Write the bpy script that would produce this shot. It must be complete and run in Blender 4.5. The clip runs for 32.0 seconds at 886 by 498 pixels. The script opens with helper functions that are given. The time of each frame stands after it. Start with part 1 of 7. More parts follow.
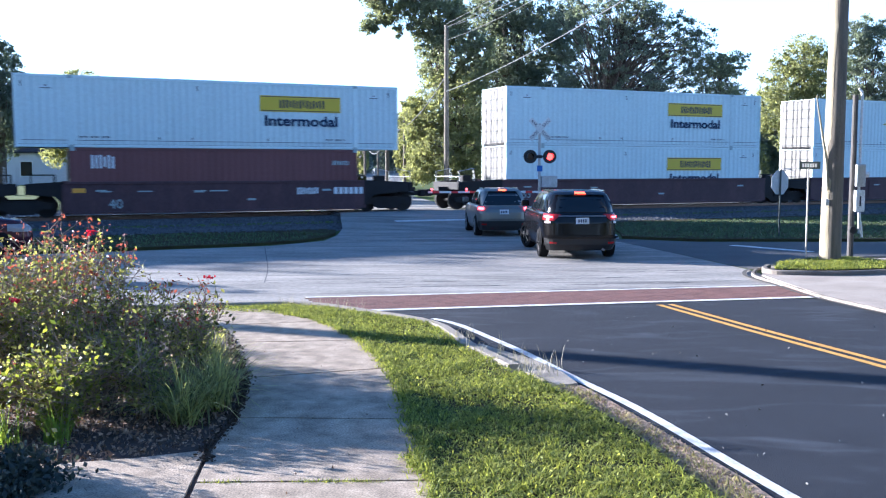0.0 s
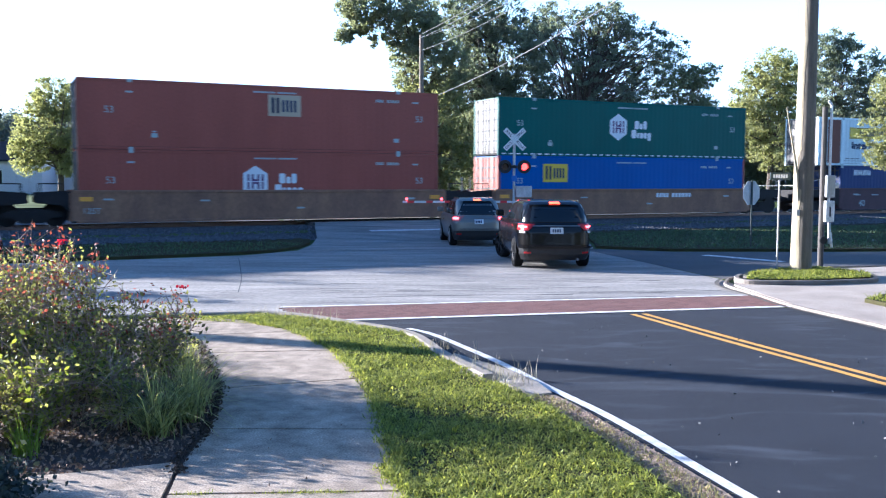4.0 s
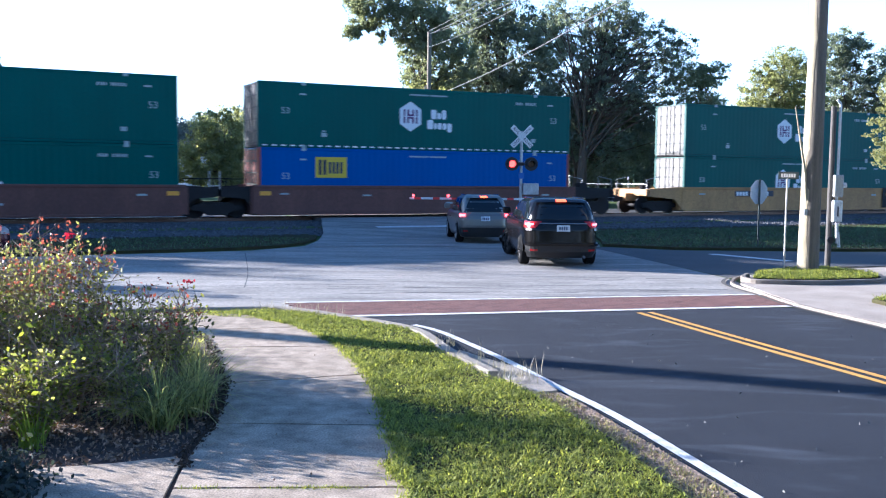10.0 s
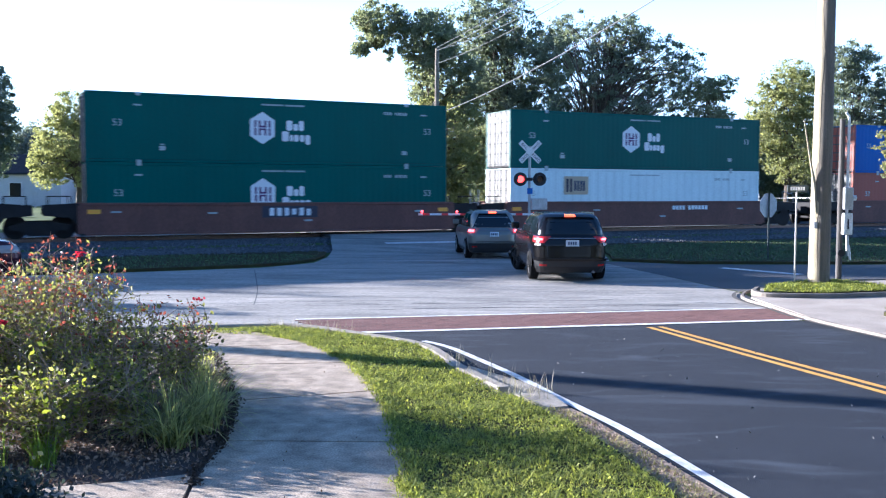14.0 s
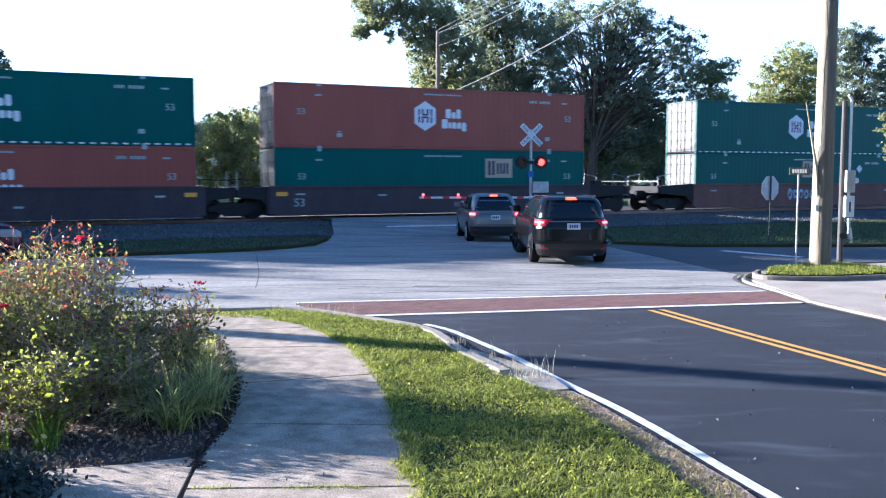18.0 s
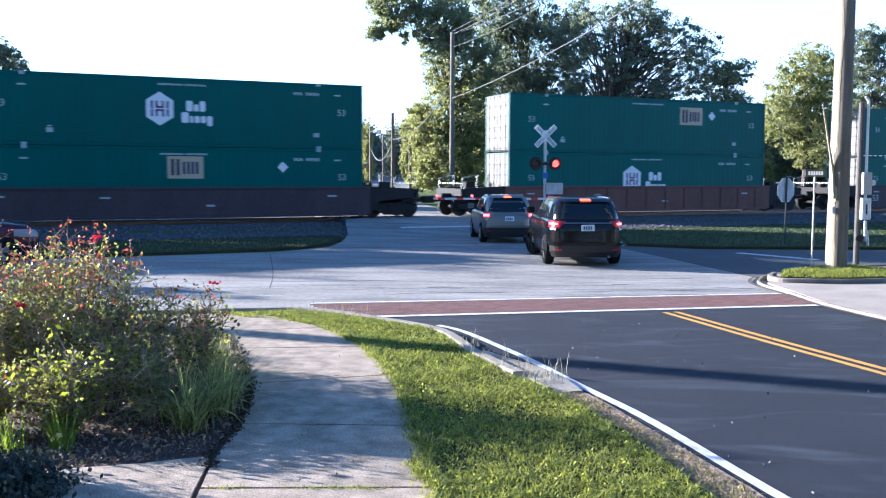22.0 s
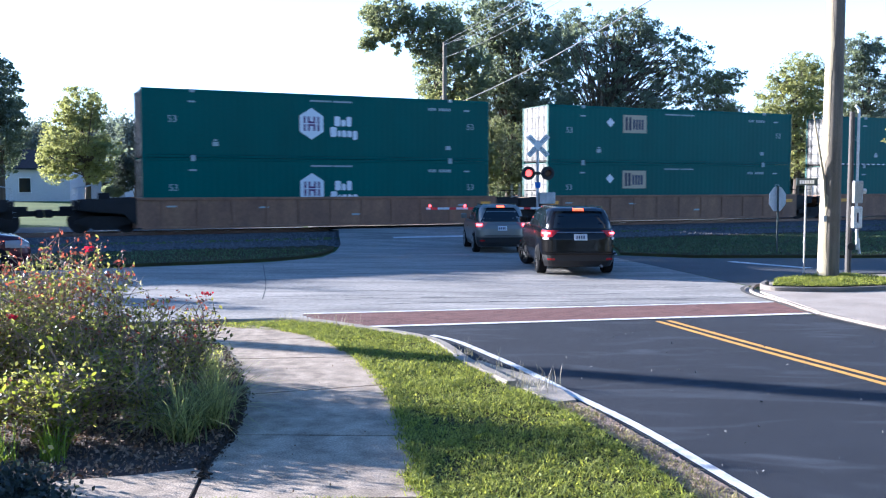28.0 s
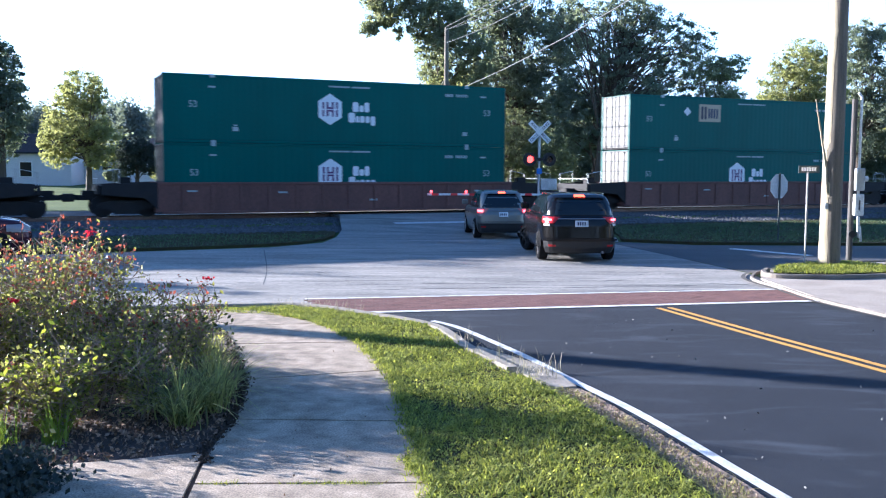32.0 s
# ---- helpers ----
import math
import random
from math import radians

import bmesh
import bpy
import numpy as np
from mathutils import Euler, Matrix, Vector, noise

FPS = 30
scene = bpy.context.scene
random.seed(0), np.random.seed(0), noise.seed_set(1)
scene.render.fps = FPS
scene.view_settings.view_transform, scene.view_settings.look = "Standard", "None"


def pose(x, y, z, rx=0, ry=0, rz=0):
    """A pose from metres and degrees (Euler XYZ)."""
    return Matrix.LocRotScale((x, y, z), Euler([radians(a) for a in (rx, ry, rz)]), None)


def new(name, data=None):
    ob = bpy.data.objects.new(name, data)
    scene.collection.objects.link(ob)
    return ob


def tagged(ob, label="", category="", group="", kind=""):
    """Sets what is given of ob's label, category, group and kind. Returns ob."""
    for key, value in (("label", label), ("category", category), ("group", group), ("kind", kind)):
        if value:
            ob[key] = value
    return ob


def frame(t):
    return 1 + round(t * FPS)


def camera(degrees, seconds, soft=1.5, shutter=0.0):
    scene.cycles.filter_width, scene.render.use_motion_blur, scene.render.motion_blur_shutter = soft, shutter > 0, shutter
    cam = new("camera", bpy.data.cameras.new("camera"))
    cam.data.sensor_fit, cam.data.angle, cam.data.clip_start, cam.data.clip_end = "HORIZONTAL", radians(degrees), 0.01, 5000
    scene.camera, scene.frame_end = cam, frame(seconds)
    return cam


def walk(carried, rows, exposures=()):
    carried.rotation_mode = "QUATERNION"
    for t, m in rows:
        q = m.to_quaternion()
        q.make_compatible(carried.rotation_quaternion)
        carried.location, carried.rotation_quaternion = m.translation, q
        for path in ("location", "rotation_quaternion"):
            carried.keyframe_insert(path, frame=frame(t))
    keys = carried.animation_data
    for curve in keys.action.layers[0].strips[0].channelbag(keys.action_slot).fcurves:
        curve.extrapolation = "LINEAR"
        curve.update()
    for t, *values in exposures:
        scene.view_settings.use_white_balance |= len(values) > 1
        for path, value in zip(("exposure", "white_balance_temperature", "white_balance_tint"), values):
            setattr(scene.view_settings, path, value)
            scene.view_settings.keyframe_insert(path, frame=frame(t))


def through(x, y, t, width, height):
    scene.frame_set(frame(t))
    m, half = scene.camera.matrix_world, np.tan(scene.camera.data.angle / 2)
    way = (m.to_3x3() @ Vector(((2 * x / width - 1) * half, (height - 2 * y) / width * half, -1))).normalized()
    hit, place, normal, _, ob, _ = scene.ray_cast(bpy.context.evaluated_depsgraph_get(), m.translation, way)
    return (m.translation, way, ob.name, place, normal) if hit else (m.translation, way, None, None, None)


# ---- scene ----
cam = camera(51.465, 32.0, soft=1.15, shutter=0.2)

# ---- camera: carried by hand, standing on the spot; seconds, yaw, pitch, roll ----
EYE = (0.0, 0.0, 2.35)
PATH = [
    (0, -0.06, -4.93, 0.04), (0.5, -0.35, -4.79, 0.14), (1, -0.66, -4.78, 0.19), (1.5, -1.10, -4.59, 0.17), (2, -1.17, -4.58, 0.06),
    (2.5, -1.21, -4.55, 0.25), (3, -1.18, -4.56, 0.03), (3.5, -1.53, -4.44, -0.03), (5.5, -1.75, -4.24, -0.30), (6, -2.14, -4.31, -0.38),
    (6.5, -1.91, -4.50, -0.17), (7, -2.00, -4.42, -0.23), (7.5, -1.60, -4.34, -0.12), (8, -1.41, -4.42, -0.12), (8.5, -1.31, -4.49, -0.03),
    (9, -1.18, -4.26, -0.59), (9.5, -1.22, -4.30, -0.65), (10, -1.19, -4.53, -0.56), (10.5, -0.73, -4.28, 0.01), (11, -0.42, -4.41, 0.31),
    (11.5, -0.70, -4.20, 0.07), (12, -0.85, -3.90, 0.01), (12.5, -0.76, -3.88, -0.02), (13, -0.58, -3.79, -0.09), (13.5, -0.54, -3.81, -0.10),
    (14, -0.66, -3.55, -0.10), (14.5, -0.76, -3.60, -0.04), (16.5, -1.13, -4.02, -0.84), (17, -0.92, -4.39, -0.69), (17.5, -0.76, -4.55, -0.21),
    (18, -0.59, -4.59, -0.01), (18.5, -0.02, -4.67, 0.06), (19, -0.14, -4.61, 0.10), (19.5, 0.18, -4.78, 0.15), (20, -0.06, -4.53, -0.08),
    (20.5, -0.08, -4.68, -0.02), (21, -0.25, -4.70, -0.14), (21.5, -0.04, -4.69, -0.36), (22, 0.28, -4.52, -0.15), (22.5, 0.30, -4.97, 0.08),
    (23, -0.44, -4.53, -0.09), (23.5, -0.07, -4.68, -0.13), (24, 0.10, -4.46, 0.09), (24.5, -0.10, -4.36, -0.08), (25, -0.05, -4.41, -0.10),
    (25.5, 0.04, -4.50, 0.14), (27.5, -0.33, -4.13, 0.16), (28, -0.17, -3.91, 0.03), (28.5, -0.47, -4.21, 0.09), (29, -0.34, -4.37, 0.19),
    (29.5, -0.84, -4.45, -0.32), (30, -0.07, -4.30, -0.33), (30.5, -0.15, -4.65, -0.39), (31, -0.12, -4.51, -0.14), (31.5, 0.02, -4.77, -0.35),
    (32, -0.09, -4.79, -0.21),
]
EXPOSURE, KELVIN, TINT = 2.45, 4640, 16
walk(cam, [(t, pose(*EYE, 90 + pitch, roll, yaw)) for t, yaw, pitch, roll in PATH], [(0, EXPOSURE, KELVIN, TINT), (32, EXPOSURE, KELVIN, TINT)])

# ---- light ----
SUN_TURN, SUN_HEIGHT = 159.0, 14.5   # degrees: from +x towards +y, and over the horizon
world = bpy.data.worlds.new("world")
scene.world = world
world.use_nodes = True
sky = world.node_tree.nodes.new("ShaderNodeTexSky")
sky.sky_type, sky.sun_disc = "NISHITA", False
sky.sun_elevation, sky.sun_rotation = radians(SUN_HEIGHT), radians(90 - SUN_TURN)
sky.dust_density, sky.air_density, sky.ozone_density = 1.0, 1.3, 3.0
# morning haze all round the horizon
wn, wl = world.node_tree.nodes, world.node_tree.links
where, split, fade, haze, both = wn.new("ShaderNodeTexCoord"), wn.new("ShaderNodeSeparateXYZ"), wn.new("ShaderNodeMapRange"), wn.new("ShaderNodeMix"), wn.new("ShaderNodeMix")
fade.interpolation_type = "SMOOTHSTEP"
for key, value in (("From Min", 0.15), ("From Max", 0.34), ("To Min", 1.0), ("To Max", 0.0)):
    fade.inputs[key].default_value = value
haze.data_type, both.data_type, both.blend_type = "RGBA", "RGBA", "ADD"
haze.inputs["A"].default_value, haze.inputs["B"].default_value = (0.0, 0.2, 0.6, 1), (4.7, 5.45, 6.4, 1)
both.inputs["Factor"].default_value = 1.0
wl.new(where.outputs["Generated"], split.inputs[0]), wl.new(split.outputs["Z"], fade.inputs[0]), wl.new(fade.outputs[0], haze.inputs["Factor"])
wl.new(sky.outputs[0], both.inputs["A"]), wl.new(haze.outputs["Result"], both.inputs["B"]), wl.new(both.outputs["Result"], wn["Background"].inputs[0])
wn["Background"].inputs[1].default_value = 0.038
sun = new("sun", bpy.data.lights.new("sun", "SUN"))
sun.data.energy, sun.data.angle, sun.data.color = 5.0, radians(0.6), (1.0, 0.81, 0.57)
aim = Vector((math.cos(radians(SUN_TURN)) * math.cos(radians(SUN_HEIGHT)), math.sin(radians(SUN_TURN)) * math.cos(radians(SUN_HEIGHT)), math.sin(radians(SUN_HEIGHT))))
sun.matrix_world = Matrix.Translation((-40, 20, 40)) @ aim.to_track_quat("Z", "Y").to_matrix().to_4x4()


# ---- materials ----
def material(name, color, rough=0.6, metal=0.0, second=None, scale=6.0, fine=60.0, bump=0.15, mix=0.5, spec=0.5, island=0.0, objects=0.0, stretch=None, grain=0.2):
    """A principled surface: two colours mixed by coarse noise, fine grain, bump."""
    m = bpy.data.materials.new(name)
    m.use_nodes = True
    n, l = m.node_tree.nodes, m.node_tree.links
    p = n["Principled BSDF"]
    p.inputs["Roughness"].default_value, p.inputs["Metallic"].default_value = rough, metal
    p.inputs["Specular IOR Level"].default_value = spec
    second = second or tuple(c * 0.72 for c in color)
    tc = n.new("ShaderNodeTexCoord")
    vec = tc.outputs["Object"]
    if stretch:
        mp = n.new("ShaderNodeMapping")
        mp.inputs["Scale"].default_value = stretch
        l.new(vec, mp.inputs[0])
        vec = mp.outputs[0]
    a, b = n.new("ShaderNodeTexNoise"), n.new("ShaderNodeTexNoise")
    a.inputs["Scale"].default_value, a.inputs["Detail"].default_value = scale, 5
    b.inputs["Scale"].default_value, b.inputs["Detail"].default_value = fine, 3
    l.new(vec, a.inputs["Vector"]), l.new(vec, b.inputs["Vector"])
    ramp = n.new("ShaderNodeValToRGB")
    ramp.color_ramp.elements[0].position, ramp.color_ramp.elements[1].position = 0.5 - mix / 2, 0.5 + mix / 2
    ramp.color_ramp.elements[0].color, ramp.color_ramp.elements[1].color = (*second, 1), (*color, 1)
    l.new(a.outputs["Fac"], ramp.inputs[0])
    out = ramp.outputs[0]
    hsv = n.new("ShaderNodeHueSaturation")
    l.new(out, hsv.inputs["Color"])
    val = n.new("ShaderNodeMapRange")
    val.inputs["From Min"].default_value, val.inputs["From Max"].default_value = 0.3, 0.7
    val.inputs["To Min"].default_value, val.inputs["To Max"].default_value = 1 - grain, 1 + grain
    l.new(b.outputs["Fac"], val.inputs[0])
    v = val.outputs[0]
    for amount, node, socket in ((island, "ShaderNodeNewGeometry", "Random Per Island"), (objects, "ShaderNodeObjectInfo", "Random")):
        if amount:
            g, r, mul = n.new(node), n.new("ShaderNodeMapRange"), n.new("ShaderNodeMath")
            r.inputs["To Min"].default_value, r.inputs["To Max"].default_value = 1 - amount, 1 + amount
            mul.operation = "MULTIPLY"
            l.new(g.outputs[socket], r.inputs[0]), l.new(r.outputs[0], mul.inputs[0]), l.new(v, mul.inputs[1])
            v = mul.outputs[0]
    l.new(v, hsv.inputs["Value"])
    l.new(hsv.outputs[0], p.inputs["Base Color"])
    if bump:
        bp = n.new("ShaderNodeBump")
        bp.inputs["Strength"].default_value, bp.inputs["Distance"].default_value = bump, 0.02
        l.new(b.outputs["Fac"], bp.inputs["Height"])
        l.new(bp.outputs[0], p.inputs["Normal"])
    return m


def leaf_material(name, light, dark, through=0.4, rough=0.5):
    """Leaves: each its own shade between two colours; some light passes through."""
    m = bpy.data.materials.new(name)
    m.use_nodes = True
    n, l = m.node_tree.nodes, m.node_tree.links
    p = n["Principled BSDF"]
    p.inputs["Roughness"].default_value, p.inputs["Specular IOR Level"].default_value = rough, 0.35
    g, ramp = n.new("ShaderNodeNewGeometry"), n.new("ShaderNodeValToRGB")
    ramp.color_ramp.elements[0].color, ramp.color_ramp.elements[1].color = (*dark, 1), (*light, 1)
    l.new(g.outputs["Random Per Island"], ramp.inputs[0])
    l.new(ramp.outputs[0], p.inputs["Base Color"])
    t, mix = n.new("ShaderNodeBsdfTranslucent"), n.new("ShaderNodeMixShader")
    bright = n.new("ShaderNodeMix")
    bright.data_type, bright.blend_type = "RGBA", "MULTIPLY"
    bright.inputs["Factor"].default_value = 1.0
    l.new(ramp.outputs[0], bright.inputs["A"])
    bright.inputs["B"].default_value = (1.32, 1.28, 0.75, 1)
    l.new(bright.outputs["Result"], t.inputs["Color"])
    mix.inputs[0].default_value = through
    l.new(p.outputs[0], mix.inputs[1]), l.new(t.outputs[0], mix.inputs[2])
    l.new(mix.outputs[0], n["Material Output"].inputs[0])
    return m


def plain(name, color, rough=0.5, metal=0.0, glow=0.0):
    m = bpy.data.materials.new(name)
    m.use_nodes = True
    p = m.node_tree.nodes["Principled BSDF"]
    p.inputs["Base Color"].default_value = (*color, 1)
    p.inputs["Roughness"].default_value, p.inputs["Metallic"].default_value = rough, metal
    if glow:
        p.inputs["Emission Color"].default_value, p.inputs["Emission Strength"].default_value = (*color, 1), glow
    return m


ASPHALT = material("asphalt", (0.0185, 0.0215, 0.030), 0.85, second=(0.0115, 0.0138, 0.0200), scale=0.9, fine=90, bump=0.3, spec=0.32, grain=0.4)
def scuffed(mat, tone, stretch, amount):
    """Pale tyre scuffs drawn out over a road surface."""
    n, l = mat.node_tree.nodes, mat.node_tree.links
    p = n["Principled BSDF"]
    old = p.inputs["Base Color"].links[0].from_socket
    tc, mp, a, r, mix = n.new("ShaderNodeTexCoord"), n.new("ShaderNodeMapping"), n.new("ShaderNodeTexNoise"), n.new("ShaderNodeMapRange"), n.new("ShaderNodeMix")
    mp.inputs["Scale"].default_value, mp.inputs["Rotation"].default_value = stretch, (0, 0, radians(-12))
    a.inputs["Scale"].default_value, a.inputs["Detail"].default_value, a.inputs["Distortion"].default_value = 1.0, 7, 1.2
    for key, value in (("From Min", 0.54), ("From Max", 0.80), ("To Max", amount)):
        r.inputs[key].default_value = value
    mix.data_type = "RGBA"
    mix.inputs["B"].default_value = (*tone, 1)
    l.new(tc.outputs["Object"], mp.inputs[0]), l.new(mp.outputs[0], a.inputs["Vector"]), l.new(a.outputs["Fac"], r.inputs[0]), l.new(r.outputs[0], mix.inputs["Factor"])
    l.new(old, mix.inputs["A"]), l.new(mix.outputs["Result"], p.inputs["Base Color"])


scuffed(ASPHALT, (0.060, 0.068, 0.084), (0.55, 1.5, 1.0), 0.8)
OLD_ASPHALT = material("old_asphalt", (0.075, 0.075, 0.078), 0.85, second=(0.05, 0.05, 0.052), scale=0.8, fine=60, bump=0.3)
CONCRETE = material("concrete_road", (0.335, 0.312, 0.28), 0.9, spec=0.2, grain=0.36, second=(0.20, 0.188, 0.172), scale=0.8, fine=22, bump=0.3, stretch=(0.45, 1.7, 1), mix=0.38)
WALKWAY = material("walk_concrete", (0.425, 0.345, 0.258), 0.9, spec=0.15, second=(0.245, 0.198, 0.147), scale=5.0, fine=60, bump=0.25, mix=0.34, grain=0.36)
scuffed(CONCRETE, (0.10, 0.095, 0.09), (0.35, 2.6, 1.0), 0.9)
PALE_WALK = material("pale_walk_concrete", (0.40, 0.345, 0.285), 0.95, spec=0.15, second=(0.27, 0.23, 0.19), scale=1.1, fine=40, bump=0.2)
KERB = material("kerb_concrete", (0.37, 0.325, 0.27), 0.95, spec=0.1, second=(0.21, 0.185, 0.15), scale=2.0, fine=60, bump=0.3)
# darker tone of the kerb concrete, for the corner and plot kerbs
KERB_DULL = material("dull_kerb_concrete", (0.27, 0.235, 0.195), 0.95, spec=0.1, second=(0.15, 0.13, 0.11), scale=2.5, fine=60, bump=0.3)
BRICK = material("brick_paver", (0.20, 0.105, 0.088), 0.9, second=(0.15, 0.082, 0.070), scale=3, fine=80, bump=0.2, spec=0.2, objects=0.14, island=0.15)
MORTAR = material("paver_joint", (0.17, 0.098, 0.085), 0.95, scale=4, fine=80)
WHITE_PAINT = material("white_road_paint", (0.72, 0.71, 0.68), 0.7, second=(0.42, 0.41, 0.40), scale=7, fine=60, bump=0.1, mix=0.3, grain=0.25)
YELLOW_PAINT = material("yellow_road_paint", (0.62, 0.33, 0.04), 0.7, second=(0.45, 0.24, 0.04), scale=5, fine=90, bump=0.1)
SOIL = material("lawn_soil", (0.055, 0.06, 0.022), 0.95, spec=0.1, second=(0.045, 0.033, 0.02), scale=2.5, fine=50, bump=0.5)
GROUND = material("meadow", (0.10, 0.13, 0.040), 0.95, spec=0.1, second=(0.065, 0.09, 0.03), scale=0.25, fine=8, bump=0.4)
MULCH = material("mulch", (0.085, 0.055, 0.04), 0.95, second=(0.035, 0.023, 0.017), scale=8, fine=60, bump=0.6)
GRAVEL = material("ballast_stone", (0.125, 0.125, 0.13), 0.95, spec=0.1, second=(0.072, 0.073, 0.078), scale=3, fine=16, bump=0.8, island=0.3)
GRIT = material("roadside_grit", (0.40, 0.29, 0.205), 0.95, second=(0.18, 0.14, 0.105), scale=14, fine=120, bump=0.7, mix=0.3)
RAIL = material("rail_steel", (0.16, 0.11, 0.09), 0.45, 0.7, scale=2, fine=30)
RAIL_TOP = plain("polished_rail", (0.6, 0.6, 0.6), 0.22, 1.0)
TIE = material("tie_wood", (0.07, 0.055, 0.045), 0.9, scale=3, fine=30, stretch=(1, 8, 1))
POLE_WOOD = material("pole_wood", (0.19, 0.16, 0.12), 0.85, second=(0.10, 0.083, 0.062), scale=2.2, fine=30, bump=0.5, stretch=(6, 6, 0.5))
GALVANISED = material("galvanised_steel", (0.52, 0.53, 0.54), 0.45, 0.6, scale=4, fine=30, bump=0.05)
SIGN_BACK = material("sign_back_aluminium", (0.60, 0.61, 0.62), 0.45, 0.35, scale=3, fine=30, bump=0.03)
WHITE_SHEET = material("white_sheet", (0.75, 0.75, 0.73), 0.5, scale=4, fine=30, bump=0.03, second=(0.62, 0.62, 0.6))
BLACK = material("black_paint", (0.012, 0.012, 0.013), 0.5, scale=3, fine=30, bump=0.05)
RED_PAINT = plain("red_paint", (0.55, 0.03, 0.03), 0.5)
BLUE_SIGN = plain("blue_sign", (0.03, 0.12, 0.42), 0.5)
GREEN_SIGN = plain("green_sign", (0.03, 0.05, 0.055), 0.5)
LENS_DARK = plain("dark_red_lens", (0.03, 0.004, 0.004), 0.25)
LENS_LIT = plain("lit_red_lens", (1.0, 0.035, 0.018), 0.3, glow=1.6)
GATE_LIT = plain("lit_gate_lamp", (1.0, 0.05, 0.04), 0.3, glow=1.6)
BRAKE_LIT = plain("lit_brake_lamp", (1.0, 0.04, 0.03), 0.3, glow=3.2)
BRAKE_AMBER = plain("lit_high_brake_lamp", (1.0, 0.075, 0.012), 0.3, glow=1.3)
WIRE = plain("cable_black", (0.10, 0.10, 0.10), 0.6)
RUBBER = material("rubber", (0.016, 0.016, 0.017), 0.9, spec=0.12, scale=6, fine=60)
RIM = material("alloy_rim", (0.35, 0.36, 0.37), 0.35, 0.8, scale=5, fine=40, bump=0)
DARK_RIM = material("black_rim", (0.012, 0.012, 0.013), 0.5, 0.0, spec=0.2, scale=5, fine=40, bump=0)
GLASS = plain("tinted_glass", (0.012, 0.016, 0.02), 0.06)
GLASS.node_tree.nodes["Principled BSDF"].inputs["Specular IOR Level"].default_value = 0.4
TAIL_RED = plain("tail_lamp_red", (0.35, 0.015, 0.015), 0.2)
LAMP_CLEAR = plain("lamp_clear", (0.30, 0.27, 0.26), 0.12)
CHROME = plain("chrome", (0.7, 0.7, 0.7), 0.15, 1.0)
PLASTIC = material("grey_plastic", (0.022, 0.021, 0.021), 0.55, scale=4, fine=60)
PLATE = material("plate_white", (0.72, 0.72, 0.72), 0.5, scale=4, fine=40, bump=0)
BAR_DARK = plain("dark_marking", (0.03, 0.03, 0.05), 0.6)


def car_paint(name, color, metal=0.3, rough=0.25):
    m = material(name, color, rough, metal, second=tuple(c * 0.9 for c in color), scale=2, fine=200, bump=0, spec=0.2, grain=0.05)
    m.node_tree.nodes["Principled BSDF"].inputs["Coat Weight"].default_value = 0.3
    m.node_tree.nodes["Principled BSDF"].inputs["Coat Roughness"].default_value = 0.08
    return m


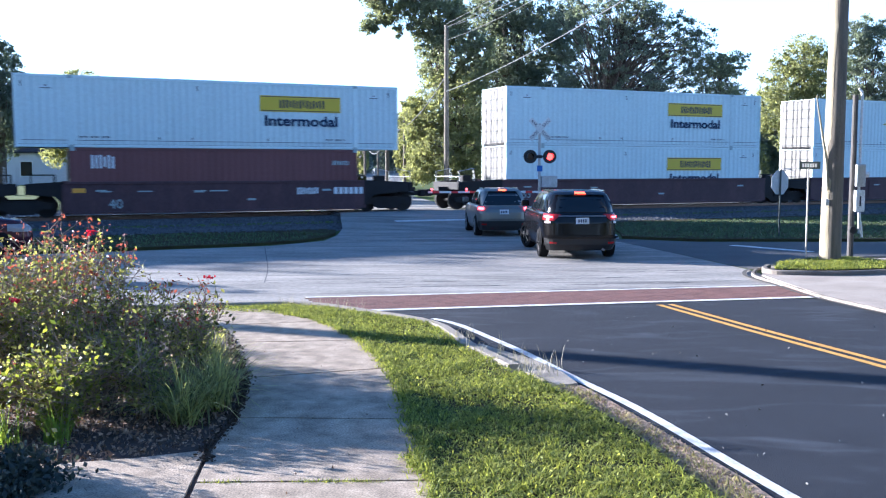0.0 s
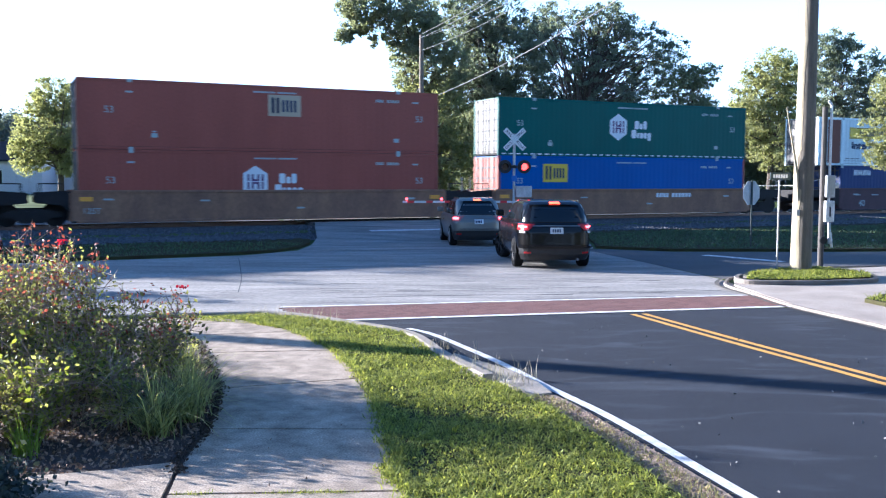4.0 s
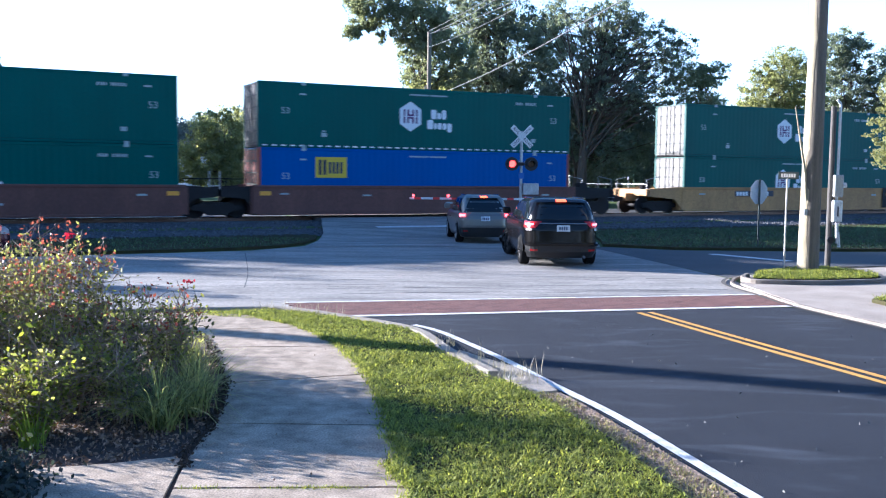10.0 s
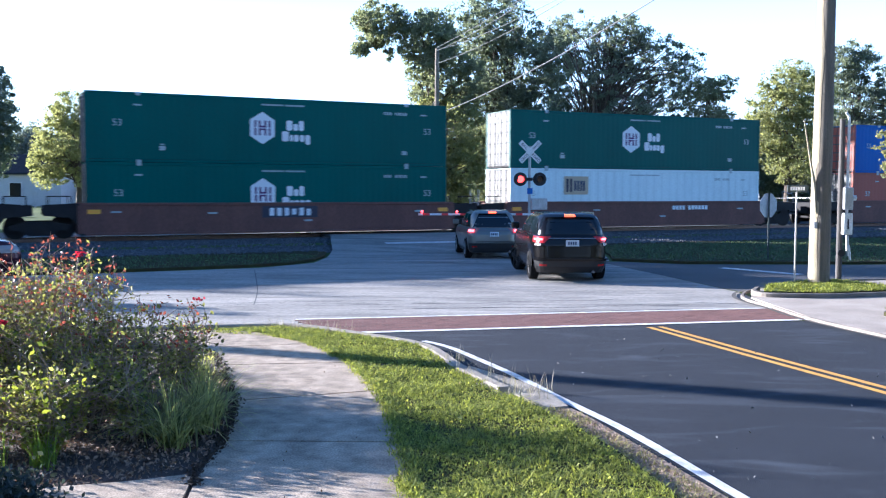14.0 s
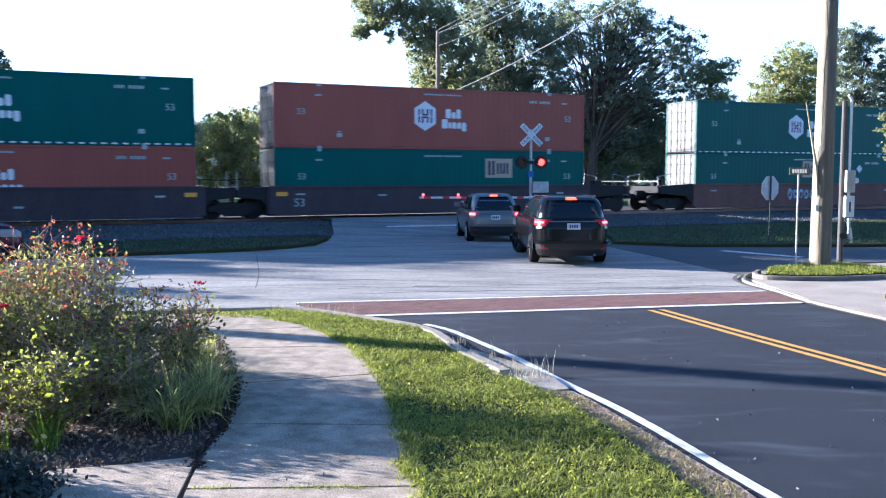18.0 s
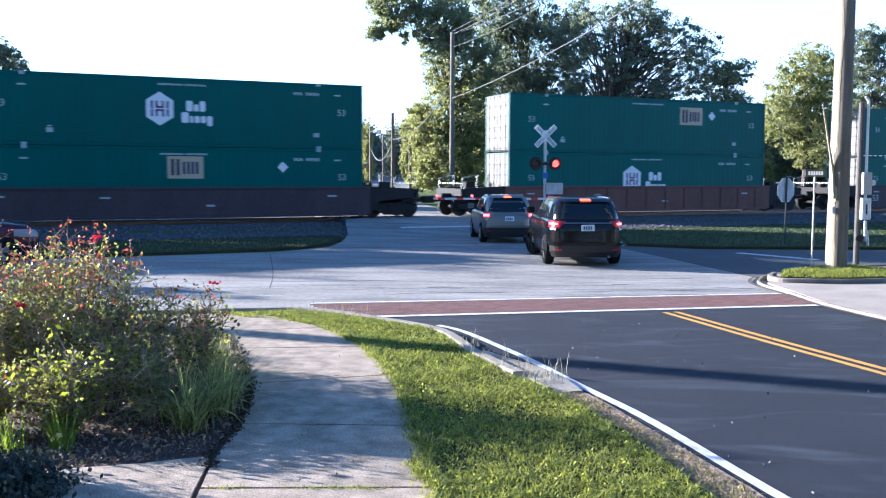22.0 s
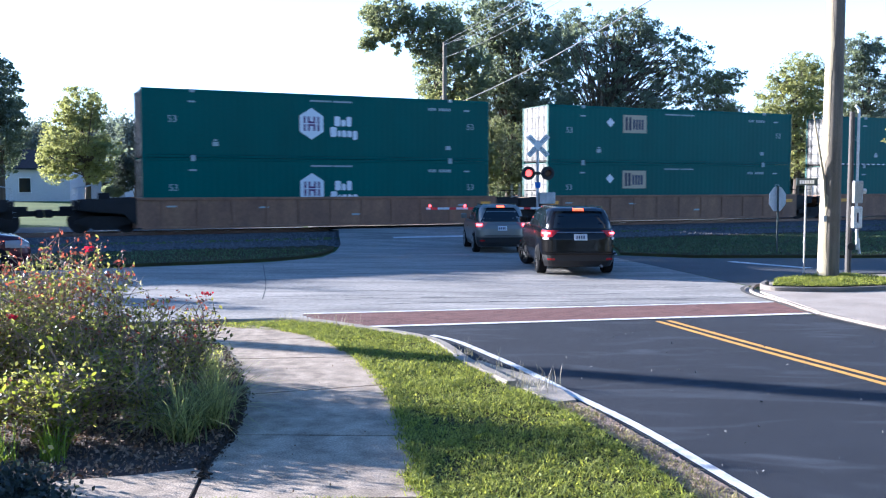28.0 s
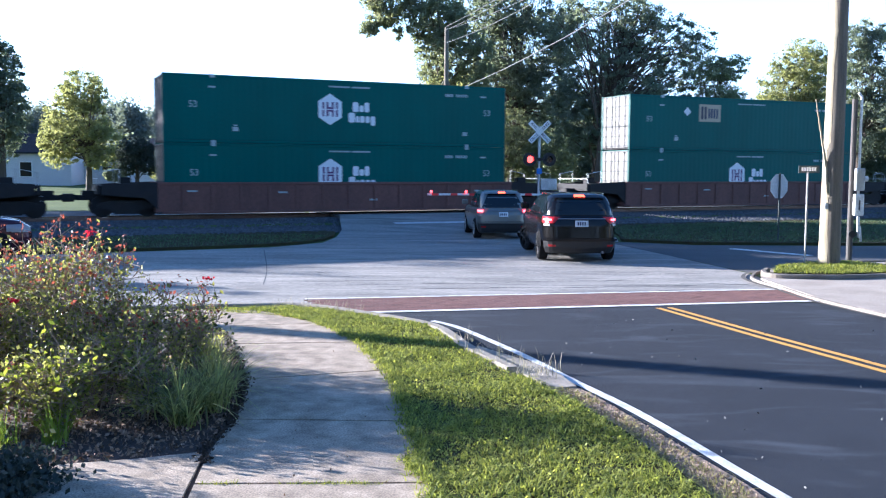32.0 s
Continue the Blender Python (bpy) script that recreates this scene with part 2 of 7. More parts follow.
# ---- building helpers ----
class Build:
    """Collects faces of simple solids into one mesh."""

    def __init__(self):
        self.v, self.f = [], []

    def add(self, verts, faces):
        k = len(self.v)
        self.v += [tuple(p) for p in verts]
        self.f += [tuple(i + k for i in q) for q in faces]
        return self

    def box(self, x0, x1, y0, y1, z0, z1):
        return self.add([(x, y, z) for z in (z0, z1) for y in (y0, y1) for x in (x0, x1)],
                        [(0, 2, 3, 1), (4, 5, 7, 6), (0, 1, 5, 4), (2, 6, 7, 3), (0, 4, 6, 2), (1, 3, 7, 5)])

    def soft(self, x0, x1, y0, y1, z0, z1, c):
        """A box with chamfered edges."""
        pts, index = [], {}
        for sx in (0, 1):
            for sy in (0, 1):
                for sz in (0, 1):
                    p = ((x0, x1)[sx], (y0, y1)[sy], (z0, z1)[sz])
                    d = (c if sx == 0 else -c, c if sy == 0 else -c, c if sz == 0 else -c)
                    for k in range(3):
                        index[sx, sy, sz, k] = len(pts)
                        pts.append(tuple(p[j] + (d[j] if j != k else 0) for j in range(3)))
        faces = []
        for k in range(3):
            a, b = [j for j in range(3) if j != k]
            for side in (0, 1):
                ring = []
                for u, w in ((0, 0), (1, 0), (1, 1), (0, 1)):
                    s = [0, 0, 0]
                    s[k], s[a], s[b] = side, u, w
                    ring.append(index[(*s, k)])
                faces.append(tuple(ring))
            for u in (0, 1):
                for w in (0, 1):
                    s, e = [0, 0, 0], [0, 0, 0]
                    s[a], s[b], s[k] = u, w, 0
                    e[a], e[b], e[k] = u, w, 1
                    faces.append((index[(*s, a)], index[(*e, a)], index[(*e, b)], index[(*s, b)]))
        for sx in (0, 1):
            for sy in (0, 1):
                for sz in (0, 1):
                    faces.append(tuple(index[sx, sy, sz, k] for k in range(3)))
        return self.add(pts, faces)

    def tube(self, a, b, r0, r1=None, n=8, cap=True):
        r1 = r0 if r1 is None else r1
        a, b = Vector(a), Vector(b)
        way = (b - a).normalized()
        side = way.orthogonal().normalized()
        other = way.cross(side)
        ring = lambda c, r: [c + (side * math.cos(i * math.tau / n) + other * math.sin(i * math.tau / n)) * r for i in range(n)]
        faces = [(i, (i + 1) % n, n + (i + 1) % n, n + i) for i in range(n)]
        if cap:
            faces += [tuple(range(n))[::-1], tuple(range(n, 2 * n))]
        return self.add(ring(a, r0) + ring(b, r1), faces)

    def prism(self, outline, y0, y1):
        """An outline in x, z pushed from y0 to y1."""
        n = len(outline)
        return self.add([(x, y0, z) for x, z in outline] + [(x, y1, z) for x, z in outline],
                        [tuple(range(n)), tuple(range(n, 2 * n))[::-1]] + [(i, i + n, (i + 1) % n + n, (i + 1) % n) for i in range(n)])

    def strip(self, pairs, z0, thick=0.0):
        """A band between two edges, given as ((xl, yl), (xr, yr)) along it."""
        k = len(pairs)
        top = [(*p, z0(*p) if callable(z0) else z0) for pr in pairs for p in pr]
        self.add(top, [(2 * i, 2 * i + 1, 2 * i + 3, 2 * i + 2) for i in range(k - 1)])
        if thick:
            low = [(x, y, z - thick) for x, y, z in top]
            self.add(top + low, [(2 * i, 2 * i + 2, 2 * i + 2 + 2 * k, 2 * i + 2 * k) for i in range(k - 1)] + [(2 * i + 1, 2 * i + 1 + 2 * k, 2 * i + 3 + 2 * k, 2 * i + 3) for i in range(k - 1)]
                     + [(0, 2 * k, 2 * k + 1, 1), (2 * k - 2, 2 * k - 1, 4 * k - 1, 4 * k - 2)])
        return self

    def mesh(self, name, mat, smooth=False):
        me = bpy.data.meshes.new(name)
        me.from_pydata(self.v, [], self.f)
        bm = bmesh.new()
        bm.from_mesh(me)
        bmesh.ops.recalc_face_normals(bm, faces=bm.faces)
        bm.to_mesh(me)
        bm.free()
        me.materials.append(mat)
        if smooth:
            me.polygons.foreach_set("use_smooth", [True] * len(me.polygons))
        return me


SMALL_MARKS = {"number_marking", "emblem_mark", "side_marking", "graffiti", "notice_marking", "panel_marking", "plate_marking", "name_marking", "lettering", "placard_mark", "reflective_strip", "small_label", "height_label", "door_seal", "grab_rail"}


def part(name, build, mat, parent, label="", smooth=False, at=None):
    """Links a Build, or a ready mesh, as one mesh object under a thing or a part."""
    ob = new(name, build.mesh(name, mat, smooth) if isinstance(build, Build) else build)
    ob.parent = parent
    if at is not None:
        ob.matrix_basis = at
    return tagged(ob, label, kind="stuff" if name in SMALL_MARKS else "")


def empty(name, m, label, category, group=""):
    ob = new(name)
    ob.empty_display_size = 0.3
    ob.matrix_basis = m
    return tagged(ob, label, category, group)


def structure(name, build, mat, label="", smooth=False):
    return tagged(new(name, build.mesh(name, mat, smooth)), label, kind="structure")


def soup(name, verts, faces, mat, parent=None, smooth=False):
    """A large mesh straight from arrays: verts (n, 3), faces (m, 3 or 4)."""
    me = bpy.data.meshes.new(name)
    me.from_pydata(verts.tolist(), [], faces.tolist())
    me.materials.append(mat)
    if smooth:
        me.polygons.foreach_set("use_smooth", [True] * len(me.polygons))
    ob = new(name, me)
    ob.parent = parent
    return ob


def lettering(name, words, size, m, mat, parent, depth=0.004, bold=0.0):
    """Raised words in the built-in font, as a mesh."""
    cu = bpy.data.curves.new(name, "FONT")
    cu.body, cu.size, cu.extrude, cu.align_x, cu.align_y = words, size, depth, "CENTER", "CENTER"
    cu.resolution_u = 3
    cu.offset = bold * size
    tmp = bpy.data.objects.new(name, cu)
    me = bpy.data.meshes.new_from_object(tmp)
    bpy.data.objects.remove(tmp)
    me.materials.clear()
    me.materials.append(mat)
    ob = new(name, me)
    ob.parent, ob.matrix_basis = parent, m
    return ob


# ---- plan: s along the track, d across it, away from the camera ----
TURN = 24.23
U = Vector((math.cos(radians(TURN)), math.sin(radians(TURN)), 0))
N = Vector((-math.sin(radians(TURN)), math.cos(radians(TURN)), 0))
TRACK_D = 41.31
RAIL_Z = 0.42


def along(s, d):
    p = U * s + N * d
    return (p.x, p.y)


GROUND_LINE = [(-4000, 0), (32.5, 0), (37.0, 0.20), (46.0, 0.30), (70.0, 0.50), (90.0, 0.90), (120.0, 1.30), (200.0, 4.0), (600.0, 14.0), (4000, 30.0)]


def ground_z(x, y):
    d = x * N.x + y * N.y
    for (d0, z0), (d1, z1) in zip(GROUND_LINE, GROUND_LINE[1:]):
        if d <= d1:
            return z0 + (z1 - z0) * (d - d0) / (d1 - d0)
    return GROUND_LINE[-1][1]


def road_z(x, y):
    """The crossing road climbs to the rails and eases down behind them."""
    d = x * N.x + y * N.y
    if d < 31 or d > 52:
        return ground_z(x, y) + 0.02
    rise = min(1.0, (d - 31) / 8.0) if d < 44 else max(0.0, 1 - (d - 44) / 8.0)
    base = ground_z(x, y) + 0.02
    return base + (max(RAIL_Z, base) - base) * rise * rise * (3 - 2 * rise)


# ---- ground and roads ----
def sheet(name, pairs, z, mat, label="", nu=1, nv=1):
    """A surface between two edges; z(x, y) or a number gives its height."""
    rows = []
    for (a, b), (c, e) in zip(pairs, pairs[1:]):
        for i in range(nu):
            k = i / nu
            rows.append((tuple(np.array(a) * (1 - k) + np.array(c) * k), tuple(np.array(b) * (1 - k) + np.array(e) * k)))
    rows.append(pairs[-1])
    b, zz = Build(), (z if callable(z) else (lambda x, y: z))
    pts = []
    for l, r in rows:
        for j in range(nv + 1):
            x, y = l[0] + (r[0] - l[0]) * j / nv, l[1] + (r[1] - l[1]) * j / nv
            pts.append((x, y, zz(x, y)))
    w = nv + 1
    b.add(pts, [(i * w + j, i * w + j + 1, (i + 1) * w + j + 1, (i + 1) * w + j) for i in range(len(rows) - 1) for j in range(nv)])
    return structure(name, b, mat, label)


def slab(name, outline, z0, z1, mat, label=""):
    """A flat plate from an outline in plan."""
    n = len(outline)
    b = Build().add([(x, y, z0) for x, y in outline] + [(x, y, z1) for x, y in outline],
                    [tuple(range(n, 2 * n))] + [(i, (i + 1) % n, (i + 1) % n + n, i + n) for i in range(n)])
    return structure(name, b, mat, label)


def ribbon(points, width, z, offset=0.0):
    """Pairs of edges at both sides of a line."""
    out = []
    for i, p in enumerate(points):
        a, c = Vector(points[max(i - 1, 0)]), Vector(points[min(i + 1, len(points) - 1)])
        side = (c - a).normalized()
        side = Vector((-side.y, side.x))
        q = Vector(p)
        out.append((tuple(q + side * (offset + width / 2)), tuple(q + side * (offset - width / 2))))
    return out


def curve(points, n=6):
    """A smooth line through points in plan."""
    out = []
    for i in range(len(points) - 1):
        p0, p1, p2, p3 = [Vector(points[min(max(j, 0), len(points) - 1)]) for j in (i - 1, i, i + 1, i + 2)]
        for k in range(n):
            t = k / n
            out.append(tuple(0.5 * (2 * p1 + (p2 - p0) * t + (2 * p0 - 5 * p1 + 4 * p2 - p3) * t * t + (3 * p1 - p0 - 3 * p2 + p3) * t ** 3)))
    return out + [tuple(points[-1])]


base = Build()
cuts = [-4000, -600, -150, -60, -30, -10, 10, 30, 60, 150, 600, 4000]
for (d0, z0), (d1, z1) in zip(GROUND_LINE, GROUND_LINE[1:]):
    for s0, s1 in zip(cuts, cuts[1:]):
        base.add([(*along(s0, d0), z0), (*along(s1, d0), z0), (*along(s1, d1), z1), (*along(s0, d1), z1)], [(0, 1, 2, 3)])
structure("ground", base, GROUND, "open grassy ground reaching the horizon")

# near road, its brick crossing band and lines
LEFT_EDGE = curve([(4.9, -9), (3.9, -2), (2.6, 4.5), (2.1, 6.7), (1.86, 7.9), (1.62, 9.2), (1.1, 10.8), (0.5, 12.0), (-0.07, 13.5), (-1.0, 14.6), (-1.9, 15.25)], 4)
RIGHT_EDGE = curve([(12.6, -9), (11.0, -2), (9.5, 4.5), (8.9, 6.7), (8.5, 8.2), (8.2, 9.6), (7.85, 11.2), (7.6, 12.6), (7.37, 14.3), (7.1, 15.5), (6.95, 16.6)], 4)
sheet("road_near", list(zip(LEFT_EDGE, RIGHT_EDGE)), 0.012, ASPHALT, "dark smooth asphalt road")
sheet("road_concrete", [(along(-90, 15.4), along(-90, 27.9)), (along(-2, 15.4), along(-2, 27.9)), ((-3.6, 15.6), along(4.5, 27.9)), ((-2.4, 15.6), along(6.8, 28.0)), ((-1.9, 15.3), (-3.9, 30.3)),
                        ((-0.6, 16.0), (-2.2, 31.2)), ((3.0, 16.4), (2.0, 31.2)), ((6.9, 17.0), (5.0, 31.2)), ((7.15, 20.0), (5.7, 30.0)), ((7.2, 21.5), (5.9, 29.4))], 0.008, CONCRETE,
      "pale worn concrete street crossing", 3, 6)
sheet("road_crossing", [((-3.9, 30.0), (6.0, 31.0)), ((-3.75, 32.5), (6.3, 33.0)), ((-3.8, 35.0), (6.4, 36.0)), ((-4.2, 38.0), (6.0, 39.5)), ((-4.6, 41.5), (4.8, 42.5)), ((-6.0, 47.0), (2.6, 48.0)),
                        ((-7.4, 56.0), (-0.5, 57.0)), ((-8.5, 68.0), (-2.5, 68.5)), ((-9.5, 90.0), (-3.8, 90.0)), ((-11.5, 140.0), (-6.0, 140.0)), ((-14, 260), (-8, 260))], road_z, CONCRETE, "pale street climbing over the tracks", 4, 3)
sheet("road_side", [((5.6, 30.6), (7.3, 21.2)), ((6.2, 30.9), (8.0, 22.3)), ((8.3, 29.7), (9.6, 23.3)), ((13.9, 29.6), (13.0, 24.4)), ((30, 31.5), (30, 26.0)), ((90, 36), (90, 30.0))], 0.014, OLD_ASPHALT, "dark asphalt side street", 3, 2)
BAND = [((-1.75, 15.05), (-2.5, 16.72)), ((7.0, 16.75), (6.92, 18.42))]
sheet("brick_band_bed", BAND, 0.016, MORTAR, "joints of the brick crossing band", 6, 2)
for k, (a, c) in enumerate((((-1.75, 15.05), (7.0, 16.75)), ((-2.5, 16.72), (6.92, 18.42)))):
    sheet("trim_band_line", ribbon([a, ((a[0] + c[0]) / 2, (a[1] + c[1]) / 2), c], 0.17 - 0.05 * k, 0), 0.0225, WHITE_PAINT, "white painted line beside the brick band", 2)
EDGE_LINE = curve([(4.5, -1.0), (3.55, 2.5), (2.76, 5.4), (2.42, 6.7), (1.94, 8.75), (1.48, 10.2), (1.09, 11.5), (0.62, 12.8), (0.22, 13.8), (-0.14, 14.32)], 5)
sheet("trim_edge_line", ribbon(EDGE_LINE, 0.11, 0), 0.0175, WHITE_PAINT, "white road edge line")
for off in (-0.11, 0.11):
    sheet("trim_centre_line", ribbon(curve([(8.6, -2), (5.95, 8.6), (5.42, 10.5), (4.65, 13.0), (3.86, 15.8)], 5), 0.11, 0, off), 0.020, YELLOW_PAINT, "yellow centre line of the road")
sheet("trim_stop_bar", ribbon([(8.96, 28.3), (10.5, 26.0)], 0.36, 0), 0.022, WHITE_PAINT, "white stop bar on the side street")
sheet("trim_crossing_bar", ribbon([(-1.9, 37.3), (2.8, 39.3)], 0.4, 0), lambda x, y: road_z(x, y) + 0.012, WHITE_PAINT, "white stop bar before the tracks", 4)

MORTAR_DARK = material("gutter_dirt", (0.05, 0.045, 0.04), 0.95, second=(0.10, 0.085, 0.07), scale=3, fine=60)
# walks, kerbs and beds
WALK_L = curve([(-1.55, 4.6), (-1.79, 6.52), (-1.87, 7.36), (-1.92, 8.6), (-2.12, 9.9), (-2.62, 11.6), (-3.1, 12.9), (-3.9, 13.5), (-6.0, 13.4), (-12, 11.6)], 4)
WALK_R = curve([(0.05, 4.6), (-0.09, 6.56), (-0.17, 7.3), (-0.35, 8.6), (-0.62, 10.4), (-1.0, 11.8), (-1.5, 13.05), (-2.3, 14.2), (-4.2, 15.0), (-11.4, 13.4)], 4)
walk_pairs = list(zip(WALK_L, WALK_R))
joint_at = [4, 11, 16, 21, 26, 30, 34]
prev = 0
for k in joint_at + [len(walk_pairs) - 1]:
    rows = walk_pairs[prev:k + 1]
    (a, b), (c, e) = rows[0], rows[-1]
    cut = lambda p, q, g: tuple(np.array(p) + (np.array(q) - np.array(p)) * g / max(1e-6, math.dist(p, q)))
    rows = [(cut(a, rows[1][0], 0.018), cut(b, rows[1][1], 0.018))] + rows[1:-1] + [(cut(c, rows[-2][0], 0.018), cut(e, rows[-2][1], 0.018))]
    bb = Build().strip(rows, 0.085, 0.09)
    structure("pavement_slab", bb, WALKWAY, "weathered concrete pavement slab")
    prev = k
slab("pavement_slab", [(-1.55, 4.588), (0.06, -2.0), (0.75, -8.0), (2.3, -8.0), (1.0, -2.0), (0.05, 4.588)], 0, 0.085, WALKWAY, "weathered concrete pavement slab")
slab("lawn_strip", [(0.06, 4.588), (1.01, -2.0), (2.31, -8.0), (4.2, -8.0), (3.2, -1.0), (2.35, 4.588)], 0, 0.07, GROUND, "mown grass strip between pavement and road")
slab("pavement_bed", [(-1.80, 4.6), (0.02, 4.6), (-0.12, 7.0), (-0.4, 8.8), (-0.7, 10.4), (-1.1, 11.8), (-1.7, 13.1), (-2.6, 14.1), (-3.3, 13.0), (-2.6, 11.4), (-2.1, 9.8), (-2.02, 7.35)], 0, 0.062, MULCH, "dark joints under the pavement")
slab("pavement_side", [(-1.62, 4.6), (-1.83, 6.5), (-1.91, 7.30), (-2.4, 7.10), (-2.95, 6.95), (-3.6, 6.85), (-6.5, 6.4), (-6.5, 4.6)], 0, 0.085, WALKWAY, "concrete path meeting the pavement")
slab("planting_bed", [(-1.90, 7.42), (-2.4, 7.12), (-2.95, 6.97), (-3.6, 6.87), (-7.5, 6.5), (-9, 10), (-6.2, 13.3), (-4.0, 13.45), (-3.15, 12.85), (-2.66, 11.6), (-2.16, 9.9), (-1.96, 8.6)], 0, 0.06, MULCH, "dark mulch bed with fallen leaves")
LAWN = [(0.05, 4.6), (2.2, 4.6), (1.87, 6.7), (1.66, 7.9), (1.34, 9.1), (1.0, 9.7), (0.66, 10.45), (0.24, 11.7), (-0.17, 13.4), (-1.12, 14.45), (-2.0, 15.12), (-2.6, 15.4), (-3.6, 15.2), (-4.2, 15.05), (-2.3, 14.25), (-1.48, 13.07), (-0.98, 11.82), (-0.6, 10.42), (-0.33, 8.62), (-0.15, 7.32), (-0.06, 6.4)]
slab("lawn_bed", LAWN, 0, 0.07, SOIL, "soil under the roadside lawn")
slab("verge_grit", [(2.0, 4.6), (2.60, 4.6), (2.30, 6.7), (2.0, 7.9), (1.68, 9.2), (1.50, 9.78), (1.1, 9.7), (1.28, 9.1), (1.5, 7.9), (1.7, 6.7)], 0, 0.026, GRIT, "grit and dry leaves along the road edge")


def kerb(name, points, width, height, label, mat=KERB):
    pts = curve(points, 4)
    edge = ribbon(pts, width, 0)
    inner = [(tuple(np.array(l) * 0.85 + np.array(r) * 0.15), tuple(np.array(l) * 0.15 + np.array(r) * 0.85)) for l, r in edge]
    b, k = Build(), len(edge)
    v = []
    for (l, r), (il, ir) in zip(edge, inner):
        v += [(*l, 0), (*l, height - 0.02), (*il, height), (*ir, height), (*r, height - 0.02), (*r, 0)]
    f = [(6 * i + j, 6 * i + j + 1, 6 * i + j + 7, 6 * i + j + 6) for i in range(k - 1) for j in range(5)]
    b.add(v, f + [tuple(range(6)), tuple(range(6 * k - 6, 6 * k))])
    return structure(name, b, mat, label)


kerb("kerb_left", [(-11, 13.9), (-4.6, 15.35), (-3.4, 15.55), (-2.6, 15.65), (-2.0, 15.35), (-1.16, 14.62), (-0.12, 13.5), (0.36, 11.8), (0.84, 10.5)], 0.17, 0.105, "rounded concrete kerb beside the lawn")
slab("gutter_apron", [(0.92, 10.45), (1.24, 9.72), (1.47, 9.8), (1.38, 10.35), (1.12, 11.05), (0.72, 11.7), (0.5, 12.1), (0.43, 11.9), (0.6, 11.2)], 0, 0.045, KERB, "concrete gutter apron at the kerb's end")
GUTTER = curve([(9.12, 5.4), (8.14, 9.6), (7.50, 12.6), (7.24, 14.3), (6.98, 15.5), (6.75, 17.0), (6.73, 18.5), (6.65, 19.4), (6.70, 20.2), (7.0, 21.05), (7.5, 21.75)], 4)
sheet("trim_gutter", ribbon(GUTTER, 0.09, 0), 0.034, MORTAR_DARK, "dark dirty gutter along the kerb")
slab("pavement_far", [(6.98, 18.4), (7.0, 16.6), (7.28, 15.2), (7.5, 14.2), (7.75, 12.6), (8.4, 9.6), (9.2, 6.0), (24, 8), (24, 26), (13, 24.3), (9.6, 23.2), (8.0, 22.2), (7.5, 21.2), (7.0, 20.0)], 0, 0.055, PALE_WALK, "pale concrete corner pavement")
kerb("kerb_right", [(9.3, 5.4), (8.3, 9.6), (7.66, 12.6), (7.40, 14.3), (7.15, 15.5), (6.92, 17.0), (6.90, 18.5), (6.82, 19.4), (6.86, 20.1), (7.15, 20.9), (7.6, 21.6), (9.4, 23.2), (13, 24.5), (30, 26.1)], 0.075, 0.062, "concrete kerb round the corner", KERB_DULL)
kerb("kerb_plot", [(7.62, 21.35), (7.32, 20.75), (7.27, 20.2), (7.6, 19.98), (8.6, 19.87), (9.6, 20.12), (10.36, 20.42), (10.78, 21.4)], 0.12, 0.15, "concrete kerb edging the grass plot at the pole", KERB_DULL)
PLOT = [(7.35, 20.2), (8.6, 19.95), (10.3, 20.5), (10.7, 21.4), (10.2, 23.0), (8.9, 22.4), (7.9, 21.5)]
slab("grass_plot", PLOT, 0.0, 0.16, SOIL, "raised soil of the grass plot at the pole")
PLOT_R = [(8.45, 17.0), (9.4, 17.9), (16, 19.5), (16, 14), (9.0, 13.6), (8.7, 15.0)]
slab("grass_plot_far", PLOT_R, 0.0, 0.13, SOIL, "soil of the lawn beside the corner pavement")

# grass islands between street and track
slab("island_left", [along(-90, 28.1), along(0, 28.1), along(4.5, 28.15), along(6.5, 28.3), (-4.6, 29.5), (-4.0, 31.0), (-3.85, 33.0), (-4.0, 34.6), (-4.6, 35.8), along(6, 36.5), along(-90, 36.5)], 0, 0.09, SOIL, "grass strip between street and tracks")
slab("island_right", [(6.15, 31.3), (8.3, 30.0), (13.9, 29.9), (30, 31.8), (90, 36.4), along(100, 36.5), along(24, 36.5), (6.75, 36.2), (6.5, 33.5)], 0, 0.09, SOIL, "grass strip between side street and tracks")

# track: bed, sleepers, rails, crossing panels
CROSS = (12.6, 21.8)      # s from, to of the crossing
bed = Build()
for s0, s1 in ((-160, CROSS[0]), (CROSS[1], 180)):
    prof = [(33.2, 0.06), (35.5, 0.14), (38.6, 0.25), (39.6, 0.29), (43.1, 0.29), (44.6, 0.32), (49.0, 0.36)]
    for (d0, z0), (d1, z1) in zip(prof, prof[1:]):
        bed.add([(*along(s0, d0), z0), (*along(s1, d0), z0), (*along(s1, d1), z1), (*along(s0, d1), z1)], [(0, 1, 2, 3)])
structure("track_bed", bed, GRAVEL, "grey crushed stone bed of the railway")
TO_TRACK = Matrix.Translation((*along(0, TRACK_D), RAIL_Z)) @ pose(0, 0, 0, 0, 0, TURN)
for side in (-1, 1):
    r = empty("rail", TO_TRACK @ pose(0, side * 0.7525, 0), "rusty steel rail with a polished top", "rail", "rails of the track")
    part("web", Build().box(-160, 180, -0.035, 0.035, -0.16, -0.004), RAIL, r)
    part("running_surface", Build().box(-160, 180, -0.028, 0.028, -0.004, 0.0), RAIL_TOP, r, "polished running surface")
tie_mesh = Build().soft(-0.115, 0.115, -1.3, 1.3, -0.30, -0.15, 0.012).mesh("sleeper", TIE)
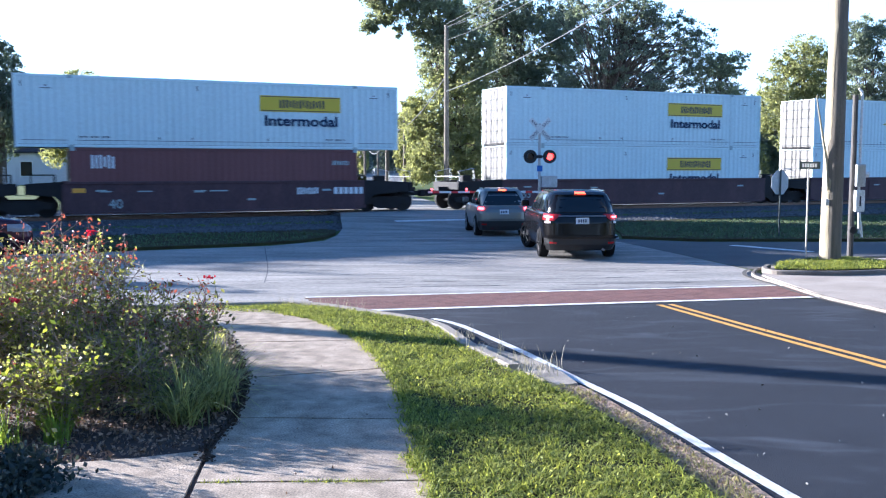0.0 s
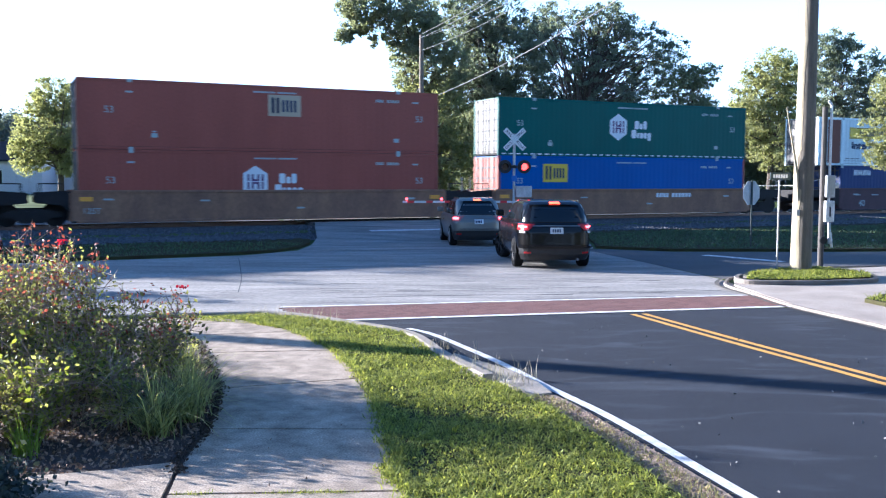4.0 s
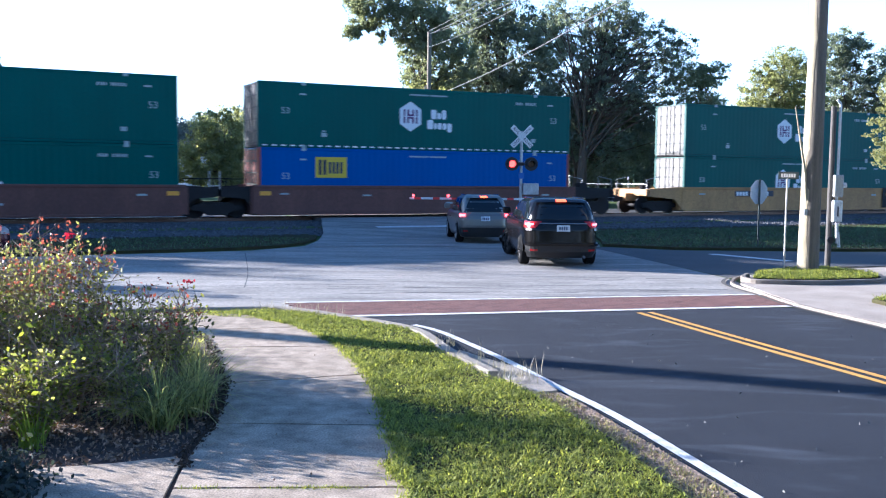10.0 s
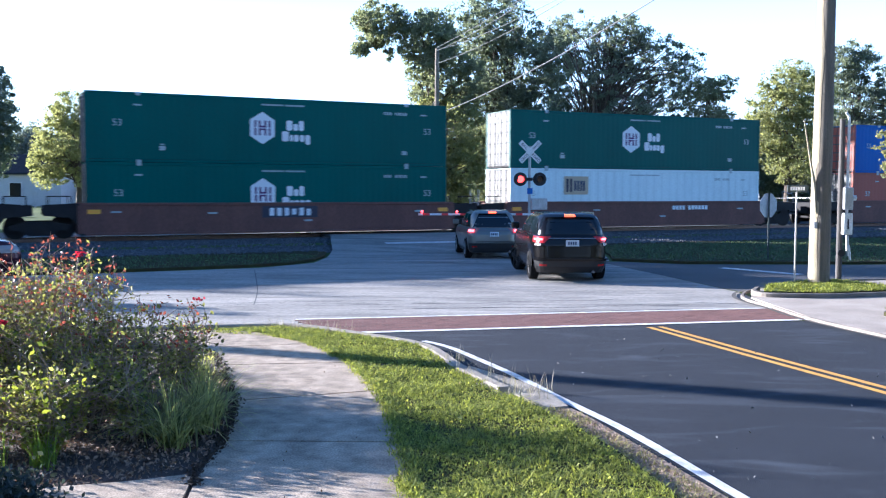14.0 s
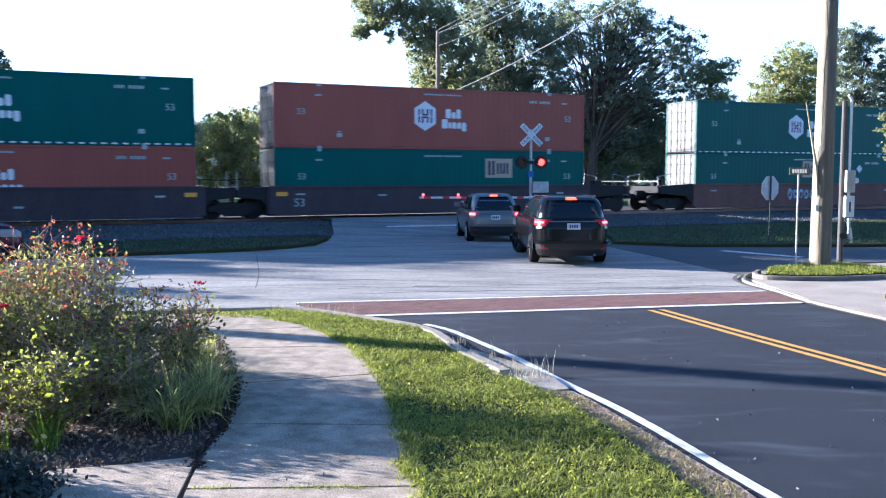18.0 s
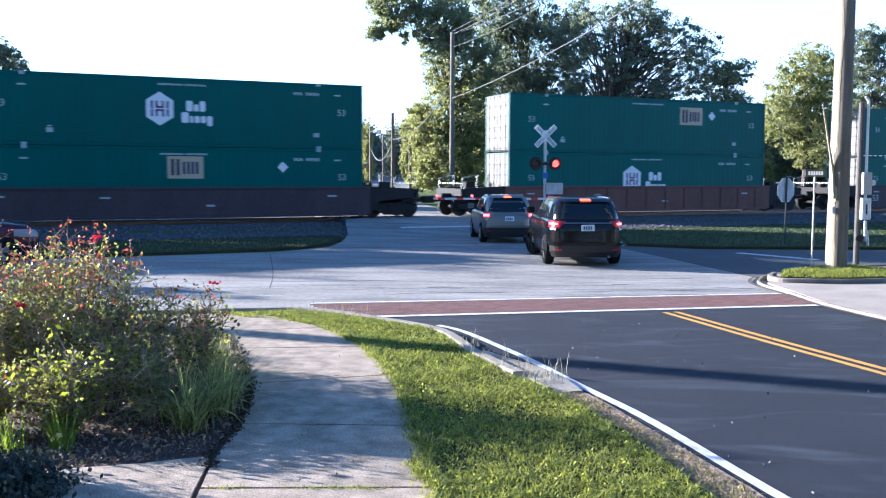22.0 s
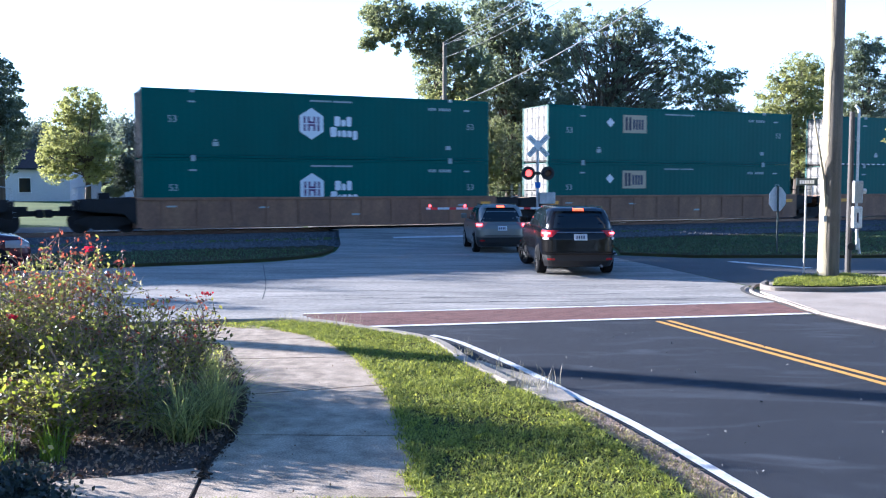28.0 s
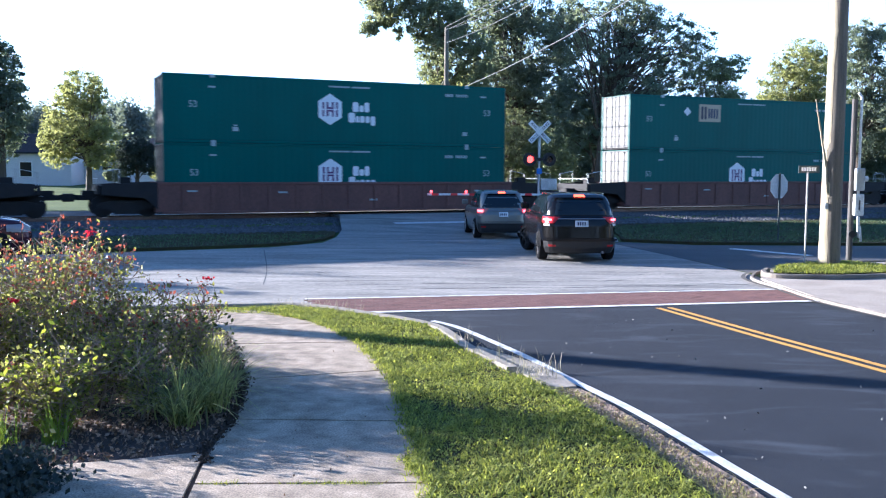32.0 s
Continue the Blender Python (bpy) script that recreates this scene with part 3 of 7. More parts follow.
for i in range(150):
    s = -24 + i * 0.55
    if not CROSS[0] - 0.2 < s < CROSS[1] + 0.2:
        ob = new("sleeper", tie_mesh)
        ob.matrix_basis = TO_TRACK @ pose(s, 0, 0)
        tagged(ob, "dark wooden sleeper in the stone bed", "sleeper", "sleepers of the track")
for y0, y1 in ((-2.6, -0.82), (-0.66, 0.66), (0.82, 2.6)):
    for k in range(4):
        w = (CROSS[1] - CROSS[0]) / 4
        b = Build().soft(CROSS[0] + k * w + 0.01, CROSS[0] + (k + 1) * w - 0.01, y0, y1, -0.2, -0.004, 0.01)
        ob = structure("crossing_panel", b, OLD_ASPHALT, "dark rubber and asphalt crossing panel")
        ob.matrix_basis = TO_TRACK

# tar-filled cracks wandering over the concrete
TAR = material("crack_tar", (0.05, 0.05, 0.052), 0.8, scale=5, fine=60)
rng_c = random.Random(7)
for k in range(16):
    x, y = rng_c.uniform(-4.5, 5.5), rng_c.uniform(17.6, 21.5)
    line = []
    for i in range(10):
        line.append((x + i * rng_c.uniform(0.25, 0.5), y + rng_c.uniform(-0.05, 0.05) + i * 0.05))
    line = [p for p in line if p[0] < 6.6]
    if len(line) > 3:
        sheet("road_crack", ribbon(line, rng_c.uniform(0.02, 0.05), 0), 0.0095, TAR, "dark crack in the concrete street")
for line in ([(-3.7, 19.0), (-4.1, 21.5), (-4.7, 24.5), (-5.3, 27.4)],):
    sheet("road_joint", ribbon(curve(line, 3), 0.018, 0), 0.0095, TAR, "joint in the concrete street")


# ---- train: well cars with stacked containers ----
STEEL_DARK = material("dark_truck_steel", (0.020, 0.018, 0.018), 0.8, 0.2, scale=3, fine=30)
PANEL_BLACK = material("black_end_panel", (0.015, 0.016, 0.022), 0.7, scale=2, fine=30, second=(0.026, 0.018, 0.016), spec=0.25)
DOOR_SILVER = material("pale_container_end", (0.17, 0.16, 0.14), 0.6, second=(0.12, 0.112, 0.098), scale=2, fine=30, bump=0.06)
SEAL = plain("door_seal_grey", (0.075, 0.073, 0.068), 0.7)
ROD = material("lock_rod_steel", (0.13, 0.13, 0.13), 0.5, 0.3, scale=6, fine=40)
SEAM_DARK = plain("dark_seam", (0.07, 0.09, 0.11), 0.7)
SEAM_GREY = material("grey_wall_post", (0.20, 0.21, 0.22), 0.6, scale=3, fine=30)
WHITE_MARK = plain("white_lettering", (0.72, 0.73, 0.74), 0.6)
GREY_MARK = plain("faded_lettering", (0.36, 0.42, 0.42), 0.6)
TAPE = plain("reflective_tape", (0.8, 0.8, 0.78), 0.4)
YELLOW_SIGN = plain("yellow_placard", (0.62, 0.45, 0.02), 0.5)
TAN_SIGN = plain("tan_placard", (0.45, 0.36, 0.24), 0.6)
YELLOW_MARK = plain("orange_reflector", (0.75, 0.35, 0.03), 0.5)
NAVY_MARK = plain("navy_lettering", (0.008, 0.025, 0.075), 0.7)
PURPLE_MARK = plain("purple_marking", (0.08, 0.02, 0.10), 0.6)
BROWN_MARK = plain("brown_primer", (0.16, 0.065, 0.04), 0.8)


def box_paint(name, c, k=0.8):
    return material(name, c, 0.5, second=tuple(v * k for v in c), scale=0.7, fine=25, bump=0.04, spec=0.22, grain=0.1, objects=0.06, stretch=(1, 1, 0.35))


PAINT = {
    "green": box_paint("green_container_paint", (0.004, 0.091, 0.078)),
    "white": box_paint("white_container_paint", (0.69, 0.77, 0.77), 0.92),
    "blue": box_paint("blue_container_paint", (0.010, 0.090, 0.36)),
    "sky": box_paint("light_blue_container_paint", (0.012, 0.19, 0.50)),
    "navy": box_paint("navy_container_paint", (0.014, 0.035, 0.13)),
    "orange": box_paint("orange_red_container_paint", (0.31, 0.088, 0.060)),
    "maroon": box_paint("red_brown_container_paint", (0.170, 0.074, 0.072)),
    "mustard": box_paint("mustard_container_paint", (0.40, 0.30, 0.135)),
}
CAR_PAINT = {
    "yellow": material("yellow_car_paint", (0.450, 0.250, 0.081), 0.7, second=(0.300, 0.163, 0.062), scale=1.2, fine=20, stretch=(1, 1, 0.4)),
    "tan": material("rusty_tan_car_paint", (0.263, 0.144, 0.077), 0.75, second=(0.163, 0.088, 0.056), scale=1.4, fine=20, stretch=(1, 1, 0.4)),
    "brown": material("brown_car_paint", (0.144, 0.065, 0.048), 0.75, second=(0.094, 0.044, 0.035), scale=1.4, fine=20, stretch=(1, 1, 0.4)),
    "maroon": material("maroon_car_paint", (0.086, 0.042, 0.046), 0.75, second=(0.055, 0.029, 0.033), scale=1.4, fine=20, stretch=(1, 1, 0.4)),
    "dark": material("dark_car_paint", (0.056, 0.037, 0.043), 0.75, second=(0.035, 0.025, 0.030), scale=1.4, fine=20, stretch=(1, 1, 0.4)),
}
W_BOX = 2.59


def corrugated(length, pitch, depth, z0, z1, y):
    """One side wall with upright folds, at y, facing -y."""
    b, x, k = Build(), -length / 2, int(length / pitch)
    xs = []
    for i in range(k):
        a = -length / 2 + i * length / k
        w = length / k
        xs += [(a, 0), (a + 0.38 * w, 0), (a + 0.5 * w, depth), (a + 0.88 * w, depth)]
    xs.append((length / 2, 0))
    v = [(px, y + o, z) for px, o in xs for z in (z0, z1)]
    b.add(v, [(2 * i, 2 * i + 2, 2 * i + 3, 2 * i + 1) for i in range(len(xs) - 1)])
    return b


mesh_store = {}


def stored(key, make):
    if key not in mesh_store:
        mesh_store[key] = make()
    return mesh_store[key]


def word_bars(widths, height, gap, x, z, y):
    """Letter-sized blocks in a row, starting at x."""
    b = Build()
    for w in widths:
        if w > 0:
            b.box(x, x + w, y, y + 0.012, z, z + height)
        x += abs(w) + gap
    return b


def letter_blocks(total, count, height, x, z, y):
    """A word mark as plain upright bars of letter width."""
    b, w = Build(), total / count
    for i in range(count):
        a = x + i * w + 0.04 * w
        b.box(a, a + 0.30 * w, y, y + 0.012, z, z + height)
        b.box(a + 0.50 * w, a + 0.80 * w, y, y + 0.012, z + (0.12 * height if i % 2 else 0), z + height * (0.88 if i % 3 else 1.0))
    return b


def block_marks(sizes, x, z, y, gap=0.05):
    """A word mark as a row of plain blocks with cut corners: (width, height, drop)."""
    b = Build()
    for w, h, drop in sizes:
        z0, c = z + drop, 0.05
        b.prism([(x + c, z0), (x + w - c, z0), (x + w, z0 + c), (x + w, z0 + h - c), (x + w - c, z0 + h), (x + c, z0 + h), (x, z0 + h - c), (x, z0 + c)], y, y + 0.010)
        x += w + gap
    return b


def hexagon(cx, cz, r, y, flat=0.9):
    return Build().prism([(cx + r * flat * math.sin(k * math.pi / 3), cz + r * math.cos(k * math.pi / 3)) for k in range(6)], y, y + 0.010)


def logo_hexagon(c, y):
    p = part("emblem", stored("hex_hex", lambda: hexagon(-0.81, 1.58, 0.70, y).mesh("emblem", WHITE_MARK)), None, c, "white six-sided emblem")

    def marks():
        b = Build()
        for dx in (-0.36, -0.17, 0.08, 0.27):
            b.box(-0.81 + dx, -0.81 + dx + 0.09, y - 0.008, y, 1.26, 1.56), b.box(-0.81 + dx, -0.81 + dx + 0.09, y - 0.008, y, 1.60, 1.90)
        b.box(-0.89, -0.73, y - 0.008, y, 1.48, 1.56), b.box(-0.89, -0.73, y - 0.008, y, 1.60, 1.68)
        return b.mesh("emblem_mark", PURPLE_MARK)
    part("emblem_mark", stored("hex_mark", marks), None, p, "dark purple bars on the emblem")
    part("lettering", stored("hex_word_1", lambda: block_marks([(0.27, 0.44, 0), (0.20, 0.30, 0), (0.22, 0.44, 0)], 0.26, 1.50, y).mesh("lettering", WHITE_MARK)), None, c, "white letter-sized blocks")
    part("lettering", stored("hex_word_2", lambda: block_marks([(0.30, 0.44, 0), (0.14, 0.30, 0), (0.22, 0.30, 0), (0.20, 0.30, 0), (0.22, 0.42, -0.12)], 0.06, 1.02, y).mesh("lettering", WHITE_MARK)), None, c, "white letter-sized blocks")


def logo_square(c, y, x0, tone, diamond=None):
    p = part("placard", stored(("square", x0, tone), lambda: Build().box(x0, x0 + 1.48, y, y + 0.01, 1.57, 2.50).mesh("placard", {"yellow": YELLOW_SIGN, "tan": TAN_SIGN, "white": WHITE_MARK}[tone])), None, c, "square %s placard with dark shapes" % tone)

    def mark():
        a = x0 + 0.14
        return Build().box(a, a + 0.14, y - 0.008, y, 1.70, 2.38).box(a + 0.22, a + 0.36, y - 0.008, y, 1.70, 2.38).mesh("placard_mark", BAR_DARK)

    def mark_2():
        b, a = Build(), x0 + 0.62
        for k in range(4):
            b.box(a + k * 0.18, a + k * 0.18 + 0.11, y - 0.008, y, 1.76, 2.28)
        return b.mesh("placard_mark", NAVY_MARK)
    part("placard_mark", stored(("square_m", x0), mark), None, p, "dark bar shape")
    part("placard_mark", stored(("square_n", x0), mark_2), None, p, "navy bar shape")
    if diamond is not None:
        part("diamond_label", stored(("dia", diamond), lambda: Build().prism([(diamond - 0.24, 2.08), (diamond, 1.84), (diamond + 0.24, 2.08), (diamond, 2.32)], y, y + 0.01).mesh("diamond_label", WHITE_MARK)), None, c, "white diamond label")


def logo_truck(c, y, x0):
    p = part("placard", stored(("wide", x0), lambda: Build().box(x0, x0 + 3.65, y, y + 0.01, 1.64, 2.33).mesh("placard", YELLOW_SIGN)), None, c, "wide yellow placard")
    part("placard_mark", stored(("widem", x0), lambda: letter_blocks(2.1, 7, 0.36, x0 + 0.85, 1.80, y - 0.008).mesh("placard_mark", BAR_DARK)), None, p, "dark letter-like bars")
    part("placard_border", stored(("wideb", x0), lambda: Build().box(x0 + 0.05, x0 + 3.6, y - 0.006, y, 1.67, 1.70).box(x0 + 0.05, x0 + 3.6, y - 0.006, y, 2.27, 2.30).mesh("placard_border", BAR_DARK)), None, p)
    word = lettering("lettering", "Intermodal", 0.62, pose(x0 + 1.85, y, 1.22, 90, 0, 0), NAVY_MARK, c, 0.006, 0.028)
    wide = [v.co.x for v in word.data.vertices]
    word.data.transform(Matrix.Diagonal((3.3 / (max(wide) - min(wide)), 1.0, 1.0, 1.0)))
    tagged(word, "navy word on the white wall", kind="stuff")


def container(m, color, length=16.15, folds=(0.30, 0.004), label="", ends="silver", logo=(), numbers=True, tape=False, seams=0.0, height=2.89):
    """A freight container: walls, roof, posts, rails, end doors with lock rods, markings."""
    paint = PAINT[color]
    c = empty("container", m, label, "container", "containers on the train")
    y = -W_BOX / 2
    hl = length / 2
    key = (color, length, folds, height)

    def wall():
        b = corrugated(length - 0.24, folds[0], folds[1], 0.14, height - 0.12, y + 0.012)
        return b.mesh("side_wall", paint)
    part("side_wall", stored(("wall",) + key, wall), None, c)
    part("side_wall", stored(("wall",) + key, wall), None, c, at=pose(0, 0, 0, 0, 0, 180))
    part("roof", stored(("roof",) + key, lambda: Build().box(-hl + 0.05, hl - 0.05, y + 0.05, -y - 0.05, height - 0.10, height - 0.02).mesh("roof", paint)), None, c)
    part("floor", stored(("floor",) + key, lambda: Build().box(-hl + 0.05, hl - 0.05, y + 0.05, -y - 0.05, 0.04, 0.14).mesh("floor", STEEL_DARK)), None, c)
    rail = stored(("rail",) + key, lambda: Build().soft(-hl, hl, -0.045, 0.045, -0.06, 0.06, 0.015).mesh("rail", paint))
    for yy in (y + 0.045, -y - 0.045):
        for z in (0.07, height - 0.06):
            part("top_rail" if z > 1 else "bottom_rail", rail, None, c, at=pose(0, yy, z))
    post = stored(("post",) + key, lambda: Build().soft(-0.07, 0.07, -0.07, 0.07, 0.0, height, 0.018).mesh("corner_post", paint if ends != "orange" else PAINT["orange"]))
    for x in (-hl + 0.07, hl - 0.07):
        for yy in (y + 0.066, -y - 0.066):
            part("corner_post", post, None, c, at=pose(x, yy, 0))
    cast = stored("cast", lambda: Build().soft(-0.10, 0.10, -0.012, 0.012, -0.07, 0.07, 0.008).mesh("corner_casting", GREY_MARK))
    for x in ((-6.0, 6.0) if length > 14 else (-hl + 0.11, hl - 0.11)):
        for z in (0.05, height - 0.06):
            part("corner_casting", cast, None, c, at=pose(x, y - 0.006, z))
    endmat = {"silver": DOOR_SILVER, "paint": paint, "orange": PAINT["orange"]}[ends]

    def front():
        b, k = Build(), 9
        w = (W_BOX - 0.28) / k
        for i in range(k):
            a = y + 0.14 + i * w
            b.box(hl - 0.06, hl - 0.035, a, a + 0.55 * w, 0.12, height - 0.12), b.box(hl - 0.08, hl - 0.055, a + 0.55 * w, a + w, 0.12, height - 0.12)
        return b.mesh("front_end", paint)
    part("front_end", stored(("front",) + key, front), None, c)
    for sgn in (-1, 1):
        def leaf(sgn=sgn):
            b = Build()
            y0, y1 = (y + 0.14, -0.012) if sgn < 0 else (0.012, -y - 0.14)
            b.soft(-hl + 0.02, -hl + 0.06, y0, y1, 0.12, height - 0.12, 0.008)
            for k in range(5 if height > 2.7 else 4):
                z = 0.30 + k * 0.52
                b.soft(-hl + 0.005, -hl + 0.025, y0 + 0.06, y1 - 0.06, z, z + 0.26, 0.008)
            return b.mesh("door", endmat)
        d = part("door", stored(("door", sgn, ends, color if ends == "paint" else "", length, height), leaf), None, c, "pale ribbed end door" if ends == "silver" else "")
        def seal(sgn=sgn):
            y0, y1 = (y + 0.14, -0.012) if sgn < 0 else (0.012, -y - 0.14)
            b = Build()
            for k in range(6 if height > 2.7 else 5):
                z = 0.17 + k * 0.52
                b.box(-hl + 0.002, -hl + 0.019, y0 + 0.02, y1 - 0.02, z, z + 0.07)
            b.box(-hl + 0.004, -hl + 0.019, y0, y0 + 0.025, 0.12, height - 0.12).box(-hl + 0.004, -hl + 0.019, y1 - 0.025, y1, 0.12, height - 0.12)
            return b.mesh("door_seal", SEAL)
        part("door_seal", stored(("seal", sgn, length, height), seal), None, d, "dark door seal and ribs")
        for yy in (0.32, 0.86):
            def rod(sgn=sgn, yy=yy):
                b = Build().tube((-hl - 0.012, sgn * yy, 0.08), (-hl - 0.012, sgn * yy, height - 0.08), 0.028, n=6)
                b.box(-hl - 0.035, -hl + 0.01, sgn * yy - 0.05, sgn * yy + 0.16, 1.05, 1.12)
                for z in (0.35, 0.9, 1.6, 2.3):
                    b.box(-hl - 0.03, -hl + 0.01, sgn * yy - 0.05, sgn * yy + 0.05, z, z + 0.07)
                return b.mesh("lock_rod", ROD)
            part("lock_rod", stored(("rod", sgn, yy, length, height), rod), None, d)
    yl = y - 0.006
    if seams:
        for i in range(int((length - 0.6) / seams)):
            part("wall_post", stored(("seam", color), lambda: Build().soft(-0.035, 0.035, -0.006, 0.02, 0.14, height - 0.12, 0.004).mesh("wall_post", SEAM_GREY)), None, c, at=pose(-hl + 0.5 + i * seams, y, 0))
    if numbers:
        for x in (-hl + 1.25, hl - 1.0):
            lettering_53(c, x, y - 0.004)
        marks = stored(("marks", length), lambda: word_bars([0.07] * 4 + [-0.1] + [0.07] * 6, 0.13, 0.035, hl - 3.2, 2.35, y - 0.004).mesh("number_marking", GREY_MARK))
        part("number_marking", marks, None, c, "small pale bars of a number")
        part("height_label", stored(("ht", length), lambda: Build().box(hl - 1.35, hl - 1.05, y - 0.004, y + 0.004, 2.36, 2.43).box(-hl + 1.9, -hl + 2.2, y - 0.004, y + 0.004, 2.34, 2.41).mesh("height_label", GREY_MARK)), None, c)
        part("small_label", stored(("sl", length), lambda: Build().box(-hl + 2.9, -hl + 3.15, y - 0.004, y + 0.004, 0.52, 0.70).box(-hl + 2.95, -hl + 3.1, y - 0.004, y + 0.004, 0.74, 0.80).box(hl - 2.3, hl - 2.05, y - 0.004, y + 0.004, 0.52, 0.70).mesh("small_label", GREY_MARK)), None, c)
        part("notice_marking", stored(("nb", length), lambda: word_bars([0.09] * 9 + [-0.06] + [0.09] * 8, 0.07, 0.02, -0.85, 2.56, y - 0.004).mesh("notice_marking", GREY_MARK)), None, c)
    if color == "white" and length > 14 and not numbers:
        def seams_and_marks():
            b = Build()
            for x0, x1 in ((-hl + 0.25, -6.15), (-5.85, 5.85), (6.15, hl - 0.25)):
                b.box(x0, x1, y - 0.004, y + 0.004, 0.285, 0.305)
            for x0, k in ((-5.7, 14), (4.6, 11)):
                for i in range(k):
                    if i % 5 != 4:
                        b.box(x0 + i * 0.085, x0 + i * 0.085 + 0.05, y - 0.004, y + 0.006, 0.40, 0.47)
            for x in (-6.9, 6.9):
                b.box(x - 0.22, x + 0.22, y - 0.004, y + 0.006, 2.33, 2.36).box(x - 0.03, x + 0.03, y - 0.004, y + 0.006, 2.42, 2.48)
            for x in (-7.8, -1.0, 7.6):
                b.box(x - 0.02, x + 0.02, y - 0.004, y + 0.006, 2.4, 2.62)
            for x in (-2.6, -1.25, 2.0):
                b.box(x - 0.03, x + 0.03, y - 0.004, y + 0.006, 0.36, 0.46)
            return b.mesh("small_label", SEAM_DARK)
        part("small_label", stored("white_marks", seams_and_marks), None, c, "thin dark seams and small dark markings")
    if color == "white" and length > 14:
        for x in (-6.0, 6.0):
            part("wall_post", stored("white_post", lambda: Build().soft(-0.10, 0.10, -0.008, 0.03, 0.02, height - 0.02, 0.006).mesh("wall_post", paint)), None, c, at=pose(x, y, 0))
    if tape:
        def strip():
            b = Build()
            k = int(length / 0.42)
            for i in range(k):
                b.box(-hl + 0.2 + i * 0.42, -hl + 0.42 + i * 0.42, y - 0.006, y + 0.002, 0.07, 0.13)
            return b.mesh("reflective_strip", TAPE)
        part("reflective_strip", stored(("tape", length), strip), None, c, "broken white reflective strip")
    for kind, *args in logo:
        if kind == "hexagon":
            logo_hexagon(c, yl)
        elif kind == "square":
            logo_square(c, yl, *args)
        elif kind == "truck":
            logo_truck(c, yl, *args)
        elif kind == "bars":      # x, z, total, count, height, material
            x, z, total, count, height, mat = args
            part("lettering", letter_blocks(total, count, height, x, z, yl), mat, c, "letter-like bars")
        elif kind == "patch":     # x0, x1, z0, z1, material
            x0, x1, z0, z1, mat = args
            part("patch", Build().box(x0, x1, yl, yl + 0.008, z0, z1), mat, c, "patch of other paint")
    return c


def lettering_53(c, x, y):
    me = mesh_store.get("53")
    at = pose(x, y, 1.62, 90, 0, 0)
    if me is None:
        ob = lettering("size_number", "53", 0.40, at, GREY_MARK, c, 0.003)
        mesh_store["53"] = ob.data
        return
    part("size_number", me, None, c, at=at)


def truck(parent, x):
    """A two-axle bogie: side frames, springs, wheels, axles."""
    b = part("bogie", stored("bogie", lambda: Build().box(-0.25, 0.25, -1.15, 1.15, 0.35, 0.62).mesh("bogie", STEEL_DARK)), None, parent, at=pose(x, 0, 0))
    frame_mesh = stored("sideframe", lambda: Build().prism([(-1.12, 0.36), (-0.72, 0.34), (-0.42, 0.14), (0.42, 0.14), (0.72, 0.34), (1.12, 0.36), (1.12, 0.56), (0.55, 0.70), (-0.55, 0.70), (-1.12, 0.56)], -0.09, 0.09).mesh("side_frame", STEEL_DARK))
    wheel_mesh = stored("wheel", lambda: Build().tube((0, -0.07, 0), (0, 0.07, 0), 0.46, n=20).tube((0, -0.10, 0), (0, -0.07, 0), 0.14, n=10).mesh("wheel", STEEL_DARK))
    for yy in (-1.02, 1.02):
        part("side_frame", frame_mesh, None, b, at=pose(0, yy, 0))
    for xx in (-0.9, 0.9):
        part("axle", stored("axle", lambda: Build().tube((0, -0.9, 0), (0, 0.9, 0), 0.085, n=8).mesh("axle", STEEL_DARK)), None, b, at=pose(xx, 0, 0.46))
        for yy in (-0.76, 0.76):
            part("wheel", wheel_mesh, None, b, at=pose(xx, yy, 0.46))


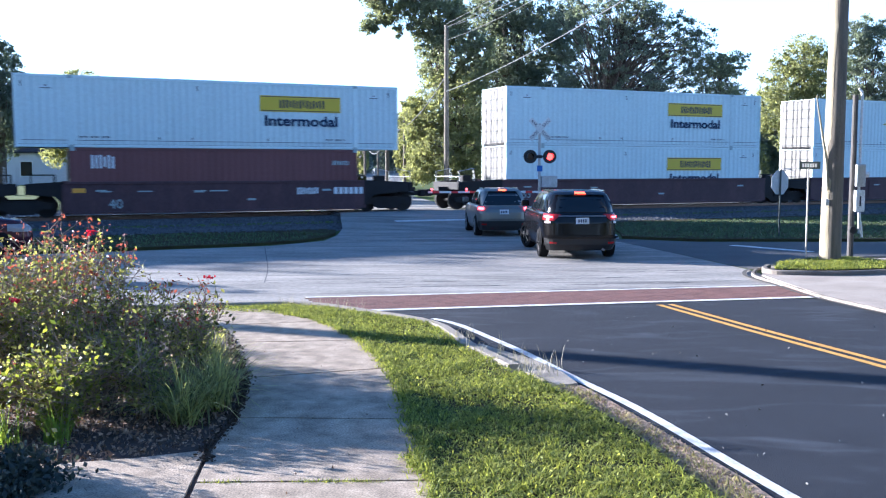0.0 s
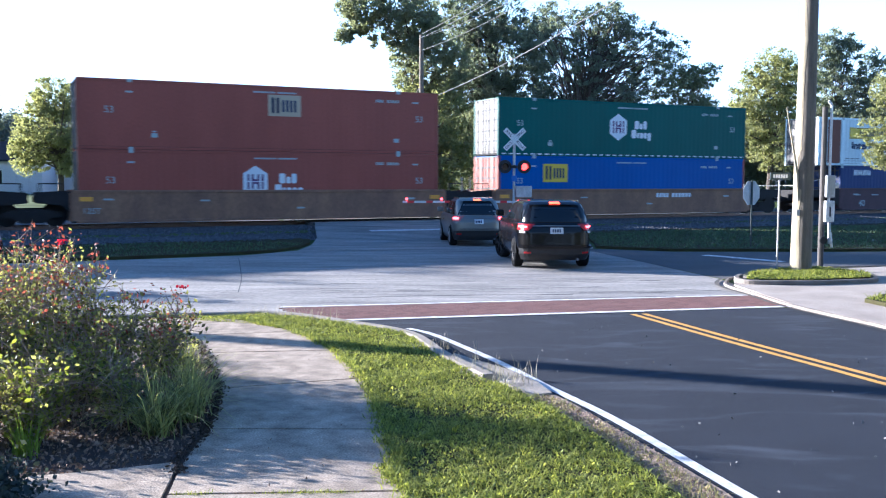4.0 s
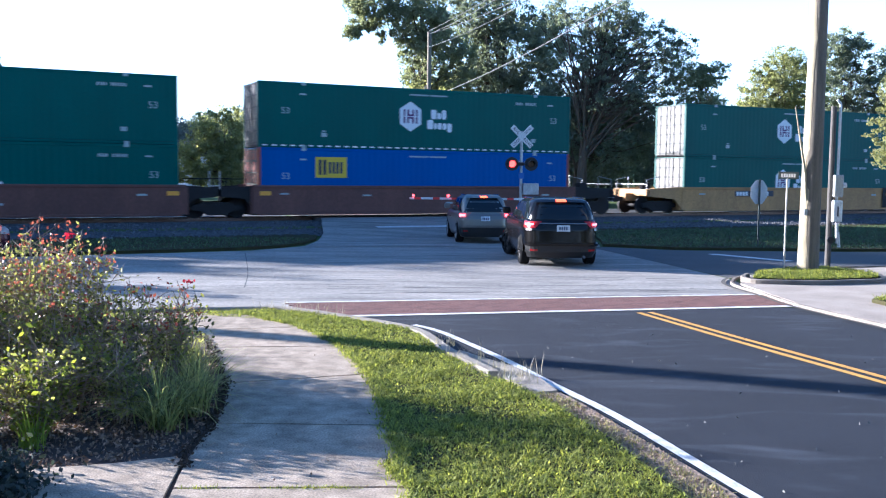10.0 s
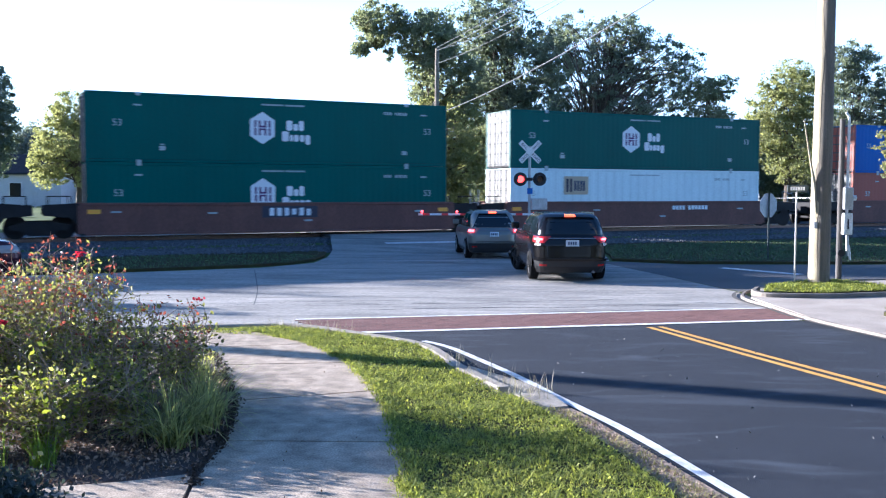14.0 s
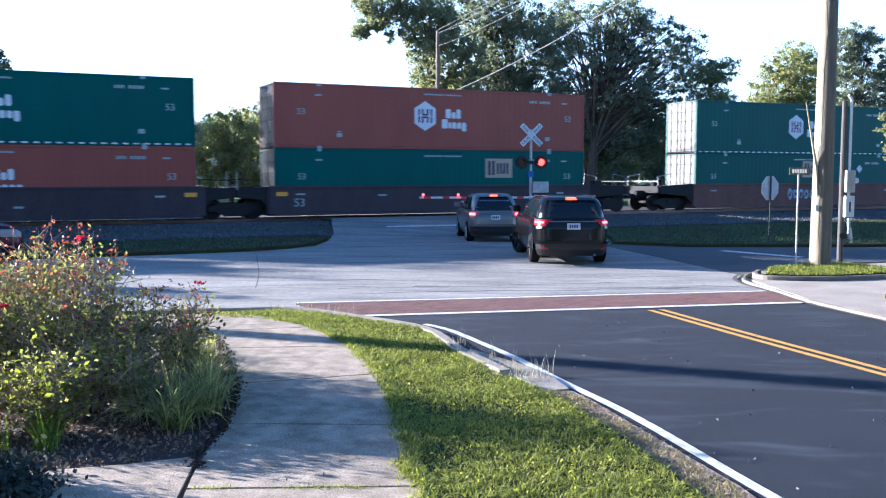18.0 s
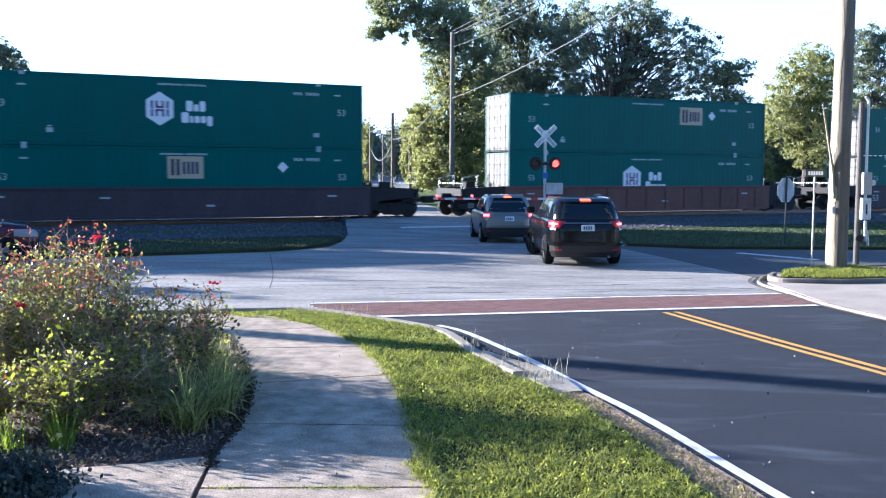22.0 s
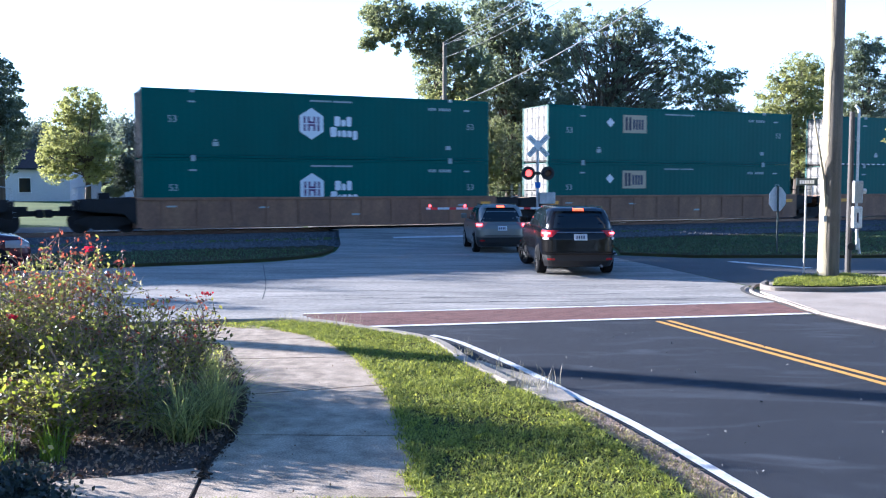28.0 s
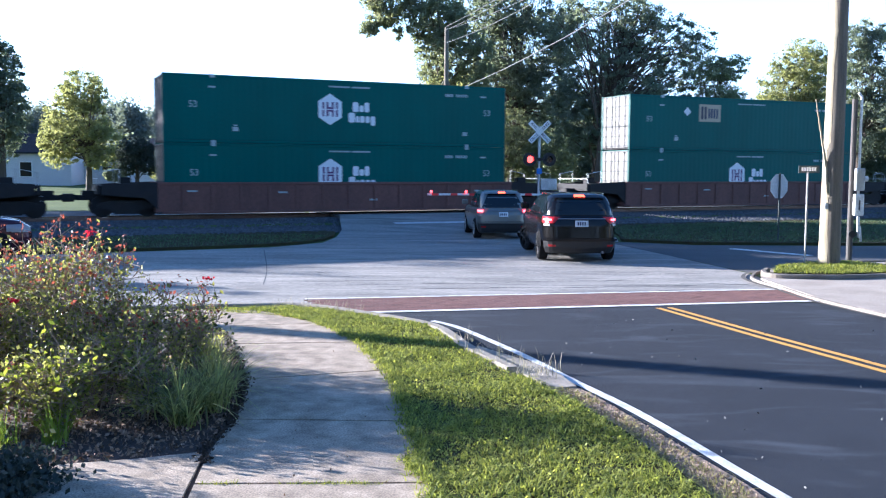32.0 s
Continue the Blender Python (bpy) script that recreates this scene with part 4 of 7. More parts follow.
def well_car(m, paint, near, far, left, right, well=8.35, ribs=0, code="", code_bar=None, extras=()):
    """One platform of a stack car. near, far: middle to a shared bogie or to the coupler; left, right: 'end' for a coupled end, 'link' for a shared bogie, '' where the neighbour carries the bogie."""
    mat = CAR_PAINT[paint]
    c = empty("well_car", m, "%s steel well car carrying stacked containers" % {"dark": "dark brown", "tan": "rusty tan"}.get(paint, paint), "railcar", "cars of the train")
    for sgn in (-1, 1):
        y = sgn * 1.46
        sill = part("side_sill", stored(("sill", paint, well), lambda: Build().box(-well, well, -0.03, 0.03, 0.22, 1.36).mesh("side_sill", mat)), None, c, at=pose(0, y, 0))
        part("top_chord", stored(("chord", paint, well), lambda: Build().soft(-well, well, -0.07, 0.07, 1.34, 1.46, 0.015).mesh("top_chord", mat)), None, sill)
        part("bottom_chord", stored(("chord2", paint, well), lambda: Build().soft(-well + 0.2, well - 0.2, -0.08, 0.08, 0.14, 0.24, 0.015).mesh("bottom_chord", mat)), None, sill)
        if ribs and sgn < 0:
            rib = stored(("rib", paint), lambda: Build().soft(-0.05, 0.05, -0.05, 0.0, 0.26, 1.33, 0.012).mesh("rib", mat))
            for i in range(ribs):
                part("rib", rib, None, sill, at=pose(-well + 1.0 + i * (2 * well - 2.0) / (ribs - 1), -0.03, 0))
        if sgn < 0:
            part("side_marking", stored(("smarks", well), lambda: Build().box(-well + 1.2, -well + 1.6, -0.045, -0.03, 1.05, 1.12).box(-well + 5.1, -well + 5.5, -0.045, -0.03, 0.98, 1.05).box(1.0, 1.35, -0.045, -0.03, 0.62, 0.70).box(well - 2.0, well - 1.6, -0.045, -0.03, 1.0, 1.08).mesh("side_marking", GREY_MARK)), None, sill, "small pale stencil bars")
    part("well_floor", stored(("wf", well), lambda: Build().box(-well, well, -1.4, 1.4, 0.14, 0.19).mesh("well_floor", STEEL_DARK)), None, c)
    for sgn, kind in ((-1, left), (1, right)):
        part("bulkhead", stored(("bulk", paint), lambda: Build().box(-0.06, 0.06, -1.43, 1.43, 0.2, 1.36).mesh("bulkhead", mat)), None, c, at=pose(sgn * (well + 0.03), 0, 0))
        half = far if kind == "end" else near
        e = half - well
        turn = pose(0, 0, 0, 0, 0, 0 if sgn > 0 else 180)
        if kind == "end":
            def platform():
                b = Build()
                b.prism([(well, 0.30), (well + 0.5, 0.80), (well + 2.2, 0.95), (well + 2.2, 1.36), (well, 1.46)], -1.46, -1.30)
                b.prism([(well, 0.30), (well + 0.5, 0.80), (well + 2.2, 0.95), (well + 2.2, 1.36), (well, 1.46)], 1.30, 1.46)
                b.box(well, well + 2.35, -1.30, 1.30, 1.22, 1.30).box(well + 2.25, well + 2.40, -1.46, 1.46, 0.98, 1.34)
                b.box(well + 0.1, half - 0.5, -0.3, 0.3, 0.70, 1.1)
                return b.mesh("end_platform", STEEL_DARK if paint != "yellow" else mat)
            p = part("end_platform", stored(("plat", paint, half, well), platform), None, c, at=turn)
            part("coupler", stored(("coup", half), lambda: Build().box(half - 0.9, half - 0.12, -0.10, 0.10, 0.70, 0.92).soft(half - 0.22, half + 0.10, -0.20, 0.16, 0.64, 0.98, 0.04).mesh("coupler", STEEL_DARK)), None, c, at=turn)

            def grab():
                b = Build()
                for yy in (-1.35, 1.35):
                    b.tube((well + 1.5, yy, 1.34), (well + 1.5, yy, 2.0), 0.015, n=6).tube((well + 2.3, yy, 1.30), (well + 2.3, yy, 1.85), 0.015, n=6).tube((well + 1.5, yy, 2.0), (well + 2.3, yy, 1.85), 0.015, n=6)
                b.tube((well + 2.33, -1.35, 1.6), (well + 2.33, 1.35, 1.6), 0.015, n=6)
                for z in (1.0, 1.2):
                    b.tube((well + 2.42, -1.44, z - 0.3), (well + 2.42, -1.0, z - 0.3), 0.02, n=6)
                return b.mesh("grab_rail", GALVANISED)
            part("grab_rail", stored(("grab", well), grab), None, p, "pale steel grab rails")
            part("brake_box", stored(("brake", well), lambda: Build().soft(well + 0.9, well + 1.4, -0.5, -0.1, 1.30, 1.66, 0.03).mesh("brake_box", STEEL_DARK)), None, p, at=None)
            truck(c, sgn * (well + 1.25))
        else:
            refl = stored("refl", lambda: Build().soft(-0.25, 0.25, -0.0075, 0.0075, -0.09, 0.09, 0.003).mesh("reflector", YELLOW_MARK))
            if paint == "yellow":
                inner, outer = well - 1.1, half - 0.5
                mid = (inner + outer) / 2
                part("end_panel", stored(("panel", e, well), lambda: Build().soft(inner, outer, -1.575, -1.545, 0.26, 1.50, 0.012).soft(inner, outer, 1.545, 1.575, 0.26, 1.50, 0.012).box(well + 0.1, outer, -1.545, -1.40, 0.30, 1.46).box(well + 0.1, outer, 1.40, 1.545, 0.30, 1.46).box(well, half - 0.1, -1.38, 1.38, 1.22, 1.30).mesh("end_panel", PANEL_BLACK)), None, c, "black panel over the shared bogie", at=turn)
                part("reflector", refl, None, c, "orange reflector", at=pose(sgn * (mid - 0.5), -1.5825, 1.08))
                part("panel_marking", stored(("pm", sgn, well), lambda: word_bars([0.06, -0.02, 0.05, -0.25, 0.05, 0.07], 0.16, 0.03, sgn * (mid + 0.25) - 0.3, 1.16, -1.585).mesh("panel_marking", WHITE_MARK)), None, c)
                code_at, code_y, code_mat = -(mid + 0.45), -1.58, WHITE_MARK
            else:
                def end_frame():
                    b = Build().box(well, half - 0.12, -1.30, 1.30, 1.20, 1.30)
                    for yy in (-1.36, 1.22):
                        b.prism([(well, 0.45), (well + 0.35, 0.86), (half - 0.12, 0.95), (half - 0.12, 1.34), (well, 1.42)], yy, yy + 0.14)
                    for yy in (-1.42, 1.38):
                        b.tube((well + 0.3, yy, 1.34), (well + 0.3, yy, 1.72), 0.02, n=6).tube((half - 0.35, yy, 1.30), (half - 0.35, yy, 1.72), 0.02, n=6).tube((well + 0.3, yy, 1.72), (half - 0.35, yy, 1.72), 0.02, n=6)
                    return b.mesh("end_frame", STEEL_DARK)
                part("end_frame", stored(("frame", e, well), end_frame), None, c, "dark steel end frame over the shared bogie", at=turn)
                part("reflector", refl, None, c, "orange reflector", at=pose(sgn * (well - 0.55), -1.4985, 1.10))
                code_at, code_y, code_mat = -(well - 0.75), -1.495, GREY_MARK
            if sgn < 0 and code:
                lettering("weight_code", code, 0.34, pose(code_at, code_y, 0.78 if paint == "yellow" else 0.60, 90, 0, 0), code_mat, c, 0.004)
            if kind == "link":
                truck(c, sgn * half)
            if sgn > 0:
                def handrail():
                    b = Build()
                    for x in (well + 1.0, well + 1.45):
                        b.tube((x, -1.30, 1.28), (x, -1.30, 2.05), 0.028, n=6)
                    return b.tube((well + 1.0, -1.30, 1.42), (well + 1.45, -1.30, 1.42), 0.018, n=6).mesh("handrail", GALVANISED)
                part("handrail", stored(("handrail", well), handrail), None, c, "pale steel handrail posts")
    if code_bar is not None:
        x0, w, tone = code_bar
        p = part("number_plate_bar", Build().box(x0, x0 + w, -1.505, -1.49, 0.95, 1.28), tone, c, "dark stencil panel") if tone else None
        part("number_marking", word_bars([0.16] * 4 + [-0.12] + [0.17] * 6, 0.22, 0.06, x0 + 0.12, 1.0, -1.515), WHITE_MARK, c, "pale bars of a car number")
    for k in extras:
        if k == "53":
            lettering("size_number", "53", 0.4, pose(-2.6, -1.50, 0.92, 90, 0, 0), BAR_DARK, c, 0.004)
        if k == "53w":
            lettering("size_number", "53", 0.52, pose(-7.0, -1.50, 0.70, 90, 0, 0), GREY_MARK, c, 0.004)
        if k == "graffiti":
            rng = random.Random(5)
            b = Build()
            for i in range(7):
                x, w = -1.5 + i * 0.42, 0.34
                b.add([(x + w / 2 + 0.5 * w * math.cos(q * 0.785) * r, -1.50, 0.85 + 0.28 * math.sin(q * 0.785) * r + rng.uniform(-.08, .08)) for r in (1.0, 0.62) for q in range(8)], [(q, (q + 1) % 8, 8 + (q + 1) % 8, 8 + q) for q in range(8)])
            part("graffiti", b, plain("pale_spray", (0.35, 0.5, 0.6), 0.7), c, "pale sprayed loops")
        if k == "graffiti2":
            rng = random.Random(9)
            b = Build()
            for row, z in ((0, 1.02), (1, 0.55)):
                for i in range(4):
                    x, w = -5.6 + i * 0.55, 0.46
                    b.add([(x + w / 2 + 0.5 * w * math.cos(q * 0.785) * r, -1.50, z + 0.24 * math.sin(q * 0.785) * r + rng.uniform(-.05, .05)) for r in (1.0, 0.7) for q in range(8)], [(q, (q + 1) % 8, 8 + (q + 1) % 8, 8 + q) for q in range(8)])
            part("graffiti", b, plain("white_spray", (0.6, 0.6, 0.65), 0.7), c, "white sprayed loops")
        if k == "tagging":
            rng = random.Random(3)
            b = Build()
            for i in range(26):
                x, z = rng.uniform(-6.5, -1.0), rng.uniform(0.5, 1.2)
                b.box(x, x + rng.uniform(0.05, 0.4), -1.496, -1.49, z, z + rng.uniform(0.03, 0.14))
            part("graffiti", b, plain("brown_spray", (0.10, 0.05, 0.03), 0.7), c, "brown sprayed scribbles")
        if k == "plate_mark":
            part("stencil_panel", Build().box(-0.9, 1.6, -1.50, -1.49, 0.8, 1.3), BAR_DARK, c, "dark stencil panel")
            part("lettering", letter_blocks(2.0, 3, 0.34, -0.6, 0.88, -1.512), WHITE_MARK, c, "pale letter-like bars")
        if k == "nokl":
            part("lettering", letter_blocks(1.0, 4, 0.30, 3.2, 0.85, -1.505), WHITE_MARK, c, "white letter-like bars")
            lettering("size_number", "40", 0.55, pose(-4.4, -1.50, 0.52, 90, 0, 0), GREY_MARK, c, 0.004)
            part("side_marking", word_bars([0.45, -0.9, 0.6, -1.6, 0.5, -0.05, 0.75], 0.05, 0.05, -5.0, 1.02, -1.505), GREY_MARK, c, "thin pale stencil bars")
            part("number_marking", word_bars([0.17] * 6, 0.30, 0.07, 4.9, 0.85, -1.505), WHITE_MARK, c, "white bars of a car number")
    return c


# running of the train: metres past its place at 16 s
def run(t):
    q = (t - 16) / 16
    return 297.952 * q - 5.236 * q * q - 0.953 * q ** 3 - 0.2 * q ** 4


HEXAGONS = [("hexagon",)]
LOW = 0.24
square_mark = lambda x, tone="tan", dia=None: ("square", x, tone, dia)
GREEN_HEX = ("green", dict(logo=HEXAGONS, label="dark green container with a white hexagon emblem"))
GREEN_HEX_T = ("green", dict(logo=HEXAGONS, tape=True, label="dark green container with emblem and dashed white strip"))
GREEN_SQUARE_R = ("green", dict(logo=[square_mark(2.2, "tan", 4.33)], label="dark green container with a tan placard"))
GREEN_SQUARE_RT = ("green", dict(logo=[square_mark(2.2, "tan", 4.33)], tape=True, label="dark green container with placard and dashed strip"))
GREEN_SQUARE_RW = ("green", dict(logo=[square_mark(2.2, "white")], label="dark green container with a white placard"))
GREEN_SQUARE_L = ("green", dict(logo=[square_mark(-3.55, "tan", -4.34)], label="dark green container with a tan placard"))
GREEN_SQUARE_M = ("green", dict(logo=[square_mark(-0.55, "tan", 4.36)], label="dark green container with a tan placard"))
GREEN = ("green", dict(label="plain dark green container"))
ORANGE_HEX = ("orange", dict(logo=HEXAGONS, label="orange-red container with a white hexagon emblem"))
BLUE_SQUARE = ("blue", dict(logo=[square_mark(-5.45, "yellow")], ends="orange", label="bright blue container with a yellow placard"))
WHITE_WIDE_R = ("white", dict(folds=(0.28, 0.025), logo=[("truck", 1.68)], numbers=False, label="white ribbed container with a yellow placard"))

# (offset, upper, lower, car paint, half length left, right, ends, extras)
UNITS = [
    (375.3, WHITE_WIDE_R, WHITE_WIDE_R, "maroon", "end", "end", dict(ribs=9)),
    (352.1, WHITE_WIDE_R, WHITE_WIDE_R, "maroon", "end", "end", dict(ribs=9)),
    (331.95, WHITE_WIDE_R, WHITE_WIDE_R, "maroon", "end", "end", dict(extras=("53w",))),
    (310.12, ("white", dict(folds=(0.28, 0.025), logo=[("truck", 1.65)], numbers=False, label="white ribbed container with a yellow placard")),
     ("maroon", dict(length=12.19, height=2.59, folds=(0.28, 0.010), ends="paint", numbers=False, logo=[("bars", -5.3, 1.75, 0.95, 3, 0.55, WHITE_MARK), ("bars", 4.9, 1.9, 0.8, 5, 0.2, GREY_MARK)], label="red-brown container with white letter-like bars")), "maroon", "link", "end", dict(well=6.35, extras=("nokl",))),
    (294.28, ("sky", dict(length=12.19, folds=(0.28, 0.012), numbers=False, logo=[("patch", -3.0, 3.5, 0.9, 2.0, plain("faded_blue", (0.06, 0.30, 0.55), 0.6)), ("bars", -5.5, 2.0, 1.2, 3, 0.45, WHITE_MARK)], label="light blue container with faded lettering")),
     ("mustard", dict(length=12.19, height=2.59, folds=(0.28, 0.010), ends="paint", numbers=False, logo=[("bars", -0.55, 1.55, 1.4, 2, 0.95, BAR_DARK), ("bars", -0.45, 0.9, 1.2, 2, 0.5, BAR_DARK)], label="mustard yellow container with a dark emblem")), "maroon", "link", "", dict(well=6.35)),
    (278.48, ("white", dict(folds=(0.28, 0.025), logo=[("truck", -5.42), ("patch", -7.27, -6.2, 0.15, 2.75, BROWN_MARK)], numbers=False, label="white ribbed container with a rusty brown stripe")),
     ("navy", dict(length=12.19, height=2.59, folds=(0.28, 0.010), ends="paint", numbers=False, logo=[("bars", -4.95, 2.0, 1.5, 5, 0.34, WHITE_MARK)], label="navy container with white letter-like bars")), "maroon", "end", "", dict(well=6.35, extras=("nokl",))),
    (256.57, GREEN_HEX_T, BLUE_SQUARE, "tan", "link", "end", dict(code_bar=(1.5, 2.0, None))),
    (237.12, ("orange", dict(logo=[square_mark(-0.2, "tan")], label="orange-red container with a tan placard")), ORANGE_HEX, "tan", "link", "", dict(code="125T")),
    (217.46, ("white", dict(folds=(0.95, 0.05), seams=0.62, logo=[square_mark(-4.7, "tan")], label="white container with widely spaced ribs")), GREEN, "tan", "end", "", dict(code_bar=(-3.0, 2.2, None), code="125T")),
    (193.67, GREEN_SQUARE_RT, GREEN_SQUARE_RW, "yellow", "link", "end", dict(code_bar=(2.3, 2.9, BAR_DARK))),
    (173.95, GREEN_HEX, ORANGE_HEX, "yellow", "link", "", dict(code="125T", extras=("53", "tagging"))),
    (154.17, GREEN_HEX, GREEN_HEX, "yellow", "end", "", dict(code="125T", extras=("53",), code_bar=(-4.6, 2.9, BAR_DARK))),
    (130.53, GREEN_HEX_T, BLUE_SQUARE, "brown", "link", "end", dict()),
    (110.99, ("green", dict(logo=[square_mark(-0.75, "tan", -4.6)], label="dark green container with a tan placard")), GREEN_HEX, "brown", "link", "", dict(code="125T")),
    (91.23, BLUE_SQUARE, ("orange", dict(logo=[square_mark(-0.6, "yellow")], label="orange-red container with a yellow placard")), "brown", "end", "", dict(code="125T")),
    (67.63, GREEN_HEX, ("white", dict(folds=(0.5, 0.02), logo=[square_mark(-4.95, "tan")], label="white container with a brown placard")), "brown", "link", "end", dict(code_bar=(1.7, 2.4, None))),
    (47.99, GREEN_HEX, GREEN_HEX, "brown", "link", "", dict(extras=("plate_mark",))),
    (28.21, GREEN_HEX_T, GREEN_SQUARE_M, "brown", "end", "", dict()),
    (4.65, GREEN_HEX_T, ("green", dict(logo=[square_mark(-0.2, "tan", 4.4)], label="dark green container with a tan placard")), "brown", "end", "end", dict(extras=("graffiti",))),
    (-18.77, ORANGE_HEX, ("green", dict(logo=[square_mark(2.4, "tan")], label="dark green container with a tan placard")), "dark", "link", "end", dict(extras=("53w",))),
    (-38.3, GREEN_HEX_T, ORANGE_HEX, "dark", "link", "", dict(extras=("53w",))),
    (-57.94, GREEN_HEX_T, GREEN_HEX, "dark", "end", "", dict(extras=("53w", "graffiti2"))),
    (-81.55, GREEN_SQUARE_R, GREEN_HEX, "brown", "end", "end", dict(ribs=13)),
    (-105.25, GREEN_HEX, GREEN_SQUARE_M, "dark", "link", "end", dict()),
    (-124.95, GREEN_SQUARE_R, GREEN_SQUARE_R, "dark", "link", "", dict()),
    (-144.55, GREEN_HEX_T, GREEN_HEX, "dark", "end", "", dict()),
    (-168.12, GREEN_HEX_T, GREEN_HEX, "tan", "link", "end", dict()),
    (-188.04, GREEN_SQUARE_L, GREEN_SQUARE_L, "tan", "link", "", dict(code="125T", ribs=11)),
    (-207.53, GREEN_HEX, GREEN_HEX, "tan", "end", "", dict(code="125T", ribs=11)),
    (-231.24, GREEN_SQUARE_R, GREEN_SQUARE_R, "brown", "end", "end", dict(ribs=13)),
    (-254.73, GREEN_SQUARE_L, GREEN_HEX, "brown", "end", "end", dict(ribs=13)),
    (-278.24, GREEN_HEX, GREEN_HEX, "brown", "end", "end", dict(ribs=13)),
    (-301.8, GREEN, GREEN, "brown", "end", "end", dict(ribs=13)),
    (-325.4, GREEN, GREEN, "brown", "end", "end", dict()),
]
TRAIN = []
for k, (off, upper, lower, paint, left, right, more) in enumerate(UNITS):
    well = more.get("well", 8.35)
    far = 11.75 if well > 8 else 9.85
    near = 9.83 if well > 8 else 7.9
    TRAIN.append((well_car(TO_TRACK, paint, near, far, left, right, **more), off))
    TRAIN.append((container(TO_TRACK @ pose(0, 0, LOW), lower[0], **lower[1]), off))
    TRAIN.append((container(TO_TRACK @ pose(0, 0, LOW + lower[1].get("height", 2.89)), upper[0], **upper[1]), off))


def train_motion():
    for ob, off in TRAIN:
        z = ob.matrix_basis.translation.z
        rows = []
        for t in range(0, 33, 2):
            p = U * (off + run(t)) + N * TRACK_D
            rows.append((t, pose(p.x, p.y, z, 0, 0, TURN)))
        walk(ob, rows)


# ---- signals, poles and signs ----
def crossing_signal(m, label, gate=True):
    """Mast with crossbuck, a pair of lamps under hoods, control box and gate arm. Local x to the right, y away."""
    c = empty("crossing_signal", m, label, "signal", "signals of the crossing")
    part("mast", Build().tube((0, 0, 0), (0, 0, 4.15), 0.06, n=12).tube((0, 0, 4.15), (0, 0, 4.20), 0.07, n=12), GALVANISED, c)
    part("base", Build().soft(-0.22, 0.22, -0.22, 0.22, 0, 0.25, 0.03), GALVANISED, c)
    for k, turn in enumerate((45, -45)):
        blade = part("crossbuck_blade", Build().soft(-0.62, 0.62, -0.012, 0.012, -0.115, 0.115, 0.006), WHITE_SHEET if gate else GALVANISED, c, "white crossbuck blade" if gate else "grey back of a crossbuck blade", at=pose(0, -0.09 - 0.03 * k, 3.95, 0, turn, 0))
        if gate:
            word = ("RAILROAD", "CROSSING")[k]
            half = len(word) // 2
            lettering("lettering", word[:half], 0.17, pose(-0.36, -0.016, 0, 90, 0, 0), BAR_DARK, blade, 0.002)
            lettering("lettering", word[half:], 0.17, pose(0.36, -0.016, 0, 90, 0, 0), BAR_DARK, blade, 0.002)
    part("crossarm", Build().tube((-0.42, 0, 2.75), (0.42, 0, 2.75), 0.03, n=8).soft(-0.12, 0.12, -0.08, 0.08, 2.68, 2.82, 0.02), BLACK, c)
    lit = []
    for sgn in (-1, 1):
        lamp = part("lamp_head", Build().tube((0, -0.03, 0), (0, 0.0, 0), 0.30, n=24).tube((0, 0.0, 0), (0, 0.22, 0), 0.17, 0.12, n=16), BLACK, c, "round black lamp head", at=pose(sgn * 0.43, -0.10, 2.75))
        hood = Build()
        for i in range(13):
            a0, a1 = math.pi * (-0.12 + 1.24 * i / 13), math.pi * (-0.12 + 1.24 * (i + 1) / 13)
            hood.add([(math.cos(a) * r, yy, math.sin(a) * r) for a in (a0, a1) for r, yy in ((0.17, -0.03), (0.16, -0.30))], [(0, 1, 3, 2)])
        part("hood", hood, BLACK, lamp)
        part("lens", Build().tube((0, -0.05, 0), (0, -0.031, 0), 0.15, n=20), LENS_DARK, lamp, "dark red lens")
        glow = part("lit_lens", Build().tube((0, -0.012, 0), (0, 0.0, 0), 0.15, 0.15, n=20), LENS_LIT, lamp, "glowing red lens")
        lit.append(glow)
    part("blue_notice", Build().soft(-0.12, 0.12, -0.10, -0.08, 2.10, 2.36, 0.004), BLUE_SIGN, c, "small blue notice")
    part("control_box", Build().soft(0.08, 0.78, -0.15, 0.30, 1.40, 1.90, 0.02), GALVANISED, c, "grey gate control box")
    part("counterweight", Build().soft(0.25, 0.85, -0.28, -0.20, 1.2, 1.36, 0.02), BLACK, c)
    if gate:
        arm = part("gate_arm", Build().soft(-4.95, 0.5, -0.26, -0.22, 1.16, 1.25, 0.01), WHITE_SHEET, c, "lowered gate arm with red and white stripes")
        for i in range(6):
            x = -4.75 + i * 0.82
            part("stripe", Build().box(x, x + 0.30, -0.263, -0.217, 1.158, 1.252), RED_PAINT, arm)
        for x in (-4.78, -3.25, -1.6):
            part("gate_lamp", Build().tube((x, -0.32, 1.33), (x, -0.20, 1.33), 0.055, n=12), GATE_LIT, arm, "glowing red gate lamp")
    return lit


MAST_AT = (4.30, 40.75)
near_lit = crossing_signal(pose(*MAST_AT, 0.17, 0, 0, TURN - 20), "crossing signal with crossbuck, flashing lamps and lowered gate")
FAR_AT = (-7.7, 51.0)
far_lit = crossing_signal(pose(*FAR_AT, 0.55, 0, 0, 8), "crossing signal with flashing lamps beyond the tracks", gate=False)


